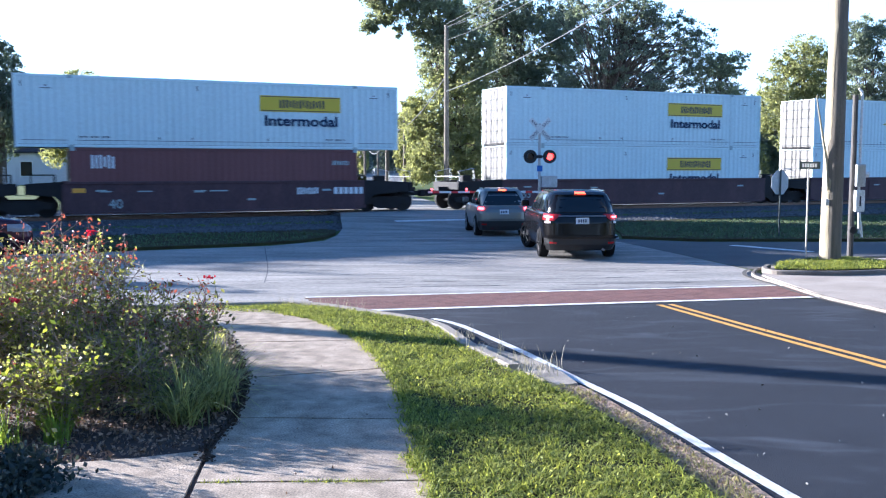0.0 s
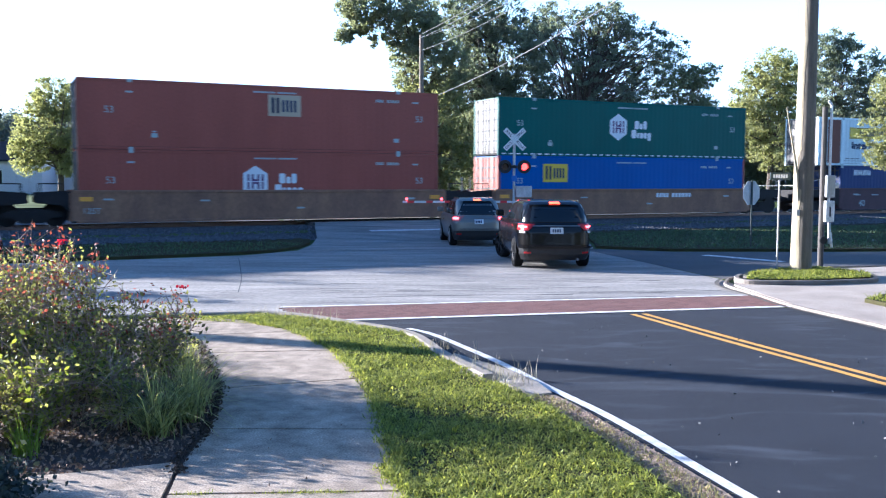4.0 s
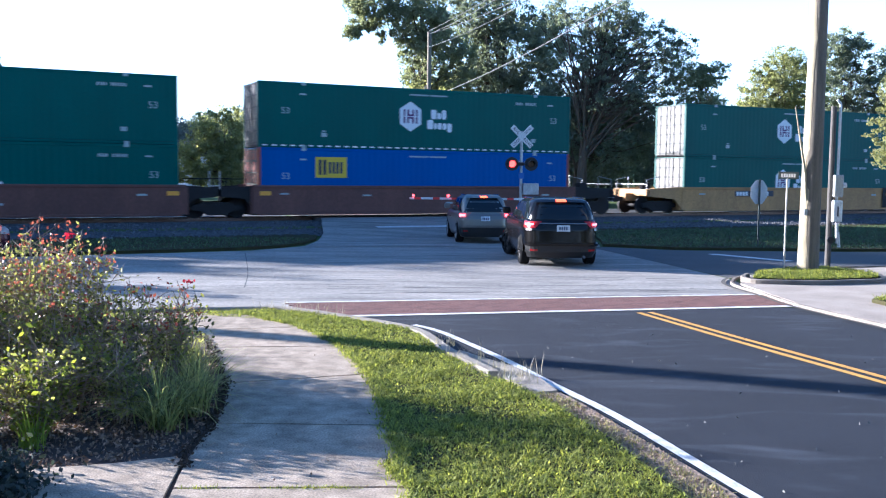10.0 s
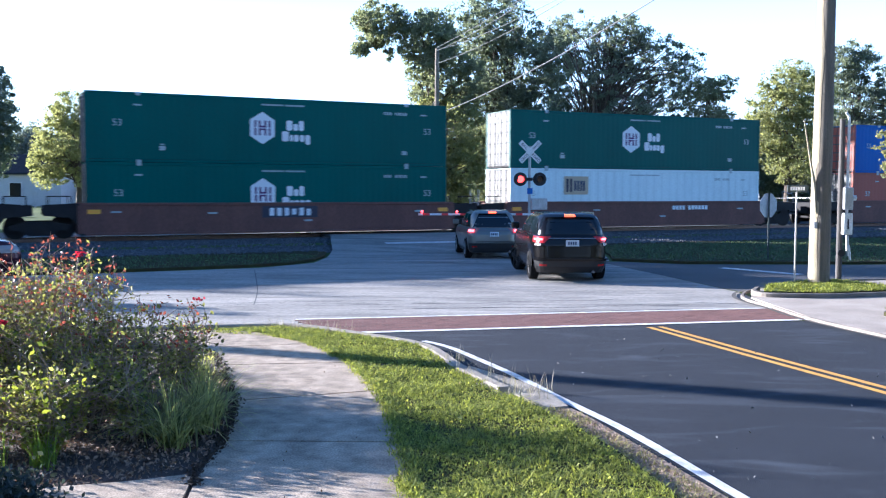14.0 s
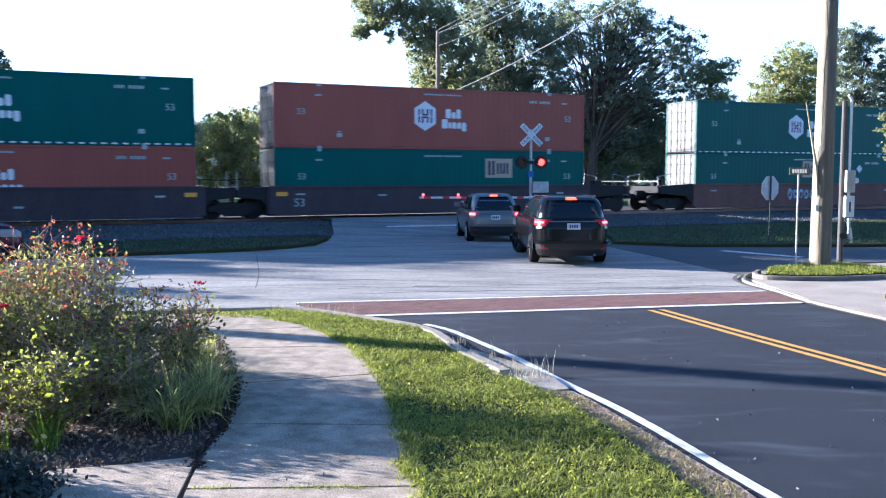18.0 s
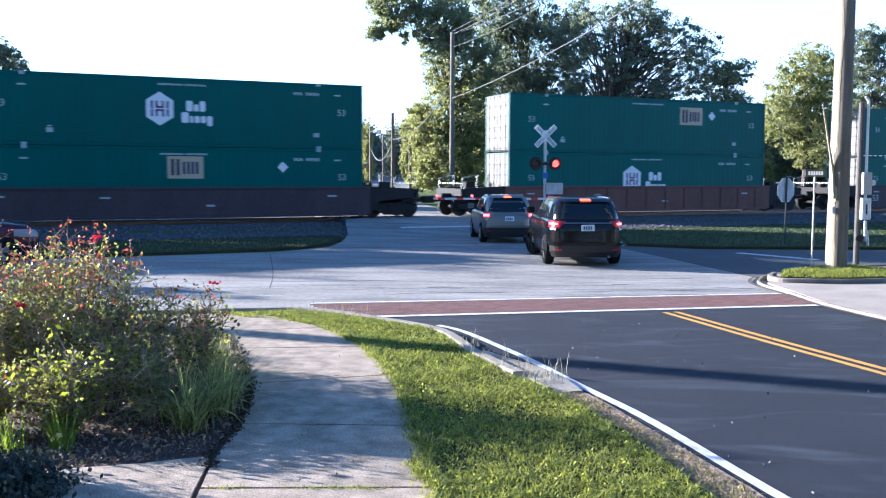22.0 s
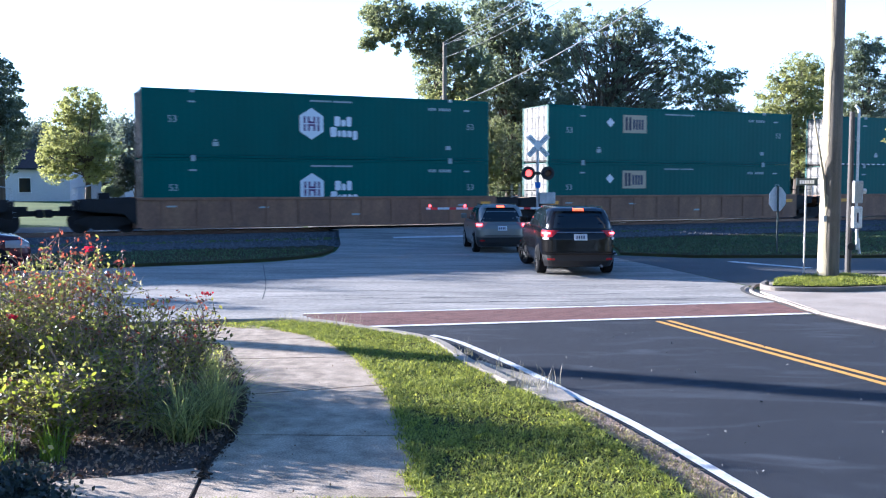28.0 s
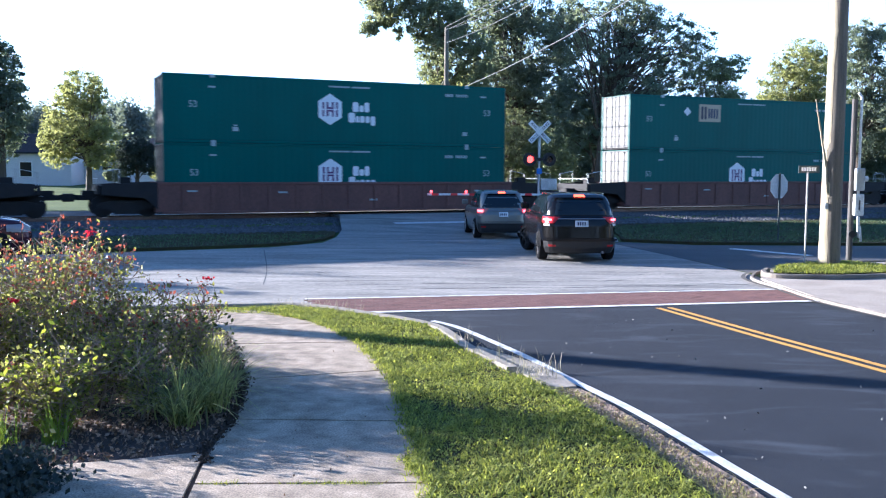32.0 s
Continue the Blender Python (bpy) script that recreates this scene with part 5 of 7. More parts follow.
def flashing():
    """The lamps of a pair take turns; the lit lens comes forward through its head."""
    half, start = 0.684, 0.29
    for pair in (near_lit, far_lit):
        for side, glow in enumerate(pair):
            rows = []
            place = lambda on: pose(0, -0.048 if on else 0.02, 0)
            state = lambda t: math.floor((t - start) / half) % 2 == side
            rows.append((0.0, place(state(0.0))))
            k = 0
            while start + k * half < 31.9:
                t = start + k * half
                rows += [(t - 0.04, place(state(t - 0.1))), (t + 0.04, place(state(t + 0.1)))]
                k += 1
            rows.append((32.0, place(state(32.0))))
            walk(glow, rows)


def wood_pole(name, x, y, z, height, r0, r1, label, category="pole", lean=0.0):
    c = empty(name, pose(x, y, z, 0, lean, 0), label, category)
    b, rng, n, rings = Build(), random.Random(x * 7), 18, 26
    v = []
    for i in range(rings):
        h = height * i / (rings - 1)
        r = r0 + (r1 - r0) * i / (rings - 1)
        for j in range(n):
            a = j * math.tau / n
            q = r * (1 + 0.035 * noise.noise((math.cos(a) * 2, math.sin(a) * 2, h * 0.6 + x)))
            v.append((q * math.cos(a), q * math.sin(a), h - 0.1))
    b.add(v, [(i * n + j, i * n + (j + 1) % n, (i + 1) * n + (j + 1) % n, (i + 1) * n + j) for i in range(rings - 1) for j in range(n)] + [tuple(range((rings - 1) * n, rings * n))])
    part("shaft", b, POLE_WOOD, c, smooth=True)
    return c


pole = wood_pole("utility_pole", 9.42, 22.2, 0.14, 12.5, 0.245, 0.15, "tall weathered wooden utility pole in the grass plot", "utility pole", 0.2)
# pale split wood; its tone also carries the sunlight on the pole's left half
PALE_WOOD = material("pale_wood", (0.42, 0.36, 0.235), 0.8, second=(0.29, 0.235, 0.145), scale=2.5, fine=40, bump=0.4, stretch=(6, 6, 0.4))


def bare_sunlit_side(height, r0, r1, a0, a1, rings=60, n=9):
    """The bare side of a pole where the outer wood has split away, with a ragged edge; it also paints the sunlit half.
    """
    v = []
    for i in range(rings + 1):
        h = height * i / rings
        r = r0 + (r1 - r0) * i / rings
        lo = a0 + 9 * noise.noise((h * 1.3, 2.0, 0.5))
        hi = a1 + 14 * noise.noise((h * 0.8, 5.0, 0.5)) + 9 * noise.noise((h * 4.0, 1.0, 3.0)) - (26 if 2.1 < h < 2.9 else 0)
        for j in range(n + 1):
            a = radians(lo + (hi - lo) * j / n)
            q = r * 1.025 + 0.008 - (0.012 if j in (0, n) else 0.0)
            v.append((q * math.cos(a), q * math.sin(a), h - 0.05))
    w = n + 1
    return Build().add(v, [(i * w + j, i * w + j + 1, (i + 1) * w + j + 1, (i + 1) * w + j) for i in range(rings) for j in range(n)])


part("stripped_wood", bare_sunlit_side(12.0, 0.245, 0.155, 112, 232), PALE_WOOD, pole, "pale bare wood where the outside has split away, sunlight put into its tone", smooth=True)
part("splinter", Build().tube((-0.22, -0.12, 2.35), (-0.56, -0.20, 3.95), 0.036, 0.012, n=6).tube((-0.20, -0.18, 1.7), (-0.22, -0.12, 2.35), 0.02, 0.036, n=6), PALE_WOOD, pole, "pale split-off strip of wood")
part("pole_tag", Build().soft(-0.24, -0.16, -0.20, -0.17, 1.35, 1.50, 0.004), GALVANISED, pole)
part("crossarm", Build().soft(-1.2, 1.2, -0.06, 0.06, 11.4, 11.54, 0.01), POLE_WOOD, pole)
service = empty("service_post", pose(10.25, 23.0, 0.14), "slim grey service post with meter boxes", "post")
part("post", Build().tube((0, 0, -0.1), (0, 0, 4.05), 0.075, 0.065, n=10), material("weathered_grey_post", (0.10, 0.09, 0.08), 0.85, second=(0.06, 0.055, 0.05), scale=3, fine=40), service)
part("conduit", Build().tube((0.14, -0.06, 1.5), (0.14, -0.06, 4.1), 0.035, n=8).tube((0.14, -0.06, 4.1), (0.05, -0.06, 4.2), 0.035, 0.03, n=8), WHITE_SHEET, service, "white conduit")
b1 = part("meter_box", Build().soft(0.02, 0.25, -0.18, -0.06, 1.78, 2.34, 0.02), GALVANISED, service, "grey meter box")
part("meter", Build().tube((0.25, -0.12, 2.08), (0.33, -0.12, 2.08), 0.07, n=12), WHITE_SHEET, b1)
b2 = part("breaker_box", Build().soft(0.01, 0.25, -0.18, -0.06, 1.16, 1.70, 0.02), WHITE_SHEET, service, "white breaker box")
part("box_mark", Build().soft(0.11, 0.15, -0.19, -0.178, 1.30, 1.55, 0.002), BAR_DARK, b2)
part("cable_coil", Build().tube((0.0, -0.14, 0.70), (0.0, -0.10, 0.70), 0.09, n=14), BLACK, service)
part("drop_cable", Build().tube((0.16, -0.12, 0.62), (0.14, -0.12, 1.14), 0.04, n=8).tube((0.22, -0.12, 0.52), (0.18, -0.12, 0.9), 0.035, n=8), GALVANISED, service)

STOP_STEEL = material("weathered_steel_post", (0.42, 0.42, 0.41), 0.6, 0.2, scale=3, fine=30)
STOP_POST = material("dull_green_post", (0.06, 0.075, 0.07), 0.6, 0.2, scale=3, fine=30)
stop = empty("stop_sign", pose(11.5, 31.3, 0.05, 0, 0, 10), "back of an octagonal sign on a thin post", "road sign")
part("post", Build().box(-0.024, 0.024, -0.02, 0.02, -0.1, 2.3), STOP_POST, stop)
part("sign_plate", Build().prism([(0.39 * math.cos(math.pi / 8 + k * math.pi / 4) * 0.86, 1.86 + 0.44 * math.sin(math.pi / 8 + k * math.pi / 4)) for k in range(8)], 0.035, 0.050), SIGN_BACK, stop, "plain aluminium back of the plate")
street = empty("street_sign", pose(8.98, 22.6, 0.14, 0, 0, 6), "street name sign on a pale steel post", "street sign")
part("post", Build().tube((0, 0, -0.1), (0, 0, 2.25), 0.022, n=8), STOP_STEEL, street)
plate = part("sign_plate", Build().soft(-0.24, 0.30, -0.012, 0.012, 2.22, 2.40, 0.004), GREEN_SIGN, street, "dull grey-green name plate with bars")
part("name_marking", word_bars([0.05] * 6, 0.09, 0.015, -0.17, 2.265, -0.016), WHITE_MARK, plate)

# pole and cables beyond the track, cables to the pole at the corner
wood_pole("utility_pole", 0.27, 55.5, 0.8, 10.2, 0.17, 0.12, "wooden utility pole among the trees beyond the tracks", "utility pole")


def cable(name, a, c, sag, r, label):
    cu = bpy.data.curves.new(name, "CURVE")
    cu.dimensions, cu.bevel_depth, cu.bevel_resolution = "3D", r, 1
    s = cu.splines.new("POLY")
    s.points.add(20)
    for i in range(21):
        k = i / 20
        p = Vector(a).lerp(Vector(c), k)
        s.points[i].co = (p.x, p.y, p.z - sag * 4 * k * (1 - k), 1)
    tmp = bpy.data.objects.new(name, cu)
    me = bpy.data.meshes.new_from_object(tmp)
    bpy.data.objects.remove(tmp)
    me.materials.clear()
    me.materials.append(WIRE)
    ob = tagged(new(name, me), label, "cable", "overhead cables")
    return ob


for zf, zn, dx, sag, r in ((10.95, 11.95, -0.1, 0.4, 0.014), (10.75, 11.6, -1.1, 0.6, 0.014), (10.75, 11.6, 1.1, 0.7, 0.014), (10.0, 11.3, 0.0, 0.7, 0.014), (7.0, 9.6, 0.0, 0.5, 0.022)):
    cable("cable", (0.27, 55.4, zf), (9.42 + dx, 22.2, zn), sag, r, "dark overhead cable between the poles")
for k, (x, y, h) in enumerate(((-3.0, 74, 6.5), (-5.6, 96, 6.5), (-8.6, 58, 6.2), (-8.2, 118, 6.5))):
    p = wood_pole("utility_pole", x, y, ground_z(x, y), h, 0.14, 0.10, "thin utility pole along the far street", "utility pole")
    if k in (0, 1):
        part("crossarm", Build().soft(-0.9, 0.9, -0.05, 0.05, h - 0.9, h - 0.78, 0.01), POLE_WOOD, p)
stand = [(-4.4, 74.0), (-8.0, 96.0), (-11.2, 120.0), (-16.6, 150.0)]
for x, y in stand:
    wood_pole("utility_pole", x, y, ground_z(x, y), 7.5 - ground_z(x, y), 0.15, 0.11, "slim dark utility pole along the far street", "utility pole")
cable("cable", (0.27, 55.4, 8.0), (-4.4, 74, 5.3), 0.9, 0.03, "drooping cable along the far street")
for (x0, y0), (x1, y1) in zip(stand[:2], stand[1:3]):
    cable("cable", (x0, y0, 5.0), (x1, y1, 5.2), 1.3, 0.045, "drooping cable along the far street")
    cable("cable", (x0, y0, 7.0), (x1, y1, 7.0), 0.5, 0.03, "overhead cable along the far street")


# ---- vehicles: stacked rounded footprints, with glass, lamps and trim as patches of the skin ----
class Skin:
    """levels: (z, front x, back x, half width); n: squareness of the plan."""

    def __init__(self, levels, n):
        self.levels, self.n = levels, n

    def level(self, z):
        L = self.levels
        for a, c in zip(L, L[1:]):
            if z <= c[0]:
                k = max(0.0, (z - a[0]) / (c[0] - a[0]))
                return [a[i] + (c[i] - a[i]) * k for i in range(4)]
        return list(L[-1])

    def shell(self, rings=14, m=56):
        z0, z1 = self.levels[0][0], self.levels[-1][0]
        v, f = [], []
        zs = sorted({l[0] for l in self.levels} | {z0 + (z1 - z0) * i / rings for i in range(rings + 1)})
        for z in zs:
            _, xf, xb, b = self.level(z)
            cx, a = (xf + xb) / 2, (xf - xb) / 2
            for j in range(m):
                t = j * math.tau / m
                r = (abs(math.cos(t)) ** self.n + abs(math.sin(t)) ** self.n) ** (-1 / self.n)
                v.append((cx + a * r * math.cos(t), b * r * math.sin(t), z))
        k = len(zs)
        f = [(i * m + j, i * m + (j + 1) % m, (i + 1) * m + (j + 1) % m, (i + 1) * m + j) for i in range(k - 1) for j in range(m)]
        f += [tuple(range(m))[::-1], tuple(range((k - 1) * m, k * m))]
        return Build().add(v, f)

    def patch(self, z0, z1, u0, u1, face, out=0.008, nz=5, nu=8, slant=0.0):
        """A piece of the skin; face: back, front (u: -1 to 1 across) or left, right (u: x)."""
        v = []
        for i in range(nz + 1):
            z = z0 + (z1 - z0) * i / nz
            _, xf, xb, b = self.level(z)
            cx, a = (xf + xb) / 2, (xf - xb) / 2
            for j in range(nu + 1):
                q0, q1 = (u0[0] + (u0[1] - u0[0]) * i / nz if isinstance(u0, tuple) else u0), (u1[0] + (u1[1] - u1[0]) * i / nz if isinstance(u1, tuple) else u1)
                u = q0 + (q1 - q0) * j / nu
                if face in ("back", "front"):
                    x = a * max(0.0, 1 - min(1, abs(u)) ** self.n) ** (1 / self.n) + out
                    v.append((cx + (x if face == "front" else -x), u * (b + out), z))
                else:
                    y = b * max(0.0, 1 - min(1, abs((u - cx) / a)) ** self.n) ** (1 / self.n) + out
                    v.append((u, y if face == "left" else -y, z))
        w = nu + 1
        return Build().add(v, [(i * w + j, i * w + j + 1, (i + 1) * w + j + 1, (i + 1) * w + j) for i in range(nz) for j in range(nu)])


def wheel(parent, x, y, r, width, rim, steer=0.0):
    side = 1 if y > 0 else -1
    tyre = Build()
    n, prof = 28, [(-0.5, 0.70), (-0.5, 0.93), (-0.38, 1.0), (0.38, 1.0), (0.5, 0.93), (0.5, 0.70)]
    v = [(r * q * math.cos(i * math.tau / n), w * width, r * q * math.sin(i * math.tau / n)) for i in range(n) for w, q in prof]
    k = len(prof)
    tyre.add(v, [(i * k + j, i * k + j + 1, ((i + 1) % n) * k + j + 1, ((i + 1) % n) * k + j) for i in range(n) for j in range(k - 1)])
    t = part("wheel", tyre, RUBBER, parent, "black tyre", smooth=False, at=pose(x, y, r, 0, 0, steer))
    disc = Build().tube((0, side * width * 0.30, 0), (0, side * width * 0.36, 0), r * 0.70, n=24)
    part("wheel_disc", disc, BLACK, t)
    sp = Build()
    for i in range(5):
        a = i * math.tau / 5 + 0.3
        for da in (-0.14, 0.14):
            sp.tube((0.08 * r * math.cos(a), side * width * 0.44, 0.08 * r * math.sin(a)), (0.68 * r * math.cos(a + da), side * width * 0.42, 0.68 * r * math.sin(a + da)), 0.035 * r / 0.37, n=6)
    sp.tube((0, side * width * 0.36, 0), (0, side * width * 0.48, 0), r * 0.16, n=12)
    part("rim", sp, rim, t, "spoked rim")


def suv(m, label, paint, rim, body, cabin, wheels, r, lamps, steer=0.0, dark_low=True, lit=True, glass=(0.88, 0.84), lamp=None):
    """A sport utility vehicle; local x forward, z up, on its wheels."""
    c = empty("car", m, label, "car", "vehicles at the crossing")
    B, C = Skin(body, 7), Skin(cabin, 6)
    back = min(l[2] for l in body)
    part("body", B.shell(), paint, c, smooth=True)
    part("cabin", C.shell(), paint, c, smooth=True)
    zb, zt = cabin[0][0], cabin[-1][0]
    lamp = lamp or TAIL_RED
    hw = max(l[3] for l in body)
    # windows
    g0, g1 = zb + 0.06, zb + (zt - zb) * 0.80
    part("rear_window", C.patch(g0 - 0.02, g1 + 0.02, (-glass[0], -glass[1]), glass, "back"), GLASS, c, "dark tinted rear window", smooth=True)
    part("windscreen", C.patch(g0, g1, -0.86, 0.86, "front"), GLASS, c, "dark windscreen", smooth=True)
    for face in ("left", "right"):
        xf0, xf1 = C.level(g0)[1], C.level(g1)[1]
        xb0, xb1 = C.level(g0)[2], C.level(g1)[2]
        span = [xb0 + 0.22, (xb0 + xf0) / 2 - 0.55, (xb0 + xf0) / 2 + 0.35, xf0 - 0.30]
        tops = [xb1 + 0.22, (xb0 + xf0) / 2 - 0.50, (xb0 + xf0) / 2 + 0.25, xf1 - 0.16]
        for k in range(3):
            part("side_window", C.patch(g0, g1, (span[k] + 0.03, tops[k] + 0.03), (span[k + 1] - 0.03, tops[k + 1] - 0.03), face), GLASS, c, "dark tinted side window", smooth=True)
        sy = 1 if face == "left" else -1
        part("roof_rail", Build().tube((C.level(zt - 0.08)[2] + 0.3, sy * (C.level(zt - 0.06)[3] - 0.05), zt - 0.01), (C.level(zt - 0.08)[1] - 0.25, sy * (C.level(zt - 0.06)[3] - 0.05), zt - 0.01), 0.022, n=6), CHROME, c)
        mir = Build().soft(-0.09, 0.09, -0.11, 0.11, -0.08, 0.10, 0.03)
        part("door_mirror", mir, paint, c, at=pose(C.level(g0)[1] - 0.42, sy * (hw + 0.10), g0 + 0.10))
        part("door_seam", B.patch(0.5, zb - 0.1, (wheels[0] + wheels[1]) / 2 - 0.01, (wheels[0] + wheels[1]) / 2 + 0.01, face, 0.004, 4, 1), BLACK, c)
        part("door_handle", B.patch(zb - 0.2, zb - 0.16, (wheels[0] + wheels[1]) / 2 + 0.12, (wheels[0] + wheels[1]) / 2 + 0.34, face, 0.03, 1, 3), CHROME, c)
        for x in wheels:
            arch = Build().add([(x + q * math.cos(math.pi * i / 14), sy * (hw - 0.02 + o), r + q * math.sin(math.pi * i / 14)) for i in range(15) for q, o in ((r * 0.2, 0.0), (r + 0.07, 0.012), (r + 0.11, 0.0))],
                               [(3 * i + j, 3 * i + j + 1, 3 * i + j + 4, 3 * i + j + 3) for i in range(14) for j in range(2)])
            part("wheel_arch", arch, RUBBER, c)
    part("rear_spoiler", C.patch(g1 + 0.02, zt - 0.06, -0.80, 0.80, "back", 0.09, 2, 8), paint, c)
    hi = part("high_brake_lamp", C.patch(g1 + 0.03, g1 + 0.085, -0.17, 0.17, "back", 0.10, 1, 4), BRAKE_AMBER if lit else TAIL_RED, c, "glowing high brake lamp" if lit else "")
    # rear face
    part("lower_bumper", B.patch(0.24, 0.56, -0.94, 0.94, "back", 0.025, 4, 20), PLASTIC if dark_low else paint, c, "dark lower bumper")
    part("bumper_step", B.patch(0.56, 0.62, -0.93, 0.93, "back", 0.06, 2, 20), paint, c)
    part("tailgate_seam", B.patch(0.62, 0.63, -0.7, 0.7, "back", 0.012, 1, 8), BLACK, c)
    part("trim_bar", B.patch(zb - 0.075, zb - 0.045, -0.62, 0.62, "back", 0.02, 1, 8), TRIM_GREY, c, "satin trim bar")
    plate = part("number_plate", B.patch(zb - 0.265, zb - 0.105, -0.17, 0.17, "back", 0.02, 1, 4), PLATE, c, "white number plate with bars")
    part("plate_marking", Build().add([(back - 0.005, y + dy, zb - 0.225 + dz) for y in (-0.10, -0.04, 0.02, 0.08) for dy, dz in ((0, 0), (0.035, 0), (0.035, 0.08), (0, 0.08))], [(4 * i, 4 * i + 1, 4 * i + 2, 4 * i + 3) for i in range(4)]), NAVY_MARK, plate)
    part("exhaust", Build().tube((back - 0.01, -0.55, 0.27), (back + 0.2, -0.55, 0.27), 0.035, n=8), TRIM_GREY, c)
    z0, z1, inner, wrap = lamps
    for s in (-1, 1):
        u0, u1 = ((inner + 0.16, inner), 0.965) if s > 0 else (-0.965, (-inner - 0.16, -inner))
        tail = part("tail_lamp", B.patch(z0, z1, u0, u1, "back", 0.014, 3, 6), lamp, c, "red tail lamp", smooth=True)
        part("lamp_side", B.patch(z0 + 0.01, z1, back + 0.17, back + wrap + 0.06, "left" if s > 0 else "right", 0.014, 3, 4), lamp, tail, smooth=True)
        u0, u1 = sorted((s * max(inner + 0.10, 0.76), s * 0.95))
        part("brake_light", B.patch(z0 + 0.07, z1 - 0.05, u0, u1, "back", 0.022, 2, 5), BRAKE_LIT if lit else TAIL_RED, tail, "glowing brake light")
        u0, u1 = sorted((s * 0.80, s * 0.93))
        part("reversing_lens", B.patch(z0 - 0.07, z0 - 0.01, u0, u1, "back", 0.022, 1, 3), LAMP_CLEAR, tail)
        part("bumper_reflector", B.patch(0.42, 0.47, *sorted((s * 0.66, s * 0.84)), "back", 0.034, 1, 4), TAIL_RED, c)
        u0, u1 = sorted((s * 0.55, s * 0.97))
        part("headlamp", B.patch(zb - 0.34, zb - 0.16, u0, u1, "front", 0.014, 3, 6), LAMP_CLEAR, c, "clear headlamp", smooth=True)
        part("headlamp_side", B.patch(zb - 0.32, zb - 0.14, max(l[1] for l in body) - 0.62, max(l[1] for l in body) - 0.26, "left" if s > 0 else "right", 0.014, 3, 4), LAMP_CLEAR, c, smooth=True)
    part("grille", B.patch(0.45, zb - 0.36, -0.5, 0.5, "front", 0.015, 3, 8), BLACK, c)
    for x in wheels:
        for s in (-1, 1):
            wheel(c, x, s * (hw - 0.115), r, 0.25, rim, steer if x > 0 else 0.0)
    return c


def on_road(x, y, yaw, back):
    """The pose of a vehicle whose rear axle is at x, y; back: from its middle to that axle."""
    p = Vector((x, y, 0)) + Vector((-math.sin(radians(yaw)), math.cos(radians(yaw)), 0)) * back
    return pose(p.x, p.y, 0.016, 0, 0, 90 + yaw)


LAMP_PALE = plain("pale_red_lamp", (0.42, 0.16, 0.14), 0.2)
TRIM_GREY = plain("satin_trim", (0.16, 0.16, 0.17), 0.45, 0.3)
BLACK_CAR = car_paint("black_car_paint", (0.0045, 0.0038, 0.004), 0.0, 0.22)
GREY_CAR = car_paint("grey_green_car_paint", (0.21, 0.205, 0.185), 0.5, 0.3)
RED_CAR = car_paint("dark_red_car_paint", (0.06, 0.020, 0.028), 0.4)
suv(on_road(3.60, 24.75, 1.5, 1.53), "black sport utility vehicle with brake lights on", BLACK_CAR, DARK_RIM,
    [(0.24, 2.40, -2.44, 0.90), (0.38, 2.52, -2.55, 0.965), (0.60, 2.57, -2.60, 0.995), (0.95, 2.56, -2.58, 1.0), (1.12, 2.46, -2.54, 0.985), (1.22, 2.25, -2.48, 0.955)],
    [(1.20, 1.25, -2.47, 0.95), (1.35, 1.00, -2.42, 0.92), (1.55, 0.60, -2.28, 0.865), (1.68, 0.25, -2.14, 0.80), (1.745, -0.05, -2.0, 0.72), (1.785, -0.4, -1.75, 0.52)],
    (-1.53, 1.54), 0.385, (1.02, 1.19, 0.56, 0.34), steer=18, glass=(0.93, 0.86))
suv(on_road(2.08, 32.75, 5.0, 1.34), "grey compact sport utility vehicle waiting at the gate", GREY_CAR, RIM,
    [(0.22, 2.12, -2.10, 0.82), (0.36, 2.22, -2.20, 0.885), (0.60, 2.27, -2.26, 0.915), (0.85, 2.25, -2.24, 0.92), (1.00, 2.12, -2.18, 0.90), (1.08, 1.9, -2.12, 0.865)],
    [(1.06, 1.15, -2.10, 0.865), (1.22, 0.88, -2.04, 0.84), (1.45, 0.5, -1.86, 0.785), (1.58, 0.18, -1.70, 0.72), (1.65, -0.1, -1.56, 0.63), (1.69, -0.4, -1.3, 0.44)],
    (-1.34, 1.35), 0.355, (0.88, 1.08, 0.56, 0.42), glass=(0.84, 0.66), lamp=LAMP_PALE)
front = Vector((-10.95, 24.6, 0)) - U * 2.4
suv(pose(front.x, front.y, 0.02, 0, 0, TURN + 2), "dark red car standing in the street behind the roses", RED_CAR, RIM,
    [(0.22, 2.2, -2.2, 0.84), (0.36, 2.32, -2.30, 0.90), (0.60, 2.37, -2.36, 0.92), (0.85, 2.33, -2.34, 0.925), (1.02, 2.1, -2.28, 0.90), (1.12, 1.6, -2.2, 0.86)],
    [(1.08, 1.05, -2.15, 0.86), (1.25, 0.7, -2.1, 0.83), (1.5, 0.2, -1.9, 0.74), (1.64, -0.1, -1.7, 0.66), (1.7, -0.4, -1.4, 0.45)],
    (-1.38, 1.40), 0.36, (0.93, 1.10, 0.5, 0.4), lit=False)
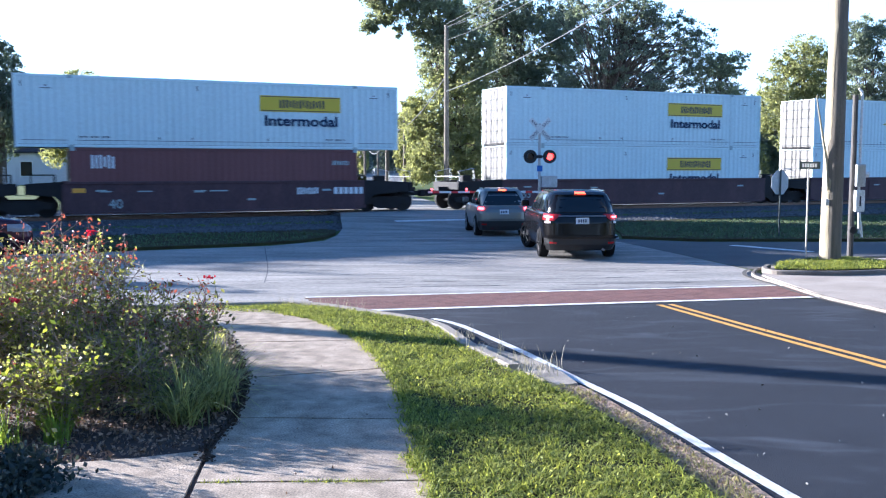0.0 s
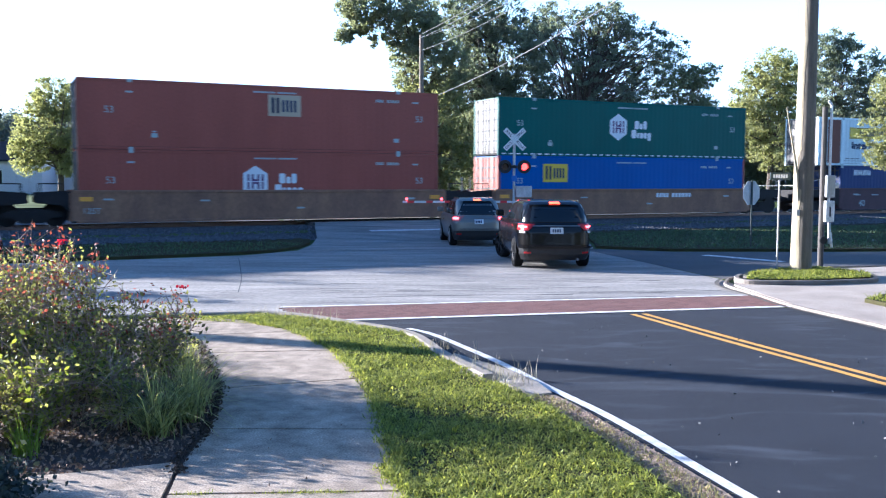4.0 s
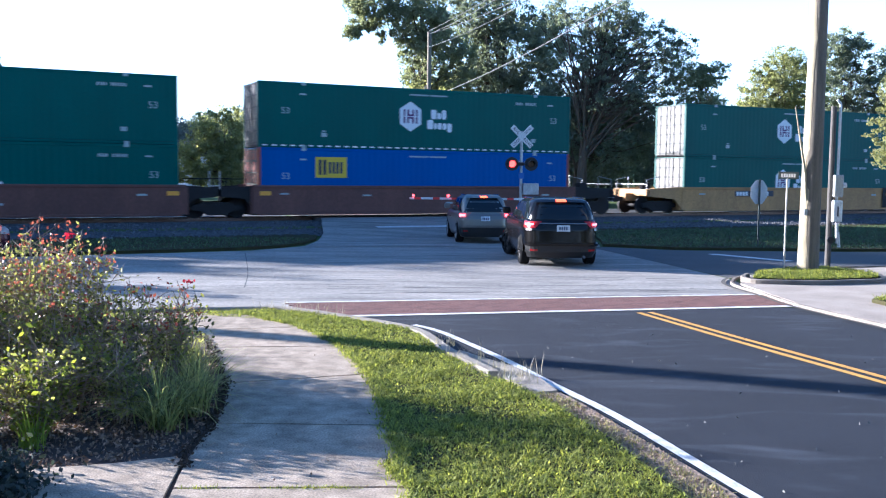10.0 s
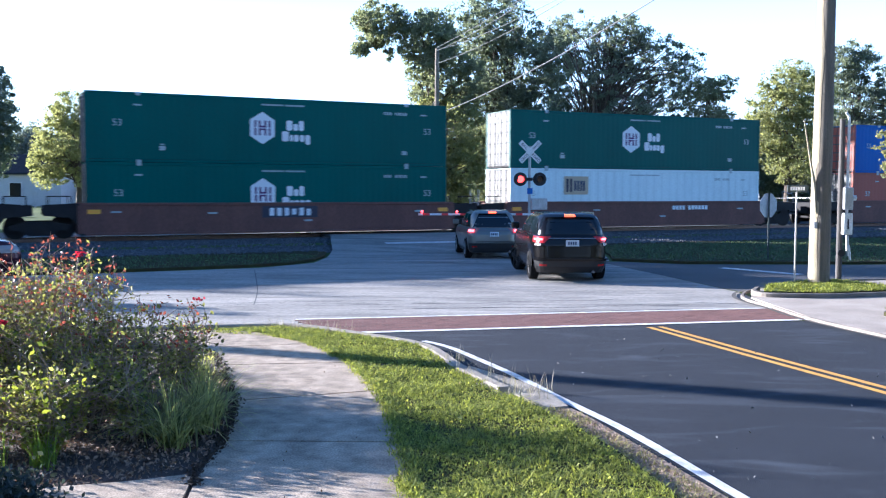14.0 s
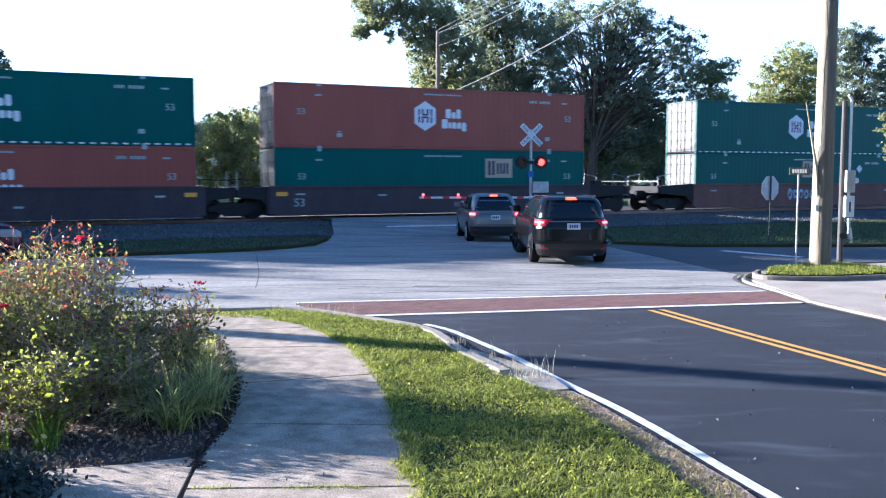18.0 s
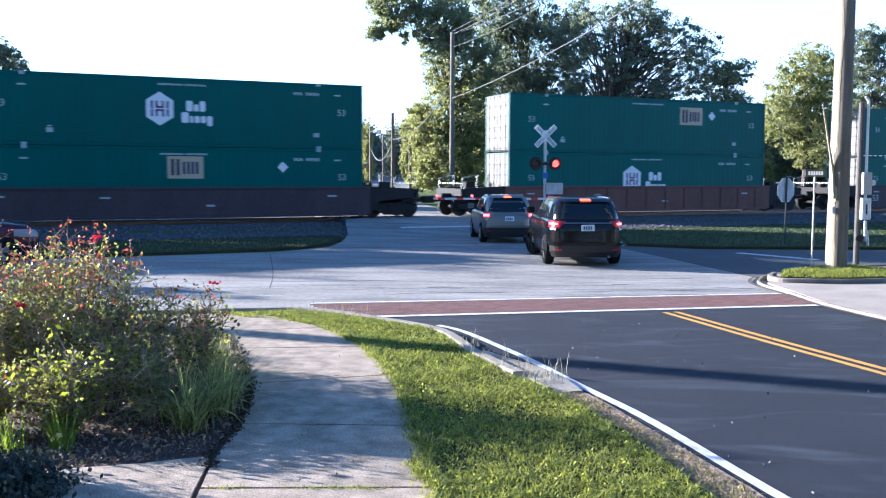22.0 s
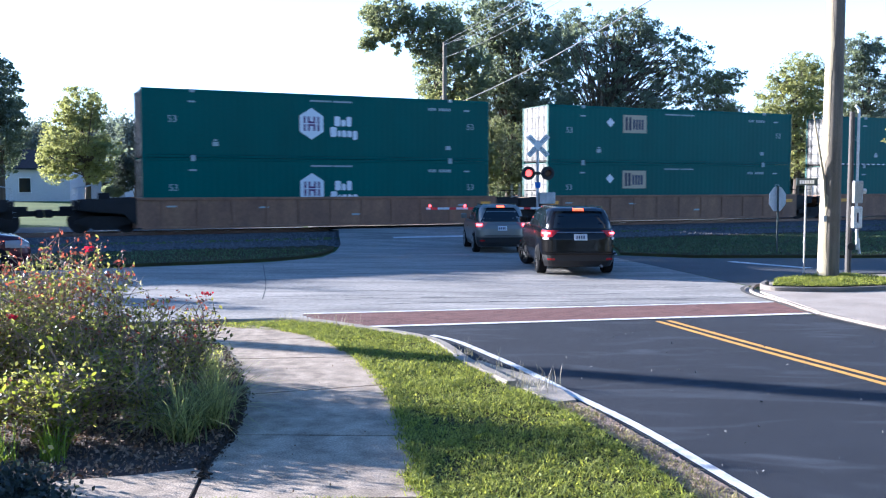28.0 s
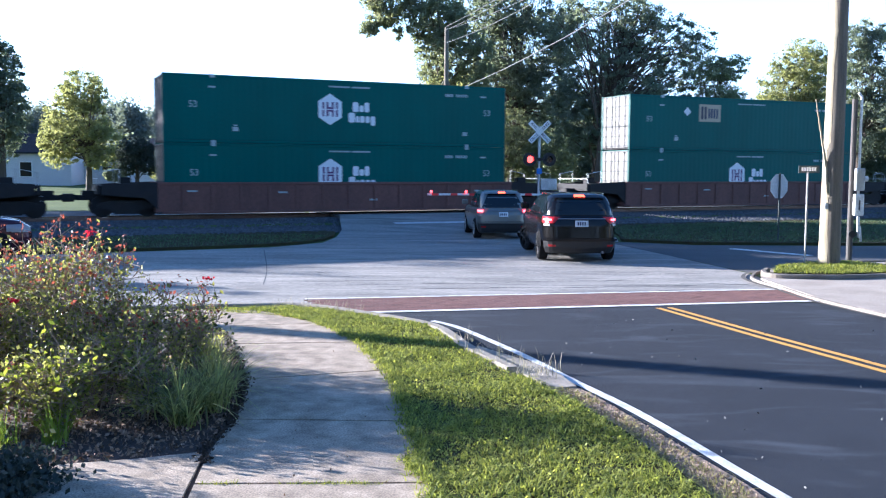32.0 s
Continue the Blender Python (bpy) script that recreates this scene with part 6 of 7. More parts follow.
suv(pose(-9.6, 84.0, ground_z(-9.6, 84.0) + 0.03, 0, 0, 150), "dark pickup truck on the far street", BLACK_CAR, RIM,
    [(0.35, 2.5, -2.6, 0.90), (0.6, 2.7, -2.8, 0.98), (0.95, 2.7, -2.8, 0.99), (1.15, 2.5, -2.75, 0.95)],
    [(1.12, 1.2, -1.0, 0.92), (1.4, 0.8, -0.95, 0.86), (1.75, 0.4, -0.8, 0.76), (1.85, 0.1, -0.5, 0.6)],
    (-1.8, 1.75), 0.42, (0.85, 1.08, 0.7, 0.3), lit=False)


# ---- trees ----
LEAF_MID = leaf_material("leaf_green", (0.255, 0.275, 0.180), (0.165, 0.185, 0.135), 0.58, 0.75)
LEAF_DARK = leaf_material("leaf_dark_green", (0.205, 0.235, 0.190), (0.135, 0.162, 0.145), 0.58, 0.75)
LEAF_WARM = leaf_material("leaf_yellow_green", (0.33, 0.34, 0.16), (0.185, 0.20, 0.11), 0.56, 0.75)
# distance haze is painted into these leaves: paler and greyed towards blue
LEAF_HAZED = leaf_material("leaf_hazed", (0.19, 0.22, 0.215), (0.145, 0.17, 0.172), 0.42, 0.9)
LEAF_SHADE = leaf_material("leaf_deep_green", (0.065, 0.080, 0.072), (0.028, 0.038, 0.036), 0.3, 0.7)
BARK = material("bark", (0.11, 0.085, 0.065), 0.9, second=(0.06, 0.045, 0.035), scale=4, fine=30, bump=0.6, stretch=(4, 4, 0.7))


def leaf_cloud(centres, sizes, rng, ratio=0.5):
    """Diamond leaves at the centres, each turned by chance: verts and faces."""
    n = len(centres)
    u = rng.normal(size=(n, 3))
    u /= np.linalg.norm(u, axis=1)[:, None]
    w = rng.normal(size=(n, 3))
    v = np.cross(u, w)
    v /= np.linalg.norm(v, axis=1)[:, None]
    s = np.asarray(sizes).reshape(-1, 1)
    pts = np.stack([centres - u * s, centres - v * s * ratio, centres + u * s, centres + v * s * ratio], 1).reshape(-1, 3)
    return pts, np.arange(4 * n).reshape(n, 4)


def sight(px, py, dist):
    """A place dist metres ahead, by its direction."""
    return np.array([(px - 782) / 1626.6 * dist, dist, 2.35 + (300.7 - py) / 1626.6 * dist])


def tree(name, dist, base_px, blobs, mat, label, leaves=9000, size=0.26, trunk=0.3, seed=1, reach=99.0, clumps=130, group="", limb_share=0.35, category="tree", fill=1.1):
    """blobs: (px, py, rx, ry) ellipses that the crown fills, seen from the camera's stand at that distance."""
    rng = np.random.default_rng(seed)
    k = dist / 1626.6
    foot = sight(base_px, 300, dist)
    foot[2] = ground_z(foot[0], foot[1]) - 0.1
    t = empty(name, pose(*foot), label, category, group)
    area = np.array([b[2] * b[3] for b in blobs], float)
    cent = []
    clumps = int(clumps * 3.2)
    for i in range(clumps):
        b = blobs[rng.choice(len(blobs), p=area / area.sum())]
        q = rng.normal(size=3)
        q /= np.linalg.norm(q)
        q *= rng.uniform(0.15, 1.0) ** 0.55
        c = sight(b[0], b[1], dist) + np.array([q[0] * b[2], q[1] * 0.5 * (b[2] + b[3]), q[2] * b[3]]) * k
        cent.append(c)
    cent = np.array(cent)
    spread = np.sqrt(area.sum() / clumps) * k * 1.25
    per = int(leaves * 1.15) // clumps
    size *= 0.66
    pts = []
    for c in cent:
        # every clump is a few sprays that fan out flat
        m = rng.integers(2, 5)
        r = spread * rng.uniform(0.4, 1.0)
        way = rng.normal(size=(m, 3)) * np.array([1, 1, 0.45]) * r * 0.75
        pick = rng.integers(0, m, per)
        q = way[pick] * rng.uniform(0.0, 1.15, (per, 1)) + rng.normal(size=(per, 3)) * np.array([1, 1, 0.8]) * r * 0.42
        pts.append(c + q)
    m = int(len(cent) * per * fill)
    which = rng.choice(len(blobs), m, p=area / area.sum())
    q = rng.normal(size=(m, 3))
    q *= (rng.uniform(0.2, 1.03, m) ** 0.5 / np.linalg.norm(q, axis=1))[:, None]
    bb = np.array(blobs, float)[which]
    loose = np.stack([(bb[:, 0] - 782) * k, np.full(m, float(dist)), 2.35 + (300.7 - bb[:, 1]) * k], 1)
    loose += q * np.stack([bb[:, 2], 0.5 * (bb[:, 2] + bb[:, 3]), bb[:, 3]], 1) * k
    gap = min(1.0, 60.0 / dist)
    uneven = np.array([noise.noise((p[0] * 0.8 * gap, p[1] * 0.8 * gap, p[2] * gap)) + 0.8 * noise.noise((p[0] * 2.2 * gap, p[1] * 2.2 * gap, p[2] * 2.6 * gap)) for p in loose])
    edge = np.linalg.norm(q, axis=1)
    pts.append(loose[uneven > rng.uniform(-0.12, 0.12, m) + 0.35 * np.clip(edge - 0.75, 0, 1)])
    pts = np.concatenate(pts)
    v, f = leaf_cloud(pts, size * rng.uniform(0.6, 1.3, len(pts)), rng)
    soup("crown", v - foot, f, mat, t)
    # trunk and limbs
    b = Build()
    top = cent[:, 2].mean() * 0.55 + cent[:, 2].max() * 0.45
    axis = [foot, foot * [1, 1, 0] + np.array([0.3 * trunk, 0, foot[2] + (top - foot[2]) * 0.33]), foot * [1, 1, 0] + np.array([(cent[:, 0].mean() - foot[0]) * 0.35, 0, foot[2] + (top - foot[2]) * 0.66]), np.array([foot[0] * 0.3 + cent[:, 0].mean() * 0.7, dist, top])]
    for i in range(3):
        b.tube(axis[i] - foot, axis[i + 1] - foot, trunk * (1 - 0.28 * i), trunk * (1 - 0.28 * (i + 1)), n=9, cap=False)
    for c in cent[rng.permutation(clumps)[: int(clumps * limb_share * 0.5)]]:
        if abs(c[0] - foot[0]) > reach:
            continue
        j = rng.uniform(0.25, 0.95)
        seg = min(2, int(j * 3))
        a = axis[seg] + (axis[seg + 1] - axis[seg]) * (j * 3 - seg)
        if a[2] > c[2] + 1.0:
            a = axis[1] * 0.5 + axis[2] * 0.5 if axis[1][2] < c[2] else axis[0] * 0.4 + axis[1] * 0.6
        mid = a * 0.45 + c * 0.55 + np.array([0, 0, rng.uniform(-0.1, 0.5)])
        r = trunk * rng.uniform(0.10, 0.26)
        b.tube(a - foot, mid - foot, r, r * 0.6, n=5, cap=False).tube(mid - foot, c - foot, r * 0.6, r * 0.15, n=5, cap=False)
    part("trunk", b, BARK, t)
    return t


tree("tree", 68, 795, [(694, 8, 55, 40), (655, 54, 18, 16), (706, 56, 10, 14), (680, 40, 20, 12), (775, 40, 55, 60), (806, 110, 72, 70)], LEAF_MID, "tall leafy tree beyond the tracks with drooping boughs", 31500, 0.17, 0.42, 11, clumps=170, limb_share=0.2, reach=3.1)
tree("tree", 67, 800, [(800, 190, 70, 70), (775, 260, 62, 60), (830, 270, 60, 60), (745, 300, 30, 30), (735, 210, 30, 40)], LEAF_WARM, "vine-covered yellow-green tree beyond the tracks", 29400, 0.16, 0.3, 12, clumps=170)
tree("tree", 74, 910, [(880, 20, 90, 70), (930, 90, 90, 80), (880, 150, 80, 70), (960, 170, 70, 60), (1000, 60, 40, 55)], LEAF_DARK, "tall dark green tree beyond the tracks", 36000, 0.19, 0.4, 13, clumps=170)
tree("tree", 70, 900, [(890, 250, 70, 70), (950, 280, 70, 50)], LEAF_MID, "broad leafy tree close to the tracks", 18900, 0.144, 0.25, 14)
tree("tree", 64, 1060, [(1040, 40, 80, 55), (1110, 30, 60, 45), (1160, 70, 80, 50), (1080, 110, 100, 50), (1190, 120, 70, 40), (1230, 75, 35, 30), (1130, 165, 110, 35)], LEAF_DARK, "large tree with open boughs and sky gaps", 24000, 0.15, 0.40, 15, clumps=150, limb_share=1.0, fill=0.3)
tree("tree", 66, 1050, [(1040, 210, 80, 60), (1110, 250, 80, 60), (1190, 230, 60, 50), (1015, 170, 60, 40), (1095, 178, 80, 36), (1175, 190, 55, 34)], LEAF_DARK, "dark thicket tree beneath taller trees", 32000, 0.173, 0.3, 16, fill=0.6)
tree("tree", 61, 1275, [(1255, 125, 40, 28), (1290, 118, 32, 24), (1270, 165, 45, 20), (1240, 190, 30, 25)], LEAF_MID, "slender tree with thin foliage", 6720, 0.130, 0.16, 17, clumps=60)
tree("tree", 63, 1290, [(1290, 270, 40, 60), (1250, 240, 40, 50), (1330, 290, 30, 40)], LEAF_WARM, "sunlit young tree beside the tracks", 14700, 0.130, 0.18, 18, clumps=90)
tree("tree", 78, 1410, [(1410, 110, 50, 45), (1390, 160, 55, 50), (1440, 140, 55, 60), (1370, 200, 50, 50), (1430, 230, 70, 60)], LEAF_WARM, "round leafy tree on the rise", 23100, 0.173, 0.3, 19)
tree("tree", 82, 1515, [(1500, 80, 32, 40), (1530, 70, 32, 40), (1515, 140, 48, 55), (1520, 220, 60, 60), (1590, 130, 45, 60), (1590, 220, 60, 60)], LEAF_DARK, "tall dark tree with layered boughs", 25200, 0.187, 0.3, 20)
tree("tree", 20, 1665, [(1628, 215, 55, 55), (1650, 140, 60, 50), (1690, 200, 60, 80), (1610, 260, 35, 22)], LEAF_WARM, "small leafy tree beside the side street", 10920, 0.054, 0.09, 21, clumps=90)
tree("tree", 66, 5, [(0, 130, 50, 60), (-20, 220, 70, 80), (30, 190, 30, 50), (-40, 100, 60, 60)], LEAF_DARK, "large dark tree at the lawn's edge", 21000, 0.173, 0.4, 22)
tree("tree", 74, 160, [(150, 165, 45, 45), (140, 225, 60, 60), (185, 255, 45, 45), (105, 255, 32, 45)], LEAF_WARM, "round sunlit lawn tree near a white house", 21000, 0.151, 0.28, 23)
tree("tree", 70, 244, [(246, 268, 36, 28), (228, 288, 24, 22), (264, 286, 24, 24)], LEAF_SHADE, "dark rounded garden tree on the lawn", 12600, 0.130, 0.2, 24, clumps=80, fill=0.8)
for k, (px, py, rx, ry, mat) in enumerate(((292, 304, 26, 16, LEAF_WARM), (318, 302, 18, 18, LEAF_DARK), (336, 306, 22, 16, LEAF_WARM), (205, 308, 20, 12, LEAF_DARK))):
    tree("shrub", 80, px, [(px, py, rx, ry)], mat, "rounded garden shrub before the houses", 4200, 0.15, 0.06, 240 + k, clumps=30, fill=0.8, category="shrub", group="garden shrubs")
tree("tree", 61, 425, [(430, 230, 60, 50), (400, 275, 60, 45), (460, 280, 55, 45), (425, 310, 70, 25), (365, 290, 25, 35)], LEAF_WARM, "bushy sunlit tree by the railway", 25200, 0.137, 0.2, 25)
tree("tree", 84, 722, [(722, 235, 24, 50), (728, 290, 26, 40), (712, 275, 16, 30)], LEAF_WARM, "leafy tree beside the far street", 12000, 0.187, 0.25, 26)
tree("tree", 112, 640, [(640, 240, 12, 34), (642, 280, 12, 28)], LEAF_WARM, "slim vine-covered tree beside the far street", 5000, 0.2, 0.2, 28, clumps=40)
# trees standing out of view to the left, known by their long shadows on the road
tree("tree", 19.5, -860, [(-860, -760, 130, 90), (-700, -800, 90, 70)], LEAF_MID, "tall tree whose shadow crosses the road", 10500, 0.086, 0.36, 27, clumps=60)


tree("tree", 22.8, -450, [(-450, 330, 62, 130), (-450, 260, 50, 60), (-455, 400, 66, 60)], LEAF_MID, "small dense tree beside the street", 9000, 0.075, 0.10, 29, clumps=60, fill=1.0)


def far_woods(name, dist, px0, px1, tops, mat, seed, label):
    rng = np.random.default_rng(seed)
    pts, sz = [], []
    for i in range(int((px1 - px0) / 26)):
        px = px0 + (i + rng.uniform()) * 26
        top = np.interp(px, [a for a, _ in tops], [c for _, c in tops]) + rng.uniform(-14, 14)
        d = dist * rng.uniform(0.92, 1.12)
        c = sight(px, top, d)
        low = ground_z(c[0], c[1])
        h = c[2] - low
        w = rng.uniform(0.022, 0.034) * d * 0.55
        n = 3600
        q = rng.normal(size=(n, 3))
        q /= np.linalg.norm(q, axis=1)[:, None]
        q *= rng.uniform(0.55, 1.05, (n, 1))
        pts.append(np.array([c[0], c[1], low + h * 0.5]) + q * np.array([w, w, h * 0.5]) + rng.normal(size=(n, 3)) * 0.55)
        sz.append(np.full(n, 0.0019 * d) * rng.uniform(0.6, 1.3, n))
    v, f = leaf_cloud(np.concatenate(pts), np.concatenate(sz), rng, 0.6)
    return tagged(soup(name, v, f, mat), label, "trees", kind="stuff")


far_woods("far_woods", 150, -250, 780, [(-250, 170), (0, 190), (150, 200), (240, 175), (330, 195), (420, 200), (480, 185), (560, 195), (640, 210), (700, 220), (780, 200)], LEAF_HAZED, 31, "distant wooded ridge with haze put into its leaf colour")
far_woods("far_woods_near_tracks", 95, 820, 1700, [(820, 180), (1000, 190), (1200, 200), (1300, 190), (1360, 180), (1500, 170), (1700, 160)], LEAF_DARK, 32, "dense dark woods behind the tracks")
far_woods("far_hedge", 108, -200, 560, [(-200, 255), (100, 262), (300, 262), (560, 270)], LEAF_HAZED, 33, "shrubs and woods behind the houses with haze put into their leaf colour")


def woods_behind(name, seed, label):
    """Unseen trees added along the near side of the road, behind the camera's stand, to block sky light."""
    rng = np.random.default_rng(seed)
    pts, sz = [], []
    for i in range(64):
        a = radians(rng.uniform(172, 372))
        d = rng.uniform(34, 52)
        c = np.array([d * math.cos(a), d * math.sin(a) - 4, 0.0])
        h, w = rng.uniform(13, 20), rng.uniform(3.4, 5.2)
        n = 420
        q = rng.normal(size=(n, 3))
        q /= np.linalg.norm(q, axis=1)[:, None]
        pts.append(c + np.array([0, 0, h * 0.5]) + q * rng.uniform(0.5, 1.0, (n, 1)) * np.array([w, w, h * 0.5]))
        sz.append(rng.uniform(0.35, 0.8, n))
    v, f = leaf_cloud(np.concatenate(pts), np.concatenate(sz), rng, 0.6)
    return tagged(soup(name, v, f, LEAF_DARK), label, "trees", kind="stuff")


woods_behind("woods_behind", 34, "unseen trees added behind the pavement to dim the sky light")


def woods_left(name, seed, label):
    """Lower trees added along the line to the left, out of view, to shape the sunlight; the sun comes over them."""
    rng = np.random.default_rng(seed)
    pts, sz = [], []
    for i in range(22):
        p = along(-52 + 1.75 * i + rng.uniform(-1, 1), rng.uniform(53, 61))
        low = ground_z(*p)
        h, w = rng.uniform(10.5, 14.0), rng.uniform(1.5, 2.4)
        n = 900
        q = rng.normal(size=(n, 3))
        q /= np.linalg.norm(q, axis=1)[:, None]
        pts.append(np.array([*p, low + h * 0.5]) + q * rng.uniform(0.4, 1.0, (n, 1)) * np.array([w, w, h * 0.5]))
        sz.append(rng.uniform(0.15, 0.35, n))
    v, f = leaf_cloud(np.concatenate(pts), np.concatenate(sz), rng, 0.6)
    return tagged(soup(name, v, f, LEAF_MID), label, "trees", kind="stuff")


woods_left("woods_left", 35, "unseen row of slim trees added beside the railway to shape the sunlight")


# taller trees out of view whose shade lies over the side street
for k, (s0, d0, top) in enumerate(((-18.5, 62, 17.5), (-16, 58, 16.5), (-15.5, 65, 18.5))):
    tx, ty = along(s0, d0)
    mid = 782 + tx / ty * 1626.6
    up = lambda z: 300.7 - (z - 2.35) / ty * 1626.6
    tree("tree", ty, mid, [(mid, up(top - 3.5), 95, 110), (mid + 20, up(top - 8), 110, 130), (mid - 20, up(top - 11), 100, 110)], LEAF_MID, "tall leafy tree casting shade over the side street", 9000, 0.26, 0.35, 200 + k, clumps=90)


# ---- houses beyond the tracks ----
SIDING = material("white_siding", (0.58, 0.59, 0.61), 0.6, second=(0.50, 0.51, 0.53), scale=2, fine=20, stretch=(1, 1, 8))
SHINGLE = material("grey_shingles", spec=0.02, color=(0.030, 0.036, 0.05), rough=0.95, second=(0.022, 0.027, 0.036), scale=3, fine=12, bump=0.3)


def house(x, y, turn, w, d, h, roof, label, windows):
    z = ground_z(x, y) - 0.15
    c = empty("house", pose(x, y, z, 0, 0, turn), label, "house", "houses beyond the tracks")
    wall = part("wall", Build().box(-w / 2, w / 2, 0, d, 0, h).prism([(-w / 2, h), (w / 2, h), (0, h)], 0, d), SIDING, c, "white siding wall")
    part("roof", Build().add([(-w / 2 - 0.4, -0.4, h - 0.05), (w / 2 + 0.4, -0.4, h - 0.05), (w / 2 + 0.4, d / 2, h + roof), (-w / 2 - 0.4, d / 2, h + roof), (w / 2 + 0.4, d + 0.4, h - 0.05), (-w / 2 - 0.4, d + 0.4, h - 0.05),
                              (-w / 2 - 0.4, -0.4, h - 0.2), (w / 2 + 0.4, -0.4, h - 0.2)], [(0, 1, 2, 3), (3, 2, 4, 5), (0, 3, 5), (1, 4, 2), (0, 1, 7, 6)]), SHINGLE, c, "grey shingle roof")
    for wx, wz, ww, wh in windows:
        win = part("window", Build().soft(wx - ww / 2 - 0.08, wx + ww / 2 + 0.08, -0.06, 0.0, wz - 0.08, wz + wh + 0.08, 0.01), WHITE_SHEET, wall)
        part("pane", Build().box(wx - ww / 2, wx + ww / 2, -0.072, -0.055, wz, wz + wh), GLASS, win, "dark window pane")
    return c


p = sight(40, 300, 86)
house(p[0], p[1], 8, 9, 7, 3.3, 1.8, "white one-storey house half hidden by trees", [(-2.5, 1.0, 1.0, 1.3), (0.5, 1.0, 1.0, 1.3)])
p = sight(158, 300, 92)
house(p[0], p[1], 4, 7.5, 6, 2.6, 1.0, "low white garage building behind the lawn tree", [(-2.0, 0.9, 1.0, 1.0), (2.0, 0.9, 1.0, 1.0)])
p = sight(306, 300, 84)
house(p[0], p[1], -12, 6.4, 6, 3.4, 1.35, "white house with a grey shingle roof", [(-1.2, 2.05, 0.75, 0.85), (-0.2, 2.05, 0.75, 0.85), (1.6, 2.05, 0.75, 0.85)])
p = sight(600, 300, 165)
house(p[0], p[1], 5, 12, 8, 2.6, 1.6, "grey-roofed building at the far street's end", [(-3, 1, 1.6, 1.3), (0, 1, 1.6, 1.3), (3, 1, 1.6, 1.3)])
p = sight(330, 330, 56)
trailer = empty("utility_trailer", pose(p[0], p[1], ground_z(p[0], p[1]), 0, 0, 12), "small white box trailer parked beyond the track", "trailer")
part("box", Build().soft(-1.3, 1.3, -0.9, 0.9, 0.45, 1.35, 0.05), WHITE_SHEET, trailer)
part("chassis", Build().box(-1.3, 1.9, -0.08, 0.08, 0.36, 0.46), BLACK, trailer)
for s in (-0.95, 0.95):
    part("wheel", Build().tube((0, s - 0.08, 0.32), (0, s + 0.08, 0.32), 0.32, n=14), RUBBER, trailer)


# ---- planting bed: roses, tufted grass, litter ----
ROSE_LEAF = leaf_material("rose_leaf", (0.37, 0.375, 0.115), (0.055, 0.062, 0.035), 0.60, 0.5)
ROSE_LEAF.node_tree.nodes["Principled BSDF"].inputs["Specular IOR Level"].default_value = 0.45
ROSE_BRIGHT = leaf_material("rose_leaf_bright", (0.25, 0.28, 0.03), (0.10, 0.13, 0.02), 0.5, 0.4)
ROSE_RED = leaf_material("rose_new_growth", (0.36, 0.095, 0.08), (0.17, 0.055, 0.045), 0.45, 0.45)
STEM = material("rose_stem", (0.40, 0.30, 0.21), 0.8, second=(0.14, 0.105, 0.075), scale=8, fine=60)
PETAL = leaf_material("rose_petal", (0.50, 0.02, 0.06), (0.28, 0.012, 0.04), 0.4)
PETAL_DRY = leaf_material("rose_hip_dry", (0.30, 0.07, 0.05), (0.12, 0.04, 0.03), 0.2)


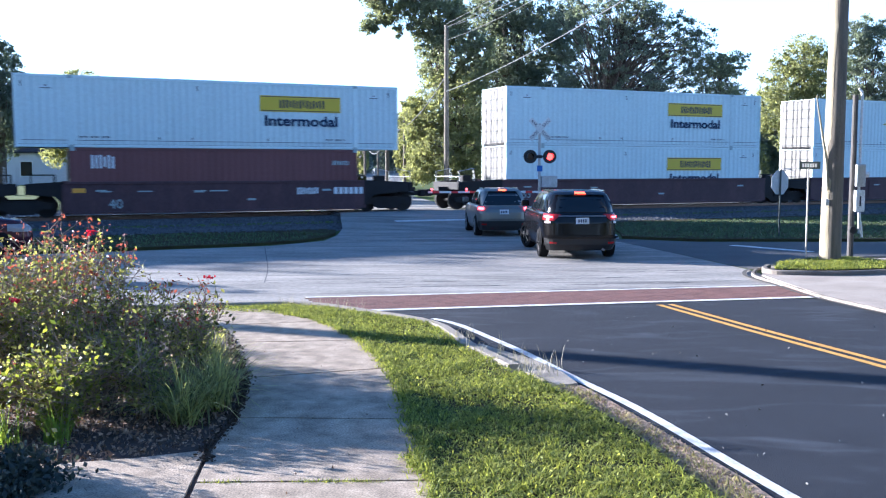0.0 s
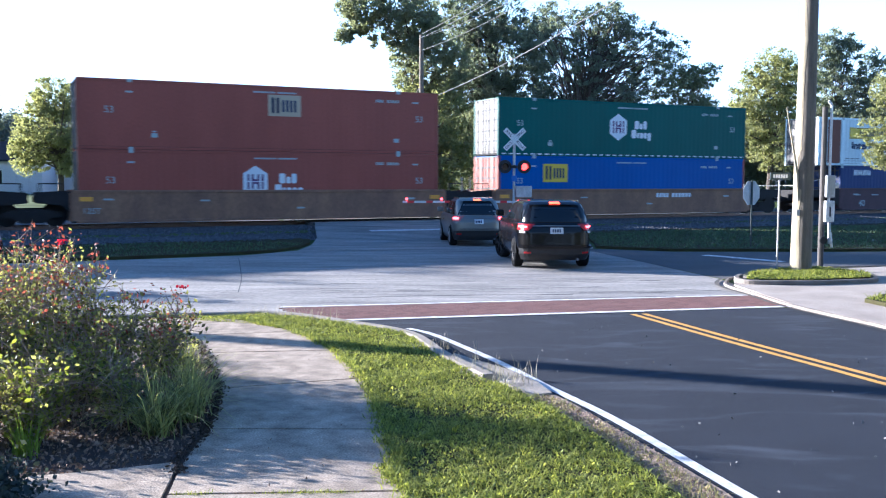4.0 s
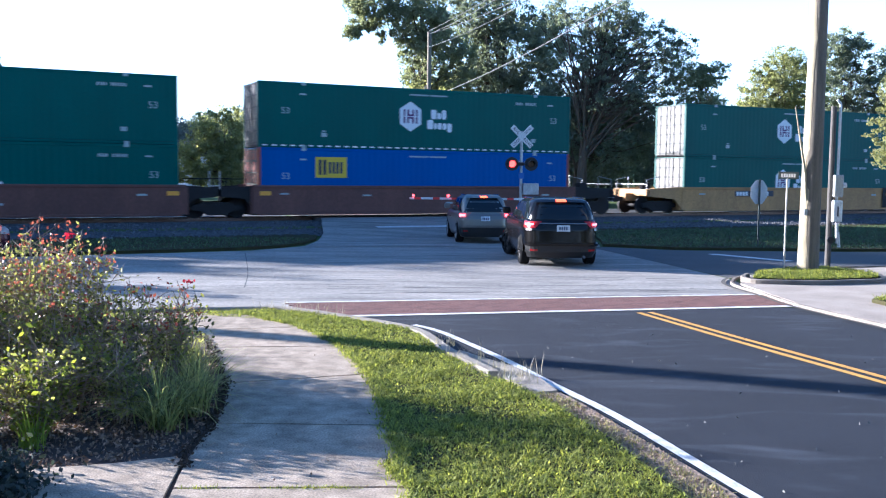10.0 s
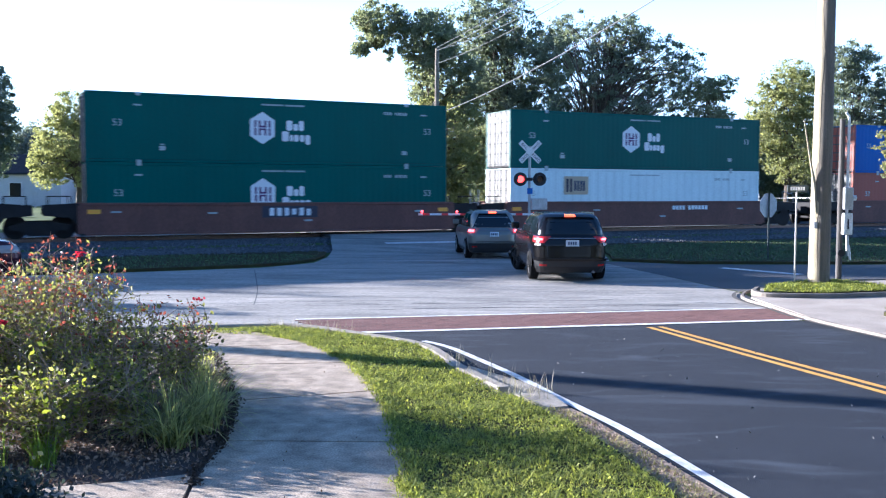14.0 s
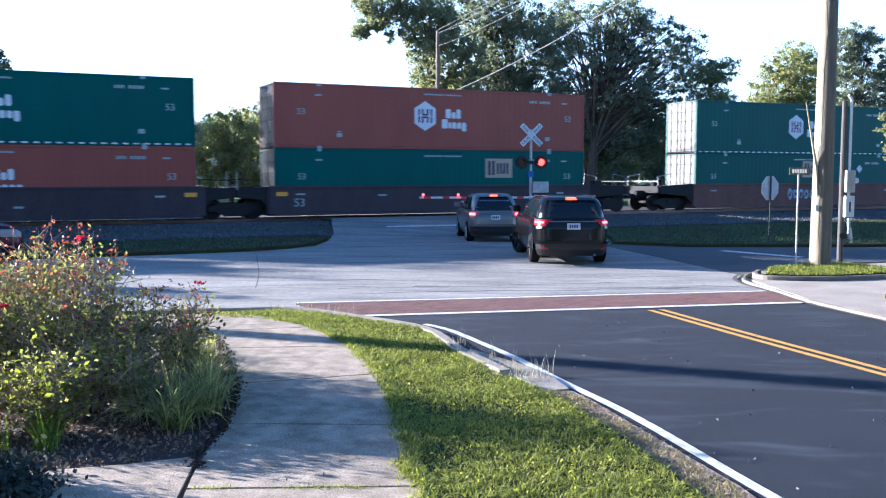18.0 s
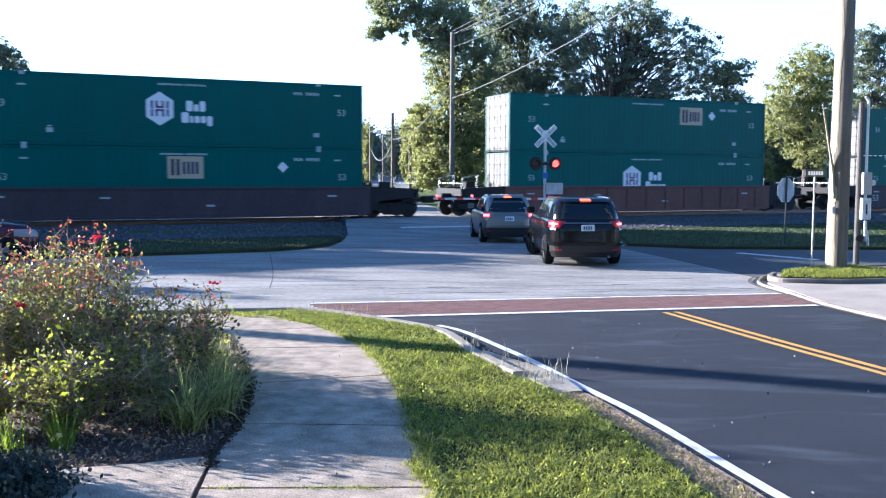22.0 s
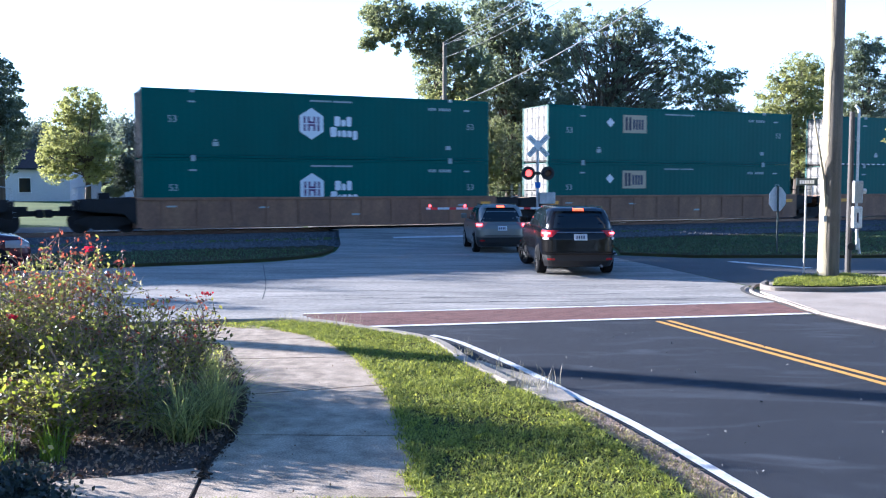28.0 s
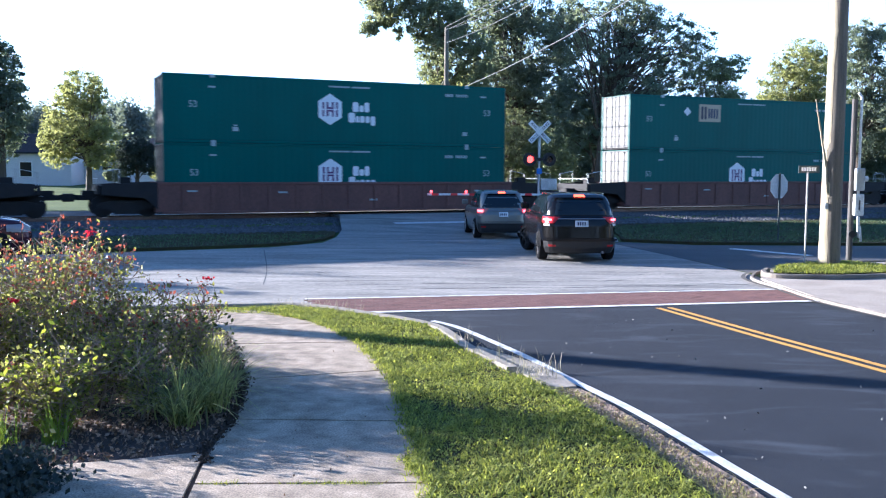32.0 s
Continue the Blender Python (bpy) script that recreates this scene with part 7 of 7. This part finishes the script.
def rose_bush(x, y, radius, height, seed, label, bright=0.0, red=0.06, thick=1.0):
    rng = np.random.default_rng(seed)
    c = empty("rose_bush", pose(x, y, 0.05), label, "rose bush", "roses of the bed")
    b = Build()
    pts, reds, brights, blooms = [], [], [], []
    canes = int(38 * thick * radius / 0.5)
    for i in range(canes):
        a, r0 = rng.uniform(0, math.tau), rng.uniform(0, 0.30) * radius
        lean = radius * rng.uniform(0.2, 1.0)
        h = height * rng.uniform(0.60, 1.0) * (1 - 0.18 * (lean / radius) ** 2)
        p0 = np.array([r0 * math.cos(a), r0 * math.sin(a), 0])
        p2 = np.array([lean * math.cos(a), lean * math.sin(a), h])
        p1 = np.array([p2[0] * 0.45, p2[1] * 0.45, h * 0.6])
        q = [p0 * (1 - t) ** 2 + 2 * p1 * t * (1 - t) + p2 * t * t for t in np.linspace(0, 1, 6)]
        for k in range(5):
            b.tube(q[k], q[k + 1], 0.008 * (1 - 0.15 * k), 0.008 * (1 - 0.15 * (k + 1)), n=5, cap=False)
        for k in range(10):
            t = rng.uniform(0.15, 1.0)
            o = p0 * (1 - t) ** 2 + 2 * p1 * t * (1 - t) + p2 * t * t
            e = o + rng.normal(size=3) * np.array([0.14, 0.14, 0.09]) + np.array([0, 0, 0.07])
            b.tube(o, e, 0.0055, 0.0025, n=4, cap=False)
            m = 6
            g = o + (e - o) * rng.uniform(0.2, 1.15, (m, 1)) + rng.normal(size=(m, 3)) * 0.035
            kind = reds if (t > 0.91 and rng.uniform() < red * 6) else brights if rng.uniform() < bright else pts
            kind.append(g)
        if height > 1.1 and rng.uniform() < 0.07 and h > height * 0.8:
            blooms.append(p2 + np.array([0, 0, 0.02]))
    part("branchwork", b, STEM, c, "thin brown thorny canes")
    for name, lst, mat, s in (("foliage", pts, ROSE_LEAF, 0.0245), ("red_growth", reds, ROSE_RED, 0.022), ("bright_foliage", brights, ROSE_BRIGHT, 0.030)):
        if lst:
            q = np.concatenate(lst)
            v, f = leaf_cloud(q, s * rng.uniform(0.6, 1.35, len(q)), rng, 0.55)
            tagged(soup(name, v, f, mat, c), kind="stuff")
    for k, p in enumerate(blooms[:1]):
        q = p + rng.normal(size=(26, 3)) * np.array([0.022, 0.022, 0.012])
        v, f = leaf_cloud(q, 0.019 * rng.uniform(0.7, 1.2, 26), rng, 0.8)
        soup("bloom", v, f, PETAL if k % 2 == 0 else PETAL_DRY, c)
    return c


# bushes at (-4.7, 7.0) and (-4.9, 6.5) are unseen, added to shade the path
for k, (x, y, r, h, br, red) in enumerate([(-4.0, 9.9, 0.80, 1.76, 0.06, 0.28), (-4.95, 9.9, 0.48, 1.66, 0.10, 0.22), (-3.15, 9.6, 0.55, 1.20, 0.03, 0.06), (-2.70, 9.6, 0.52, 1.20, 0.0, 0.26),
                                           (-4.6, 10.7, 0.48, 1.66, 0.0, 0.08), (-3.35, 7.95, 0.44, 0.80, 0.34, 0.0), (-2.95, 10.5, 0.45, 0.80, 0.0, 0.05), (-4.15, 8.0, 0.42, 0.60, 0.45, 0.02), (-2.75, 8.45, 0.42, 0.72, 0.02, 0.02),
                                           (-4.35, 9.0, 0.55, 1.30, 0.08, 0.05), (-3.5, 9.75, 0.50, 1.52, 0.03, 0.10), (-3.35, 8.75, 0.55, 1.06, 0.08, 0.03), (-4.0, 8.95, 0.55, 1.15, 0.14, 0.03), (-3.05, 9.05, 0.45, 0.98, 0.02, 0.05),
                                           (-4.7, 7.0, 0.60, 0.95, 0.04, 0.03), (-4.9, 6.5, 0.45, 1.0, 0.06, 0.03), (-4.62, 9.15, 0.50, 1.55, 0.06, 0.06)]):
    rose_bush(x, y, r, h, 41 + k, "rose bush with sparse leaves, red tips and few blooms" if br < 0.3 else "low rose bush with bright yellow-green leaves", br, red, 0.5 if k in (2, 3, 6, 8, 10, 11, 13) else 0.75 if k in (9, 12, 16) else 1.5 if k == 14 else 1.1 if k == 5 else 1.0)

BLADE = leaf_material("tuft_blade", (0.48, 0.48, 0.20), (0.085, 0.10, 0.05), 0.6)
BLADE_FRESH = leaf_material("fresh_blade", (0.30, 0.38, 0.05), (0.14, 0.2, 0.03), 0.45)
LAWN_BLADE = leaf_material("lawn_blade", (0.43, 0.45, 0.085), (0.06, 0.09, 0.02), 0.5, 0.65)
# shade on the track-side grass is put into this darker, bluer blade colour
SHADED_ISLAND_BLADE = leaf_material("shaded_island_blade", (0.13, 0.175, 0.085), (0.065, 0.10, 0.055), 0.35, 0.8)
VERGE_BLADE = leaf_material("dry_verge_blade", (0.40, 0.35, 0.16), (0.12, 0.12, 0.05), 0.4, 0.7)
DRY_BLADE = leaf_material("dry_stalk", (0.40, 0.36, 0.27), (0.22, 0.20, 0.14), 0.2)


def blades(base, height, lean, width, rng, seg=3):
    """Curved grass blades rising from the base points: verts and faces."""
    n = len(base)
    a = rng.uniform(0, math.tau, n)
    out = np.stack([np.cos(a), np.sin(a), 0 * a], 1)
    side = np.stack([-np.sin(a), np.cos(a), 0 * a], 1)
    h, l, w = height.reshape(-1, 1), lean.reshape(-1, 1), np.asarray(width).reshape(-1, 1)
    rows = []
    for k in range(seg + 1):
        t = k / seg
        c = base + out * l * (0.35 * t + 0.65 * t * t) + np.array([0, 0, 1.0]) * h * (t - np.minimum(0.62, 0.42 * l / (h + 1e-6)) * t ** 3)
        ww = w * (1 - t) ** 0.7 * 0.5 + 0.0003
        rows += [c - side * ww, c + side * ww]
    v = np.stack(rows, 1).reshape(-1, 3)
    m = 2 * (seg + 1)
    f = np.concatenate([np.arange(n)[:, None] * m + np.array([[2 * k, 2 * k + 1, 2 * k + 3, 2 * k + 2]]) for k in range(seg)])
    return v, f


def tuft(x, y, height, count, spread, mat, label, seed, lean=0.95, width=0.015):
    rng = np.random.default_rng(seed)
    c = empty("grass_tuft", pose(x, y, 0.055), label, "grass tuft", "grass tufts of the bed")
    base = np.concatenate([rng.normal(size=(count, 2)) * spread, np.zeros((count, 1))], 1)
    hh = height * rng.uniform(0.5, 1.15, count)
    v, f = blades(base, hh, hh * lean * rng.uniform(0.2, 1.9, count), width * rng.uniform(0.6, 1.2, count), rng, 5)
    tagged(soup("tuft_mass", v, f, mat, c), kind="stuff")
    return c


for k, (x, y, h, n) in enumerate([(-2.33, 8.15, 0.78, 150), (-2.18, 8.65, 0.80, 150), (-2.28, 9.3, 0.72, 120), (-2.5, 9.95, 0.62, 90), (-2.55, 8.5, 0.6, 70), (-2.7, 10.6, 0.55, 80), (-2.95, 11.4, 0.5, 80)]):
    tuft(x, y, h, n, 0.075, BLADE, "grey-green arching tuft of ornamental grass", 61 + k)
tuft(-3.22, 7.55, 0.42, 60, 0.07, BLADE_FRESH, "fresh yellow-green tuft in the mulch", 71, 0.5, 0.014)
tuft(-3.62, 7.45, 0.40, 60, 0.07, BLADE_FRESH, "fresh yellow-green tuft in the mulch", 72, 0.5, 0.014)
rng = np.random.default_rng(81)
hedge = empty("low_shrub", pose(-3.15, 6.35, 0.02), "low dark green shrub at the path", "shrub")
q = rng.normal(size=(4500, 3)) * np.array([0.19, 0.19, 0.085]) + np.array([0, 0, 0.15])
v, f = leaf_cloud(q, 0.026 * rng.uniform(0.6, 1.3, len(q)), rng, 0.6)
tagged(soup("foliage", v, f, LEAF_SHADE, hedge), kind="stuff")
sticks = Build()
for i in range(20):
    a = rng.uniform(0, math.tau)
    sticks.tube((0, 0, -0.02), (0.2 * math.cos(a), 0.2 * math.sin(a), rng.uniform(0.12, 0.3)), 0.006, 0.003, n=4)
part("branchwork", sticks, STEM, hedge)


# ---- lawns and litter ----
EDGE_LITTER = leaf_material("dark_crumbs", (0.09, 0.06, 0.04), (0.02, 0.015, 0.01), 0.05, 0.8)
def inside(poly, p):
    x, y = p[:, 0], p[:, 1]
    ok = np.zeros(len(p), bool)
    for (x0, y0), (x1, y1) in zip(poly, poly[1:] + poly[:1]):
        cross = ((y0 > y) != (y1 > y)) & (x < (x1 - x0) * (y - y0) / (y1 - y0 + 1e-12) + x0)
        ok ^= cross
    return ok


def scatter(poly, n, rng):
    lo, hi = np.min(poly, axis=0), np.max(poly, axis=0)
    p = rng.uniform(lo, hi, (n, 2))
    return p[inside([tuple(q) for q in poly], p)]


def lawn(name, poly, n, z, height, width, mat, seed, label, patchy=0.8):
    rng = np.random.default_rng(seed)
    p = scatter(poly, n, rng)
    dens = np.array([0.8 * noise.noise((a * 1.3, c * 1.3, seed)) + 0.6 * noise.noise((a * 4.1, c * 4.1, seed)) + 0.8 * noise.noise((a * 11.0, c * 11.0, seed)) for a, c in p])
    keep = dens > -0.75 + patchy * rng.uniform(-0.6, 0.9, len(p))
    p, dens = p[keep], dens[keep]
    base = np.concatenate([p, np.full((len(p), 1), z)], 1)
    hh = height * rng.uniform(0.3, 1.25, len(p)) * (1 + 0.9 * np.clip(dens, -0.6, 1.0))
    v, f = blades(base, hh, hh * rng.uniform(0.4, 2.0, len(p)), width * rng.uniform(0.6, 1.3, len(p)), rng, 2)
    return tagged(soup(name, v, f, mat), label, "grass", kind="stuff")


LAWN_SPREAD = [(x + (0.07 if 4 < i < 12 else -0.03), y + (0.05 if 4 < i < 12 else 0)) for i, (x, y) in enumerate(LAWN)]
lawn("lawn_grass", LAWN_SPREAD, 290000, 0.068, 0.060, 0.0115, LAWN_BLADE, 91, "patchy sunlit lawn beside the pavement", 1.4)
# ragged grass over the pavement's edge
rng = np.random.default_rng(98)
edge = np.array([p for p in WALK_R[2:30]])
k = rng.integers(0, len(edge) - 1, 5200)
q = edge[k] + (edge[k + 1] - edge[k]) * rng.uniform(0, 1, (5200, 1))
wob = np.array([noise.noise((a * 3.0, c * 3.0, 5.0)) + 0.7 * noise.noise((a * 9.0, c * 9.0, 2.0)) for a, c in q])
q[:, 0] += 0.02 + 0.05 * rng.normal(size=5200) - 0.10 * np.clip(wob, 0, 1)
v, f = blades(np.concatenate([q, np.full((5200, 1), 0.08)], 1), rng.uniform(0.03, 0.09, 5200), rng.uniform(0.03, 0.12, 5200), np.full(5200, 0.011), rng, 2)
tagged(soup("lawn_edge_grass", v, f, LAWN_BLADE), "ragged grass growing over the pavement edge", "grass", kind="stuff")
rng = np.random.default_rng(197)
q = np.stack([rng.uniform(-1.75, -0.05, 900), 6.53 + 0.02 * rng.normal(size=900)], 1)
q = q[np.array([noise.noise((a * 2.6, 1.7, 4.0)) for a in q[:, 0]]) > rng.uniform(-0.35, 0.3, len(q))]
v, f = blades(np.concatenate([q, np.full((len(q), 1), 0.062)], 1), rng.uniform(0.025, 0.06, len(q)), rng.uniform(0.01, 0.06, len(q)), np.full(len(q), 0.009), rng, 2)
tagged(soup("joint_grass", v, f, LAWN_BLADE), "low grass growing in the pavement joint", "grass", kind="stuff")
rng = np.random.default_rng(97)
q = scatter(LAWN_SPREAD, 16000, rng)
dens = np.array([noise.noise((a * 1.6, c * 1.6, 3.0)) + 0.7 * noise.noise((a * 5.0, c * 5.0, 9.0)) for a, c in q])
q = q[dens > rng.uniform(-0.9, 0.7, len(q))]
v, f = leaf_cloud(np.concatenate([q, rng.uniform(0.075, 0.125, (len(q), 1))], 1), 0.013 * rng.uniform(0.5, 1.6, len(q)), rng, 0.6)
tagged(soup("lawn_clover", v, f, LAWN_BLADE), "low broad-leaved weeds in the lawn", "weeds", kind="stuff")
q = np.stack([rng.uniform(1.5, 7.5, 150), rng.uniform(6.2, 14.5, 150)], 1)
q = q[(q[:, 0] > 2.7 - 0.27 * (q[:, 1] - 6)) & (q[:, 0] < 9.0 - 0.19 * (q[:, 1] - 6))]
v, f = leaf_cloud(np.concatenate([q, np.full((len(q), 1), 0.022)], 1), 0.014 * rng.uniform(0.3, 1.6, len(q)), rng, 0.6)
tagged(soup("road_specks", v, f, plain("pale_speck", (0.15, 0.15, 0.15), 0.9)), "pale specks of grit on the asphalt", "litter", kind="stuff")
VERGE = [(2.0, 4.6), (2.5, 4.6), (2.22, 6.7), (1.93, 7.9), (1.6, 9.2), (1.42, 9.7), (1.15, 9.7), (1.36, 9.1), (1.56, 7.9), (1.76, 6.7)]
lawn("verge_grass", VERGE, 9000, 0.03, 0.06, 0.010, VERGE_BLADE, 89, "sparse dry grass on the gritty road edge", 1.5)
lawn("lawn_strip_grass", [(0.06, 4.588), (1.01, -2.0), (3.1, -2.0), (2.35, 4.588)], 30000, 0.068, 0.06, 0.012, LAWN_BLADE, 88, "mown grass beside the pavement")
lawn("plot_grass", PLOT, 14000, 0.155, 0.10, 0.018, LAWN_BLADE, 92, "rough grass round the pole")
lawn("corner_grass", PLOT_R, 16000, 0.125, 0.12, 0.02, LAWN_BLADE, 93, "lawn beside the corner pavement")
lawn("island_grass", [along(-12, 28.2), along(4.5, 28.25), along(6.5, 28.4), (-4.7, 29.6), (-4.15, 31.0), (-4.0, 33.0), along(5.0, 33.5), along(-12, 33.0)], 22000, 0.088, 0.10, 0.03, SHADED_ISLAND_BLADE, 94, "grass beside the tracks, shade put into its blade colour")
lawn("island_grass_far", [(6.3, 31.4), (8.3, 30.1), (13.9, 30.0), (30, 31.9), (34, 50.5), (14, 42.0), (6.9, 38.8)], 60000, 0.088, 0.10, 0.035, SHADED_ISLAND_BLADE, 95, "grass beside the side street, shade put into its blade colour")
rng = np.random.default_rng(99)
edge = np.array([p for p in WALK_L[6:26]])
k = rng.integers(0, len(edge) - 1, 1500)
q = edge[k] + (edge[k + 1] - edge[k]) * rng.uniform(0, 1, (1500, 1))
q[:, 0] += 0.035 * rng.normal(size=1500) - 0.035 + 0.05 * np.array([noise.noise((a * 4, c * 4, 1.0)) for a, c in q])
v, f = leaf_cloud(np.concatenate([q, rng.uniform(0.088, 0.10, (1500, 1))], 1), 0.017 * rng.uniform(0.5, 1.5, 1500), rng, 0.55)
tagged(soup("edge_litter", v, f, EDGE_LITTER), "dark mulch crumbs spilled on the pavement edge", "litter", kind="stuff")
rng = np.random.default_rng(96)
weed = np.concatenate([np.stack([rng.uniform(-0.25, 0.25, 30) + a, rng.uniform(-0.15, 0.15, 30) + c, np.full(30, 0.06)], 1) for a, c in ((0.2, 12.3), (0.75, 10.7), (0.55, 11.4), (1.05, 10.2), (-2.1, 15.3), (-1.5, 14.9), (-2.6, 15.5), (1.15, 10.5))])
v, f = blades(weed, rng.uniform(0.08, 0.30, len(weed)), rng.uniform(0.03, 0.2, len(weed)), np.full(len(weed), 0.007), rng, 4)
tagged(soup("weed_stalks", v, f, DRY_BLADE), "dry weed stalks along the kerb", "weeds", kind="stuff")
LITTER = leaf_material("leaf_litter", (0.42, 0.28, 0.18), (0.08, 0.05, 0.035), 0.05, 0.8)
bed_poly = [(-1.93, 7.5), (-2.4, 7.16), (-2.95, 7.0), (-3.6, 6.92), (-5.5, 6.7), (-5.5, 10.0), (-3.0, 12), (-2.66, 11.4), (-2.16, 9.9), (-1.98, 8.6)]
q = scatter(bed_poly, 13000, rng)
v, f = leaf_cloud(np.concatenate([q, rng.uniform(0.062, 0.10, (len(q), 1))], 1), 0.022 * rng.uniform(0.5, 1.4, len(q)), rng, 0.5)
tagged(soup("mulch_litter", v, f, LITTER), "bark chips and dry leaves on the bed", "litter", kind="stuff")
q = scatter([(2.0, 5), (2.5, 5), (2.25, 6.7), (2.0, 7.9), (1.66, 9.2), (1.45, 9.75), (1.1, 9.6), (1.32, 9.1), (1.60, 7.9), (1.80, 6.7)], 14000, rng)
v, f = leaf_cloud(np.concatenate([q, rng.uniform(0.028, 0.04, (len(q), 1))], 1), 0.009 * rng.uniform(0.5, 1.6, len(q)), rng, 0.6)
GRIT_BITS = leaf_material("grit_bits", (0.48, 0.36, 0.265), (0.16, 0.11, 0.08), 0.05, 0.8)
tagged(soup("verge_litter", v, f, GRIT_BITS), "grit and leaf crumbs along the road edge", "litter", kind="stuff")
q = scatter([(-1.8, 6), (2, 6), (1, 10.5), (-0.8, 12), (-2.6, 12)], 110, rng)
v, f = leaf_cloud(np.concatenate([q, np.full((len(q), 1), 0.095)], 1), 0.011 * rng.uniform(0.5, 1.5, len(q)), rng, 0.6)
tagged(soup("scattered_leaves", v, f, LITTER), "few dry leaves on pavement and lawn", "litter", kind="stuff")
# stones on the track bed
q = rng.uniform([-14, 33.4], [46, 39.3], (9000, 2))
q = q[(q[:, 0] < CROSS[0]) | (q[:, 0] > CROSS[1])]
z = np.interp(q[:, 1], [33.2, 35.5, 38.6, 39.6], [0.06, 0.14, 0.25, 0.29])
pos = np.stack([q[:, 0] * U.x + q[:, 1] * N.x, q[:, 0] * U.y + q[:, 1] * N.y, z + 0.02], 1)
corner = np.array([[0, 0, 0.045], [0.05, 0, 0], [0, 0.05, 0], [-0.05, 0, 0], [0, -0.05, 0]])
rot = rng.uniform(0, math.tau, len(pos))
cs, sn = np.cos(rot)[:, None], np.sin(rot)[:, None]
sc = rng.uniform(0.6, 1.5, (len(pos), 1))
off = np.stack([(corner[None, :, 0] * cs - corner[None, :, 1] * sn) * sc, (corner[None, :, 0] * sn + corner[None, :, 1] * cs) * sc, corner[None, :, 2] * sc], 2)
v = (pos[:, None, :] + off).reshape(-1, 3)
k = np.arange(len(pos))[:, None, None] * 5
f = (k + np.array([[0, 1, 2], [0, 2, 3], [0, 3, 4], [0, 4, 1]])[None]).reshape(-1, 3)
tagged(soup("ballast_stones", v, f, GRAVEL), "loose crushed stones beside the rails", "stones", kind="stuff")


# ---- brick pavers of the crossing band ----
(bl0, bt0), (bl1, bt1) = (Vector(BAND[0][0]), Vector(BAND[0][1])), (Vector(BAND[1][0]), Vector(BAND[1][1]))
brick_mesh = Build().soft(-0.098, 0.098, -0.046, 0.046, -0.02, 0.008, 0.003).mesh("brick", BRICK)
brick_bed = bpy.data.objects["brick_band_bed"]
turn_b = math.degrees(math.atan2(bl1.y - bl0.y, bl1.x - bl0.x))
rows_b, count_b, rest = 15, 43, Build()
for r in range(rows_b):
    for i in range(count_b):
        a = bl0 + (bt0 - bl0) * ((r + 0.9) / (rows_b + 0.8))
        e = bl1 + (bt1 - bl1) * ((r + 0.9) / (rows_b + 0.8))
        p = a + (e - a) * ((i + (0.75 if r % 2 else 0.25)) / count_b)
        z = 0.0104 + random.uniform(-0.001, 0.001)
        if 12 <= i < 32:
            ob = new("brick", brick_mesh)
            ob.parent = brick_bed
            ob.matrix_basis = pose(p.x, p.y, z, 0, 0, turn_b + random.uniform(-1, 1))
        else:
            m = pose(p.x, p.y, z, 0, 0, turn_b + random.uniform(-1, 1))
            b = Build().box(-0.098, 0.098, -0.046, 0.046, -0.02, 0.008)
            rest.add([m @ Vector(q) for q in b.v], b.f)
ob = part("brick_rest", rest, BRICK, brick_bed)
tagged(ob, "", kind="stuff")


# ---- what moves ----
def motions():
    train_motion()
    flashing()


motions()
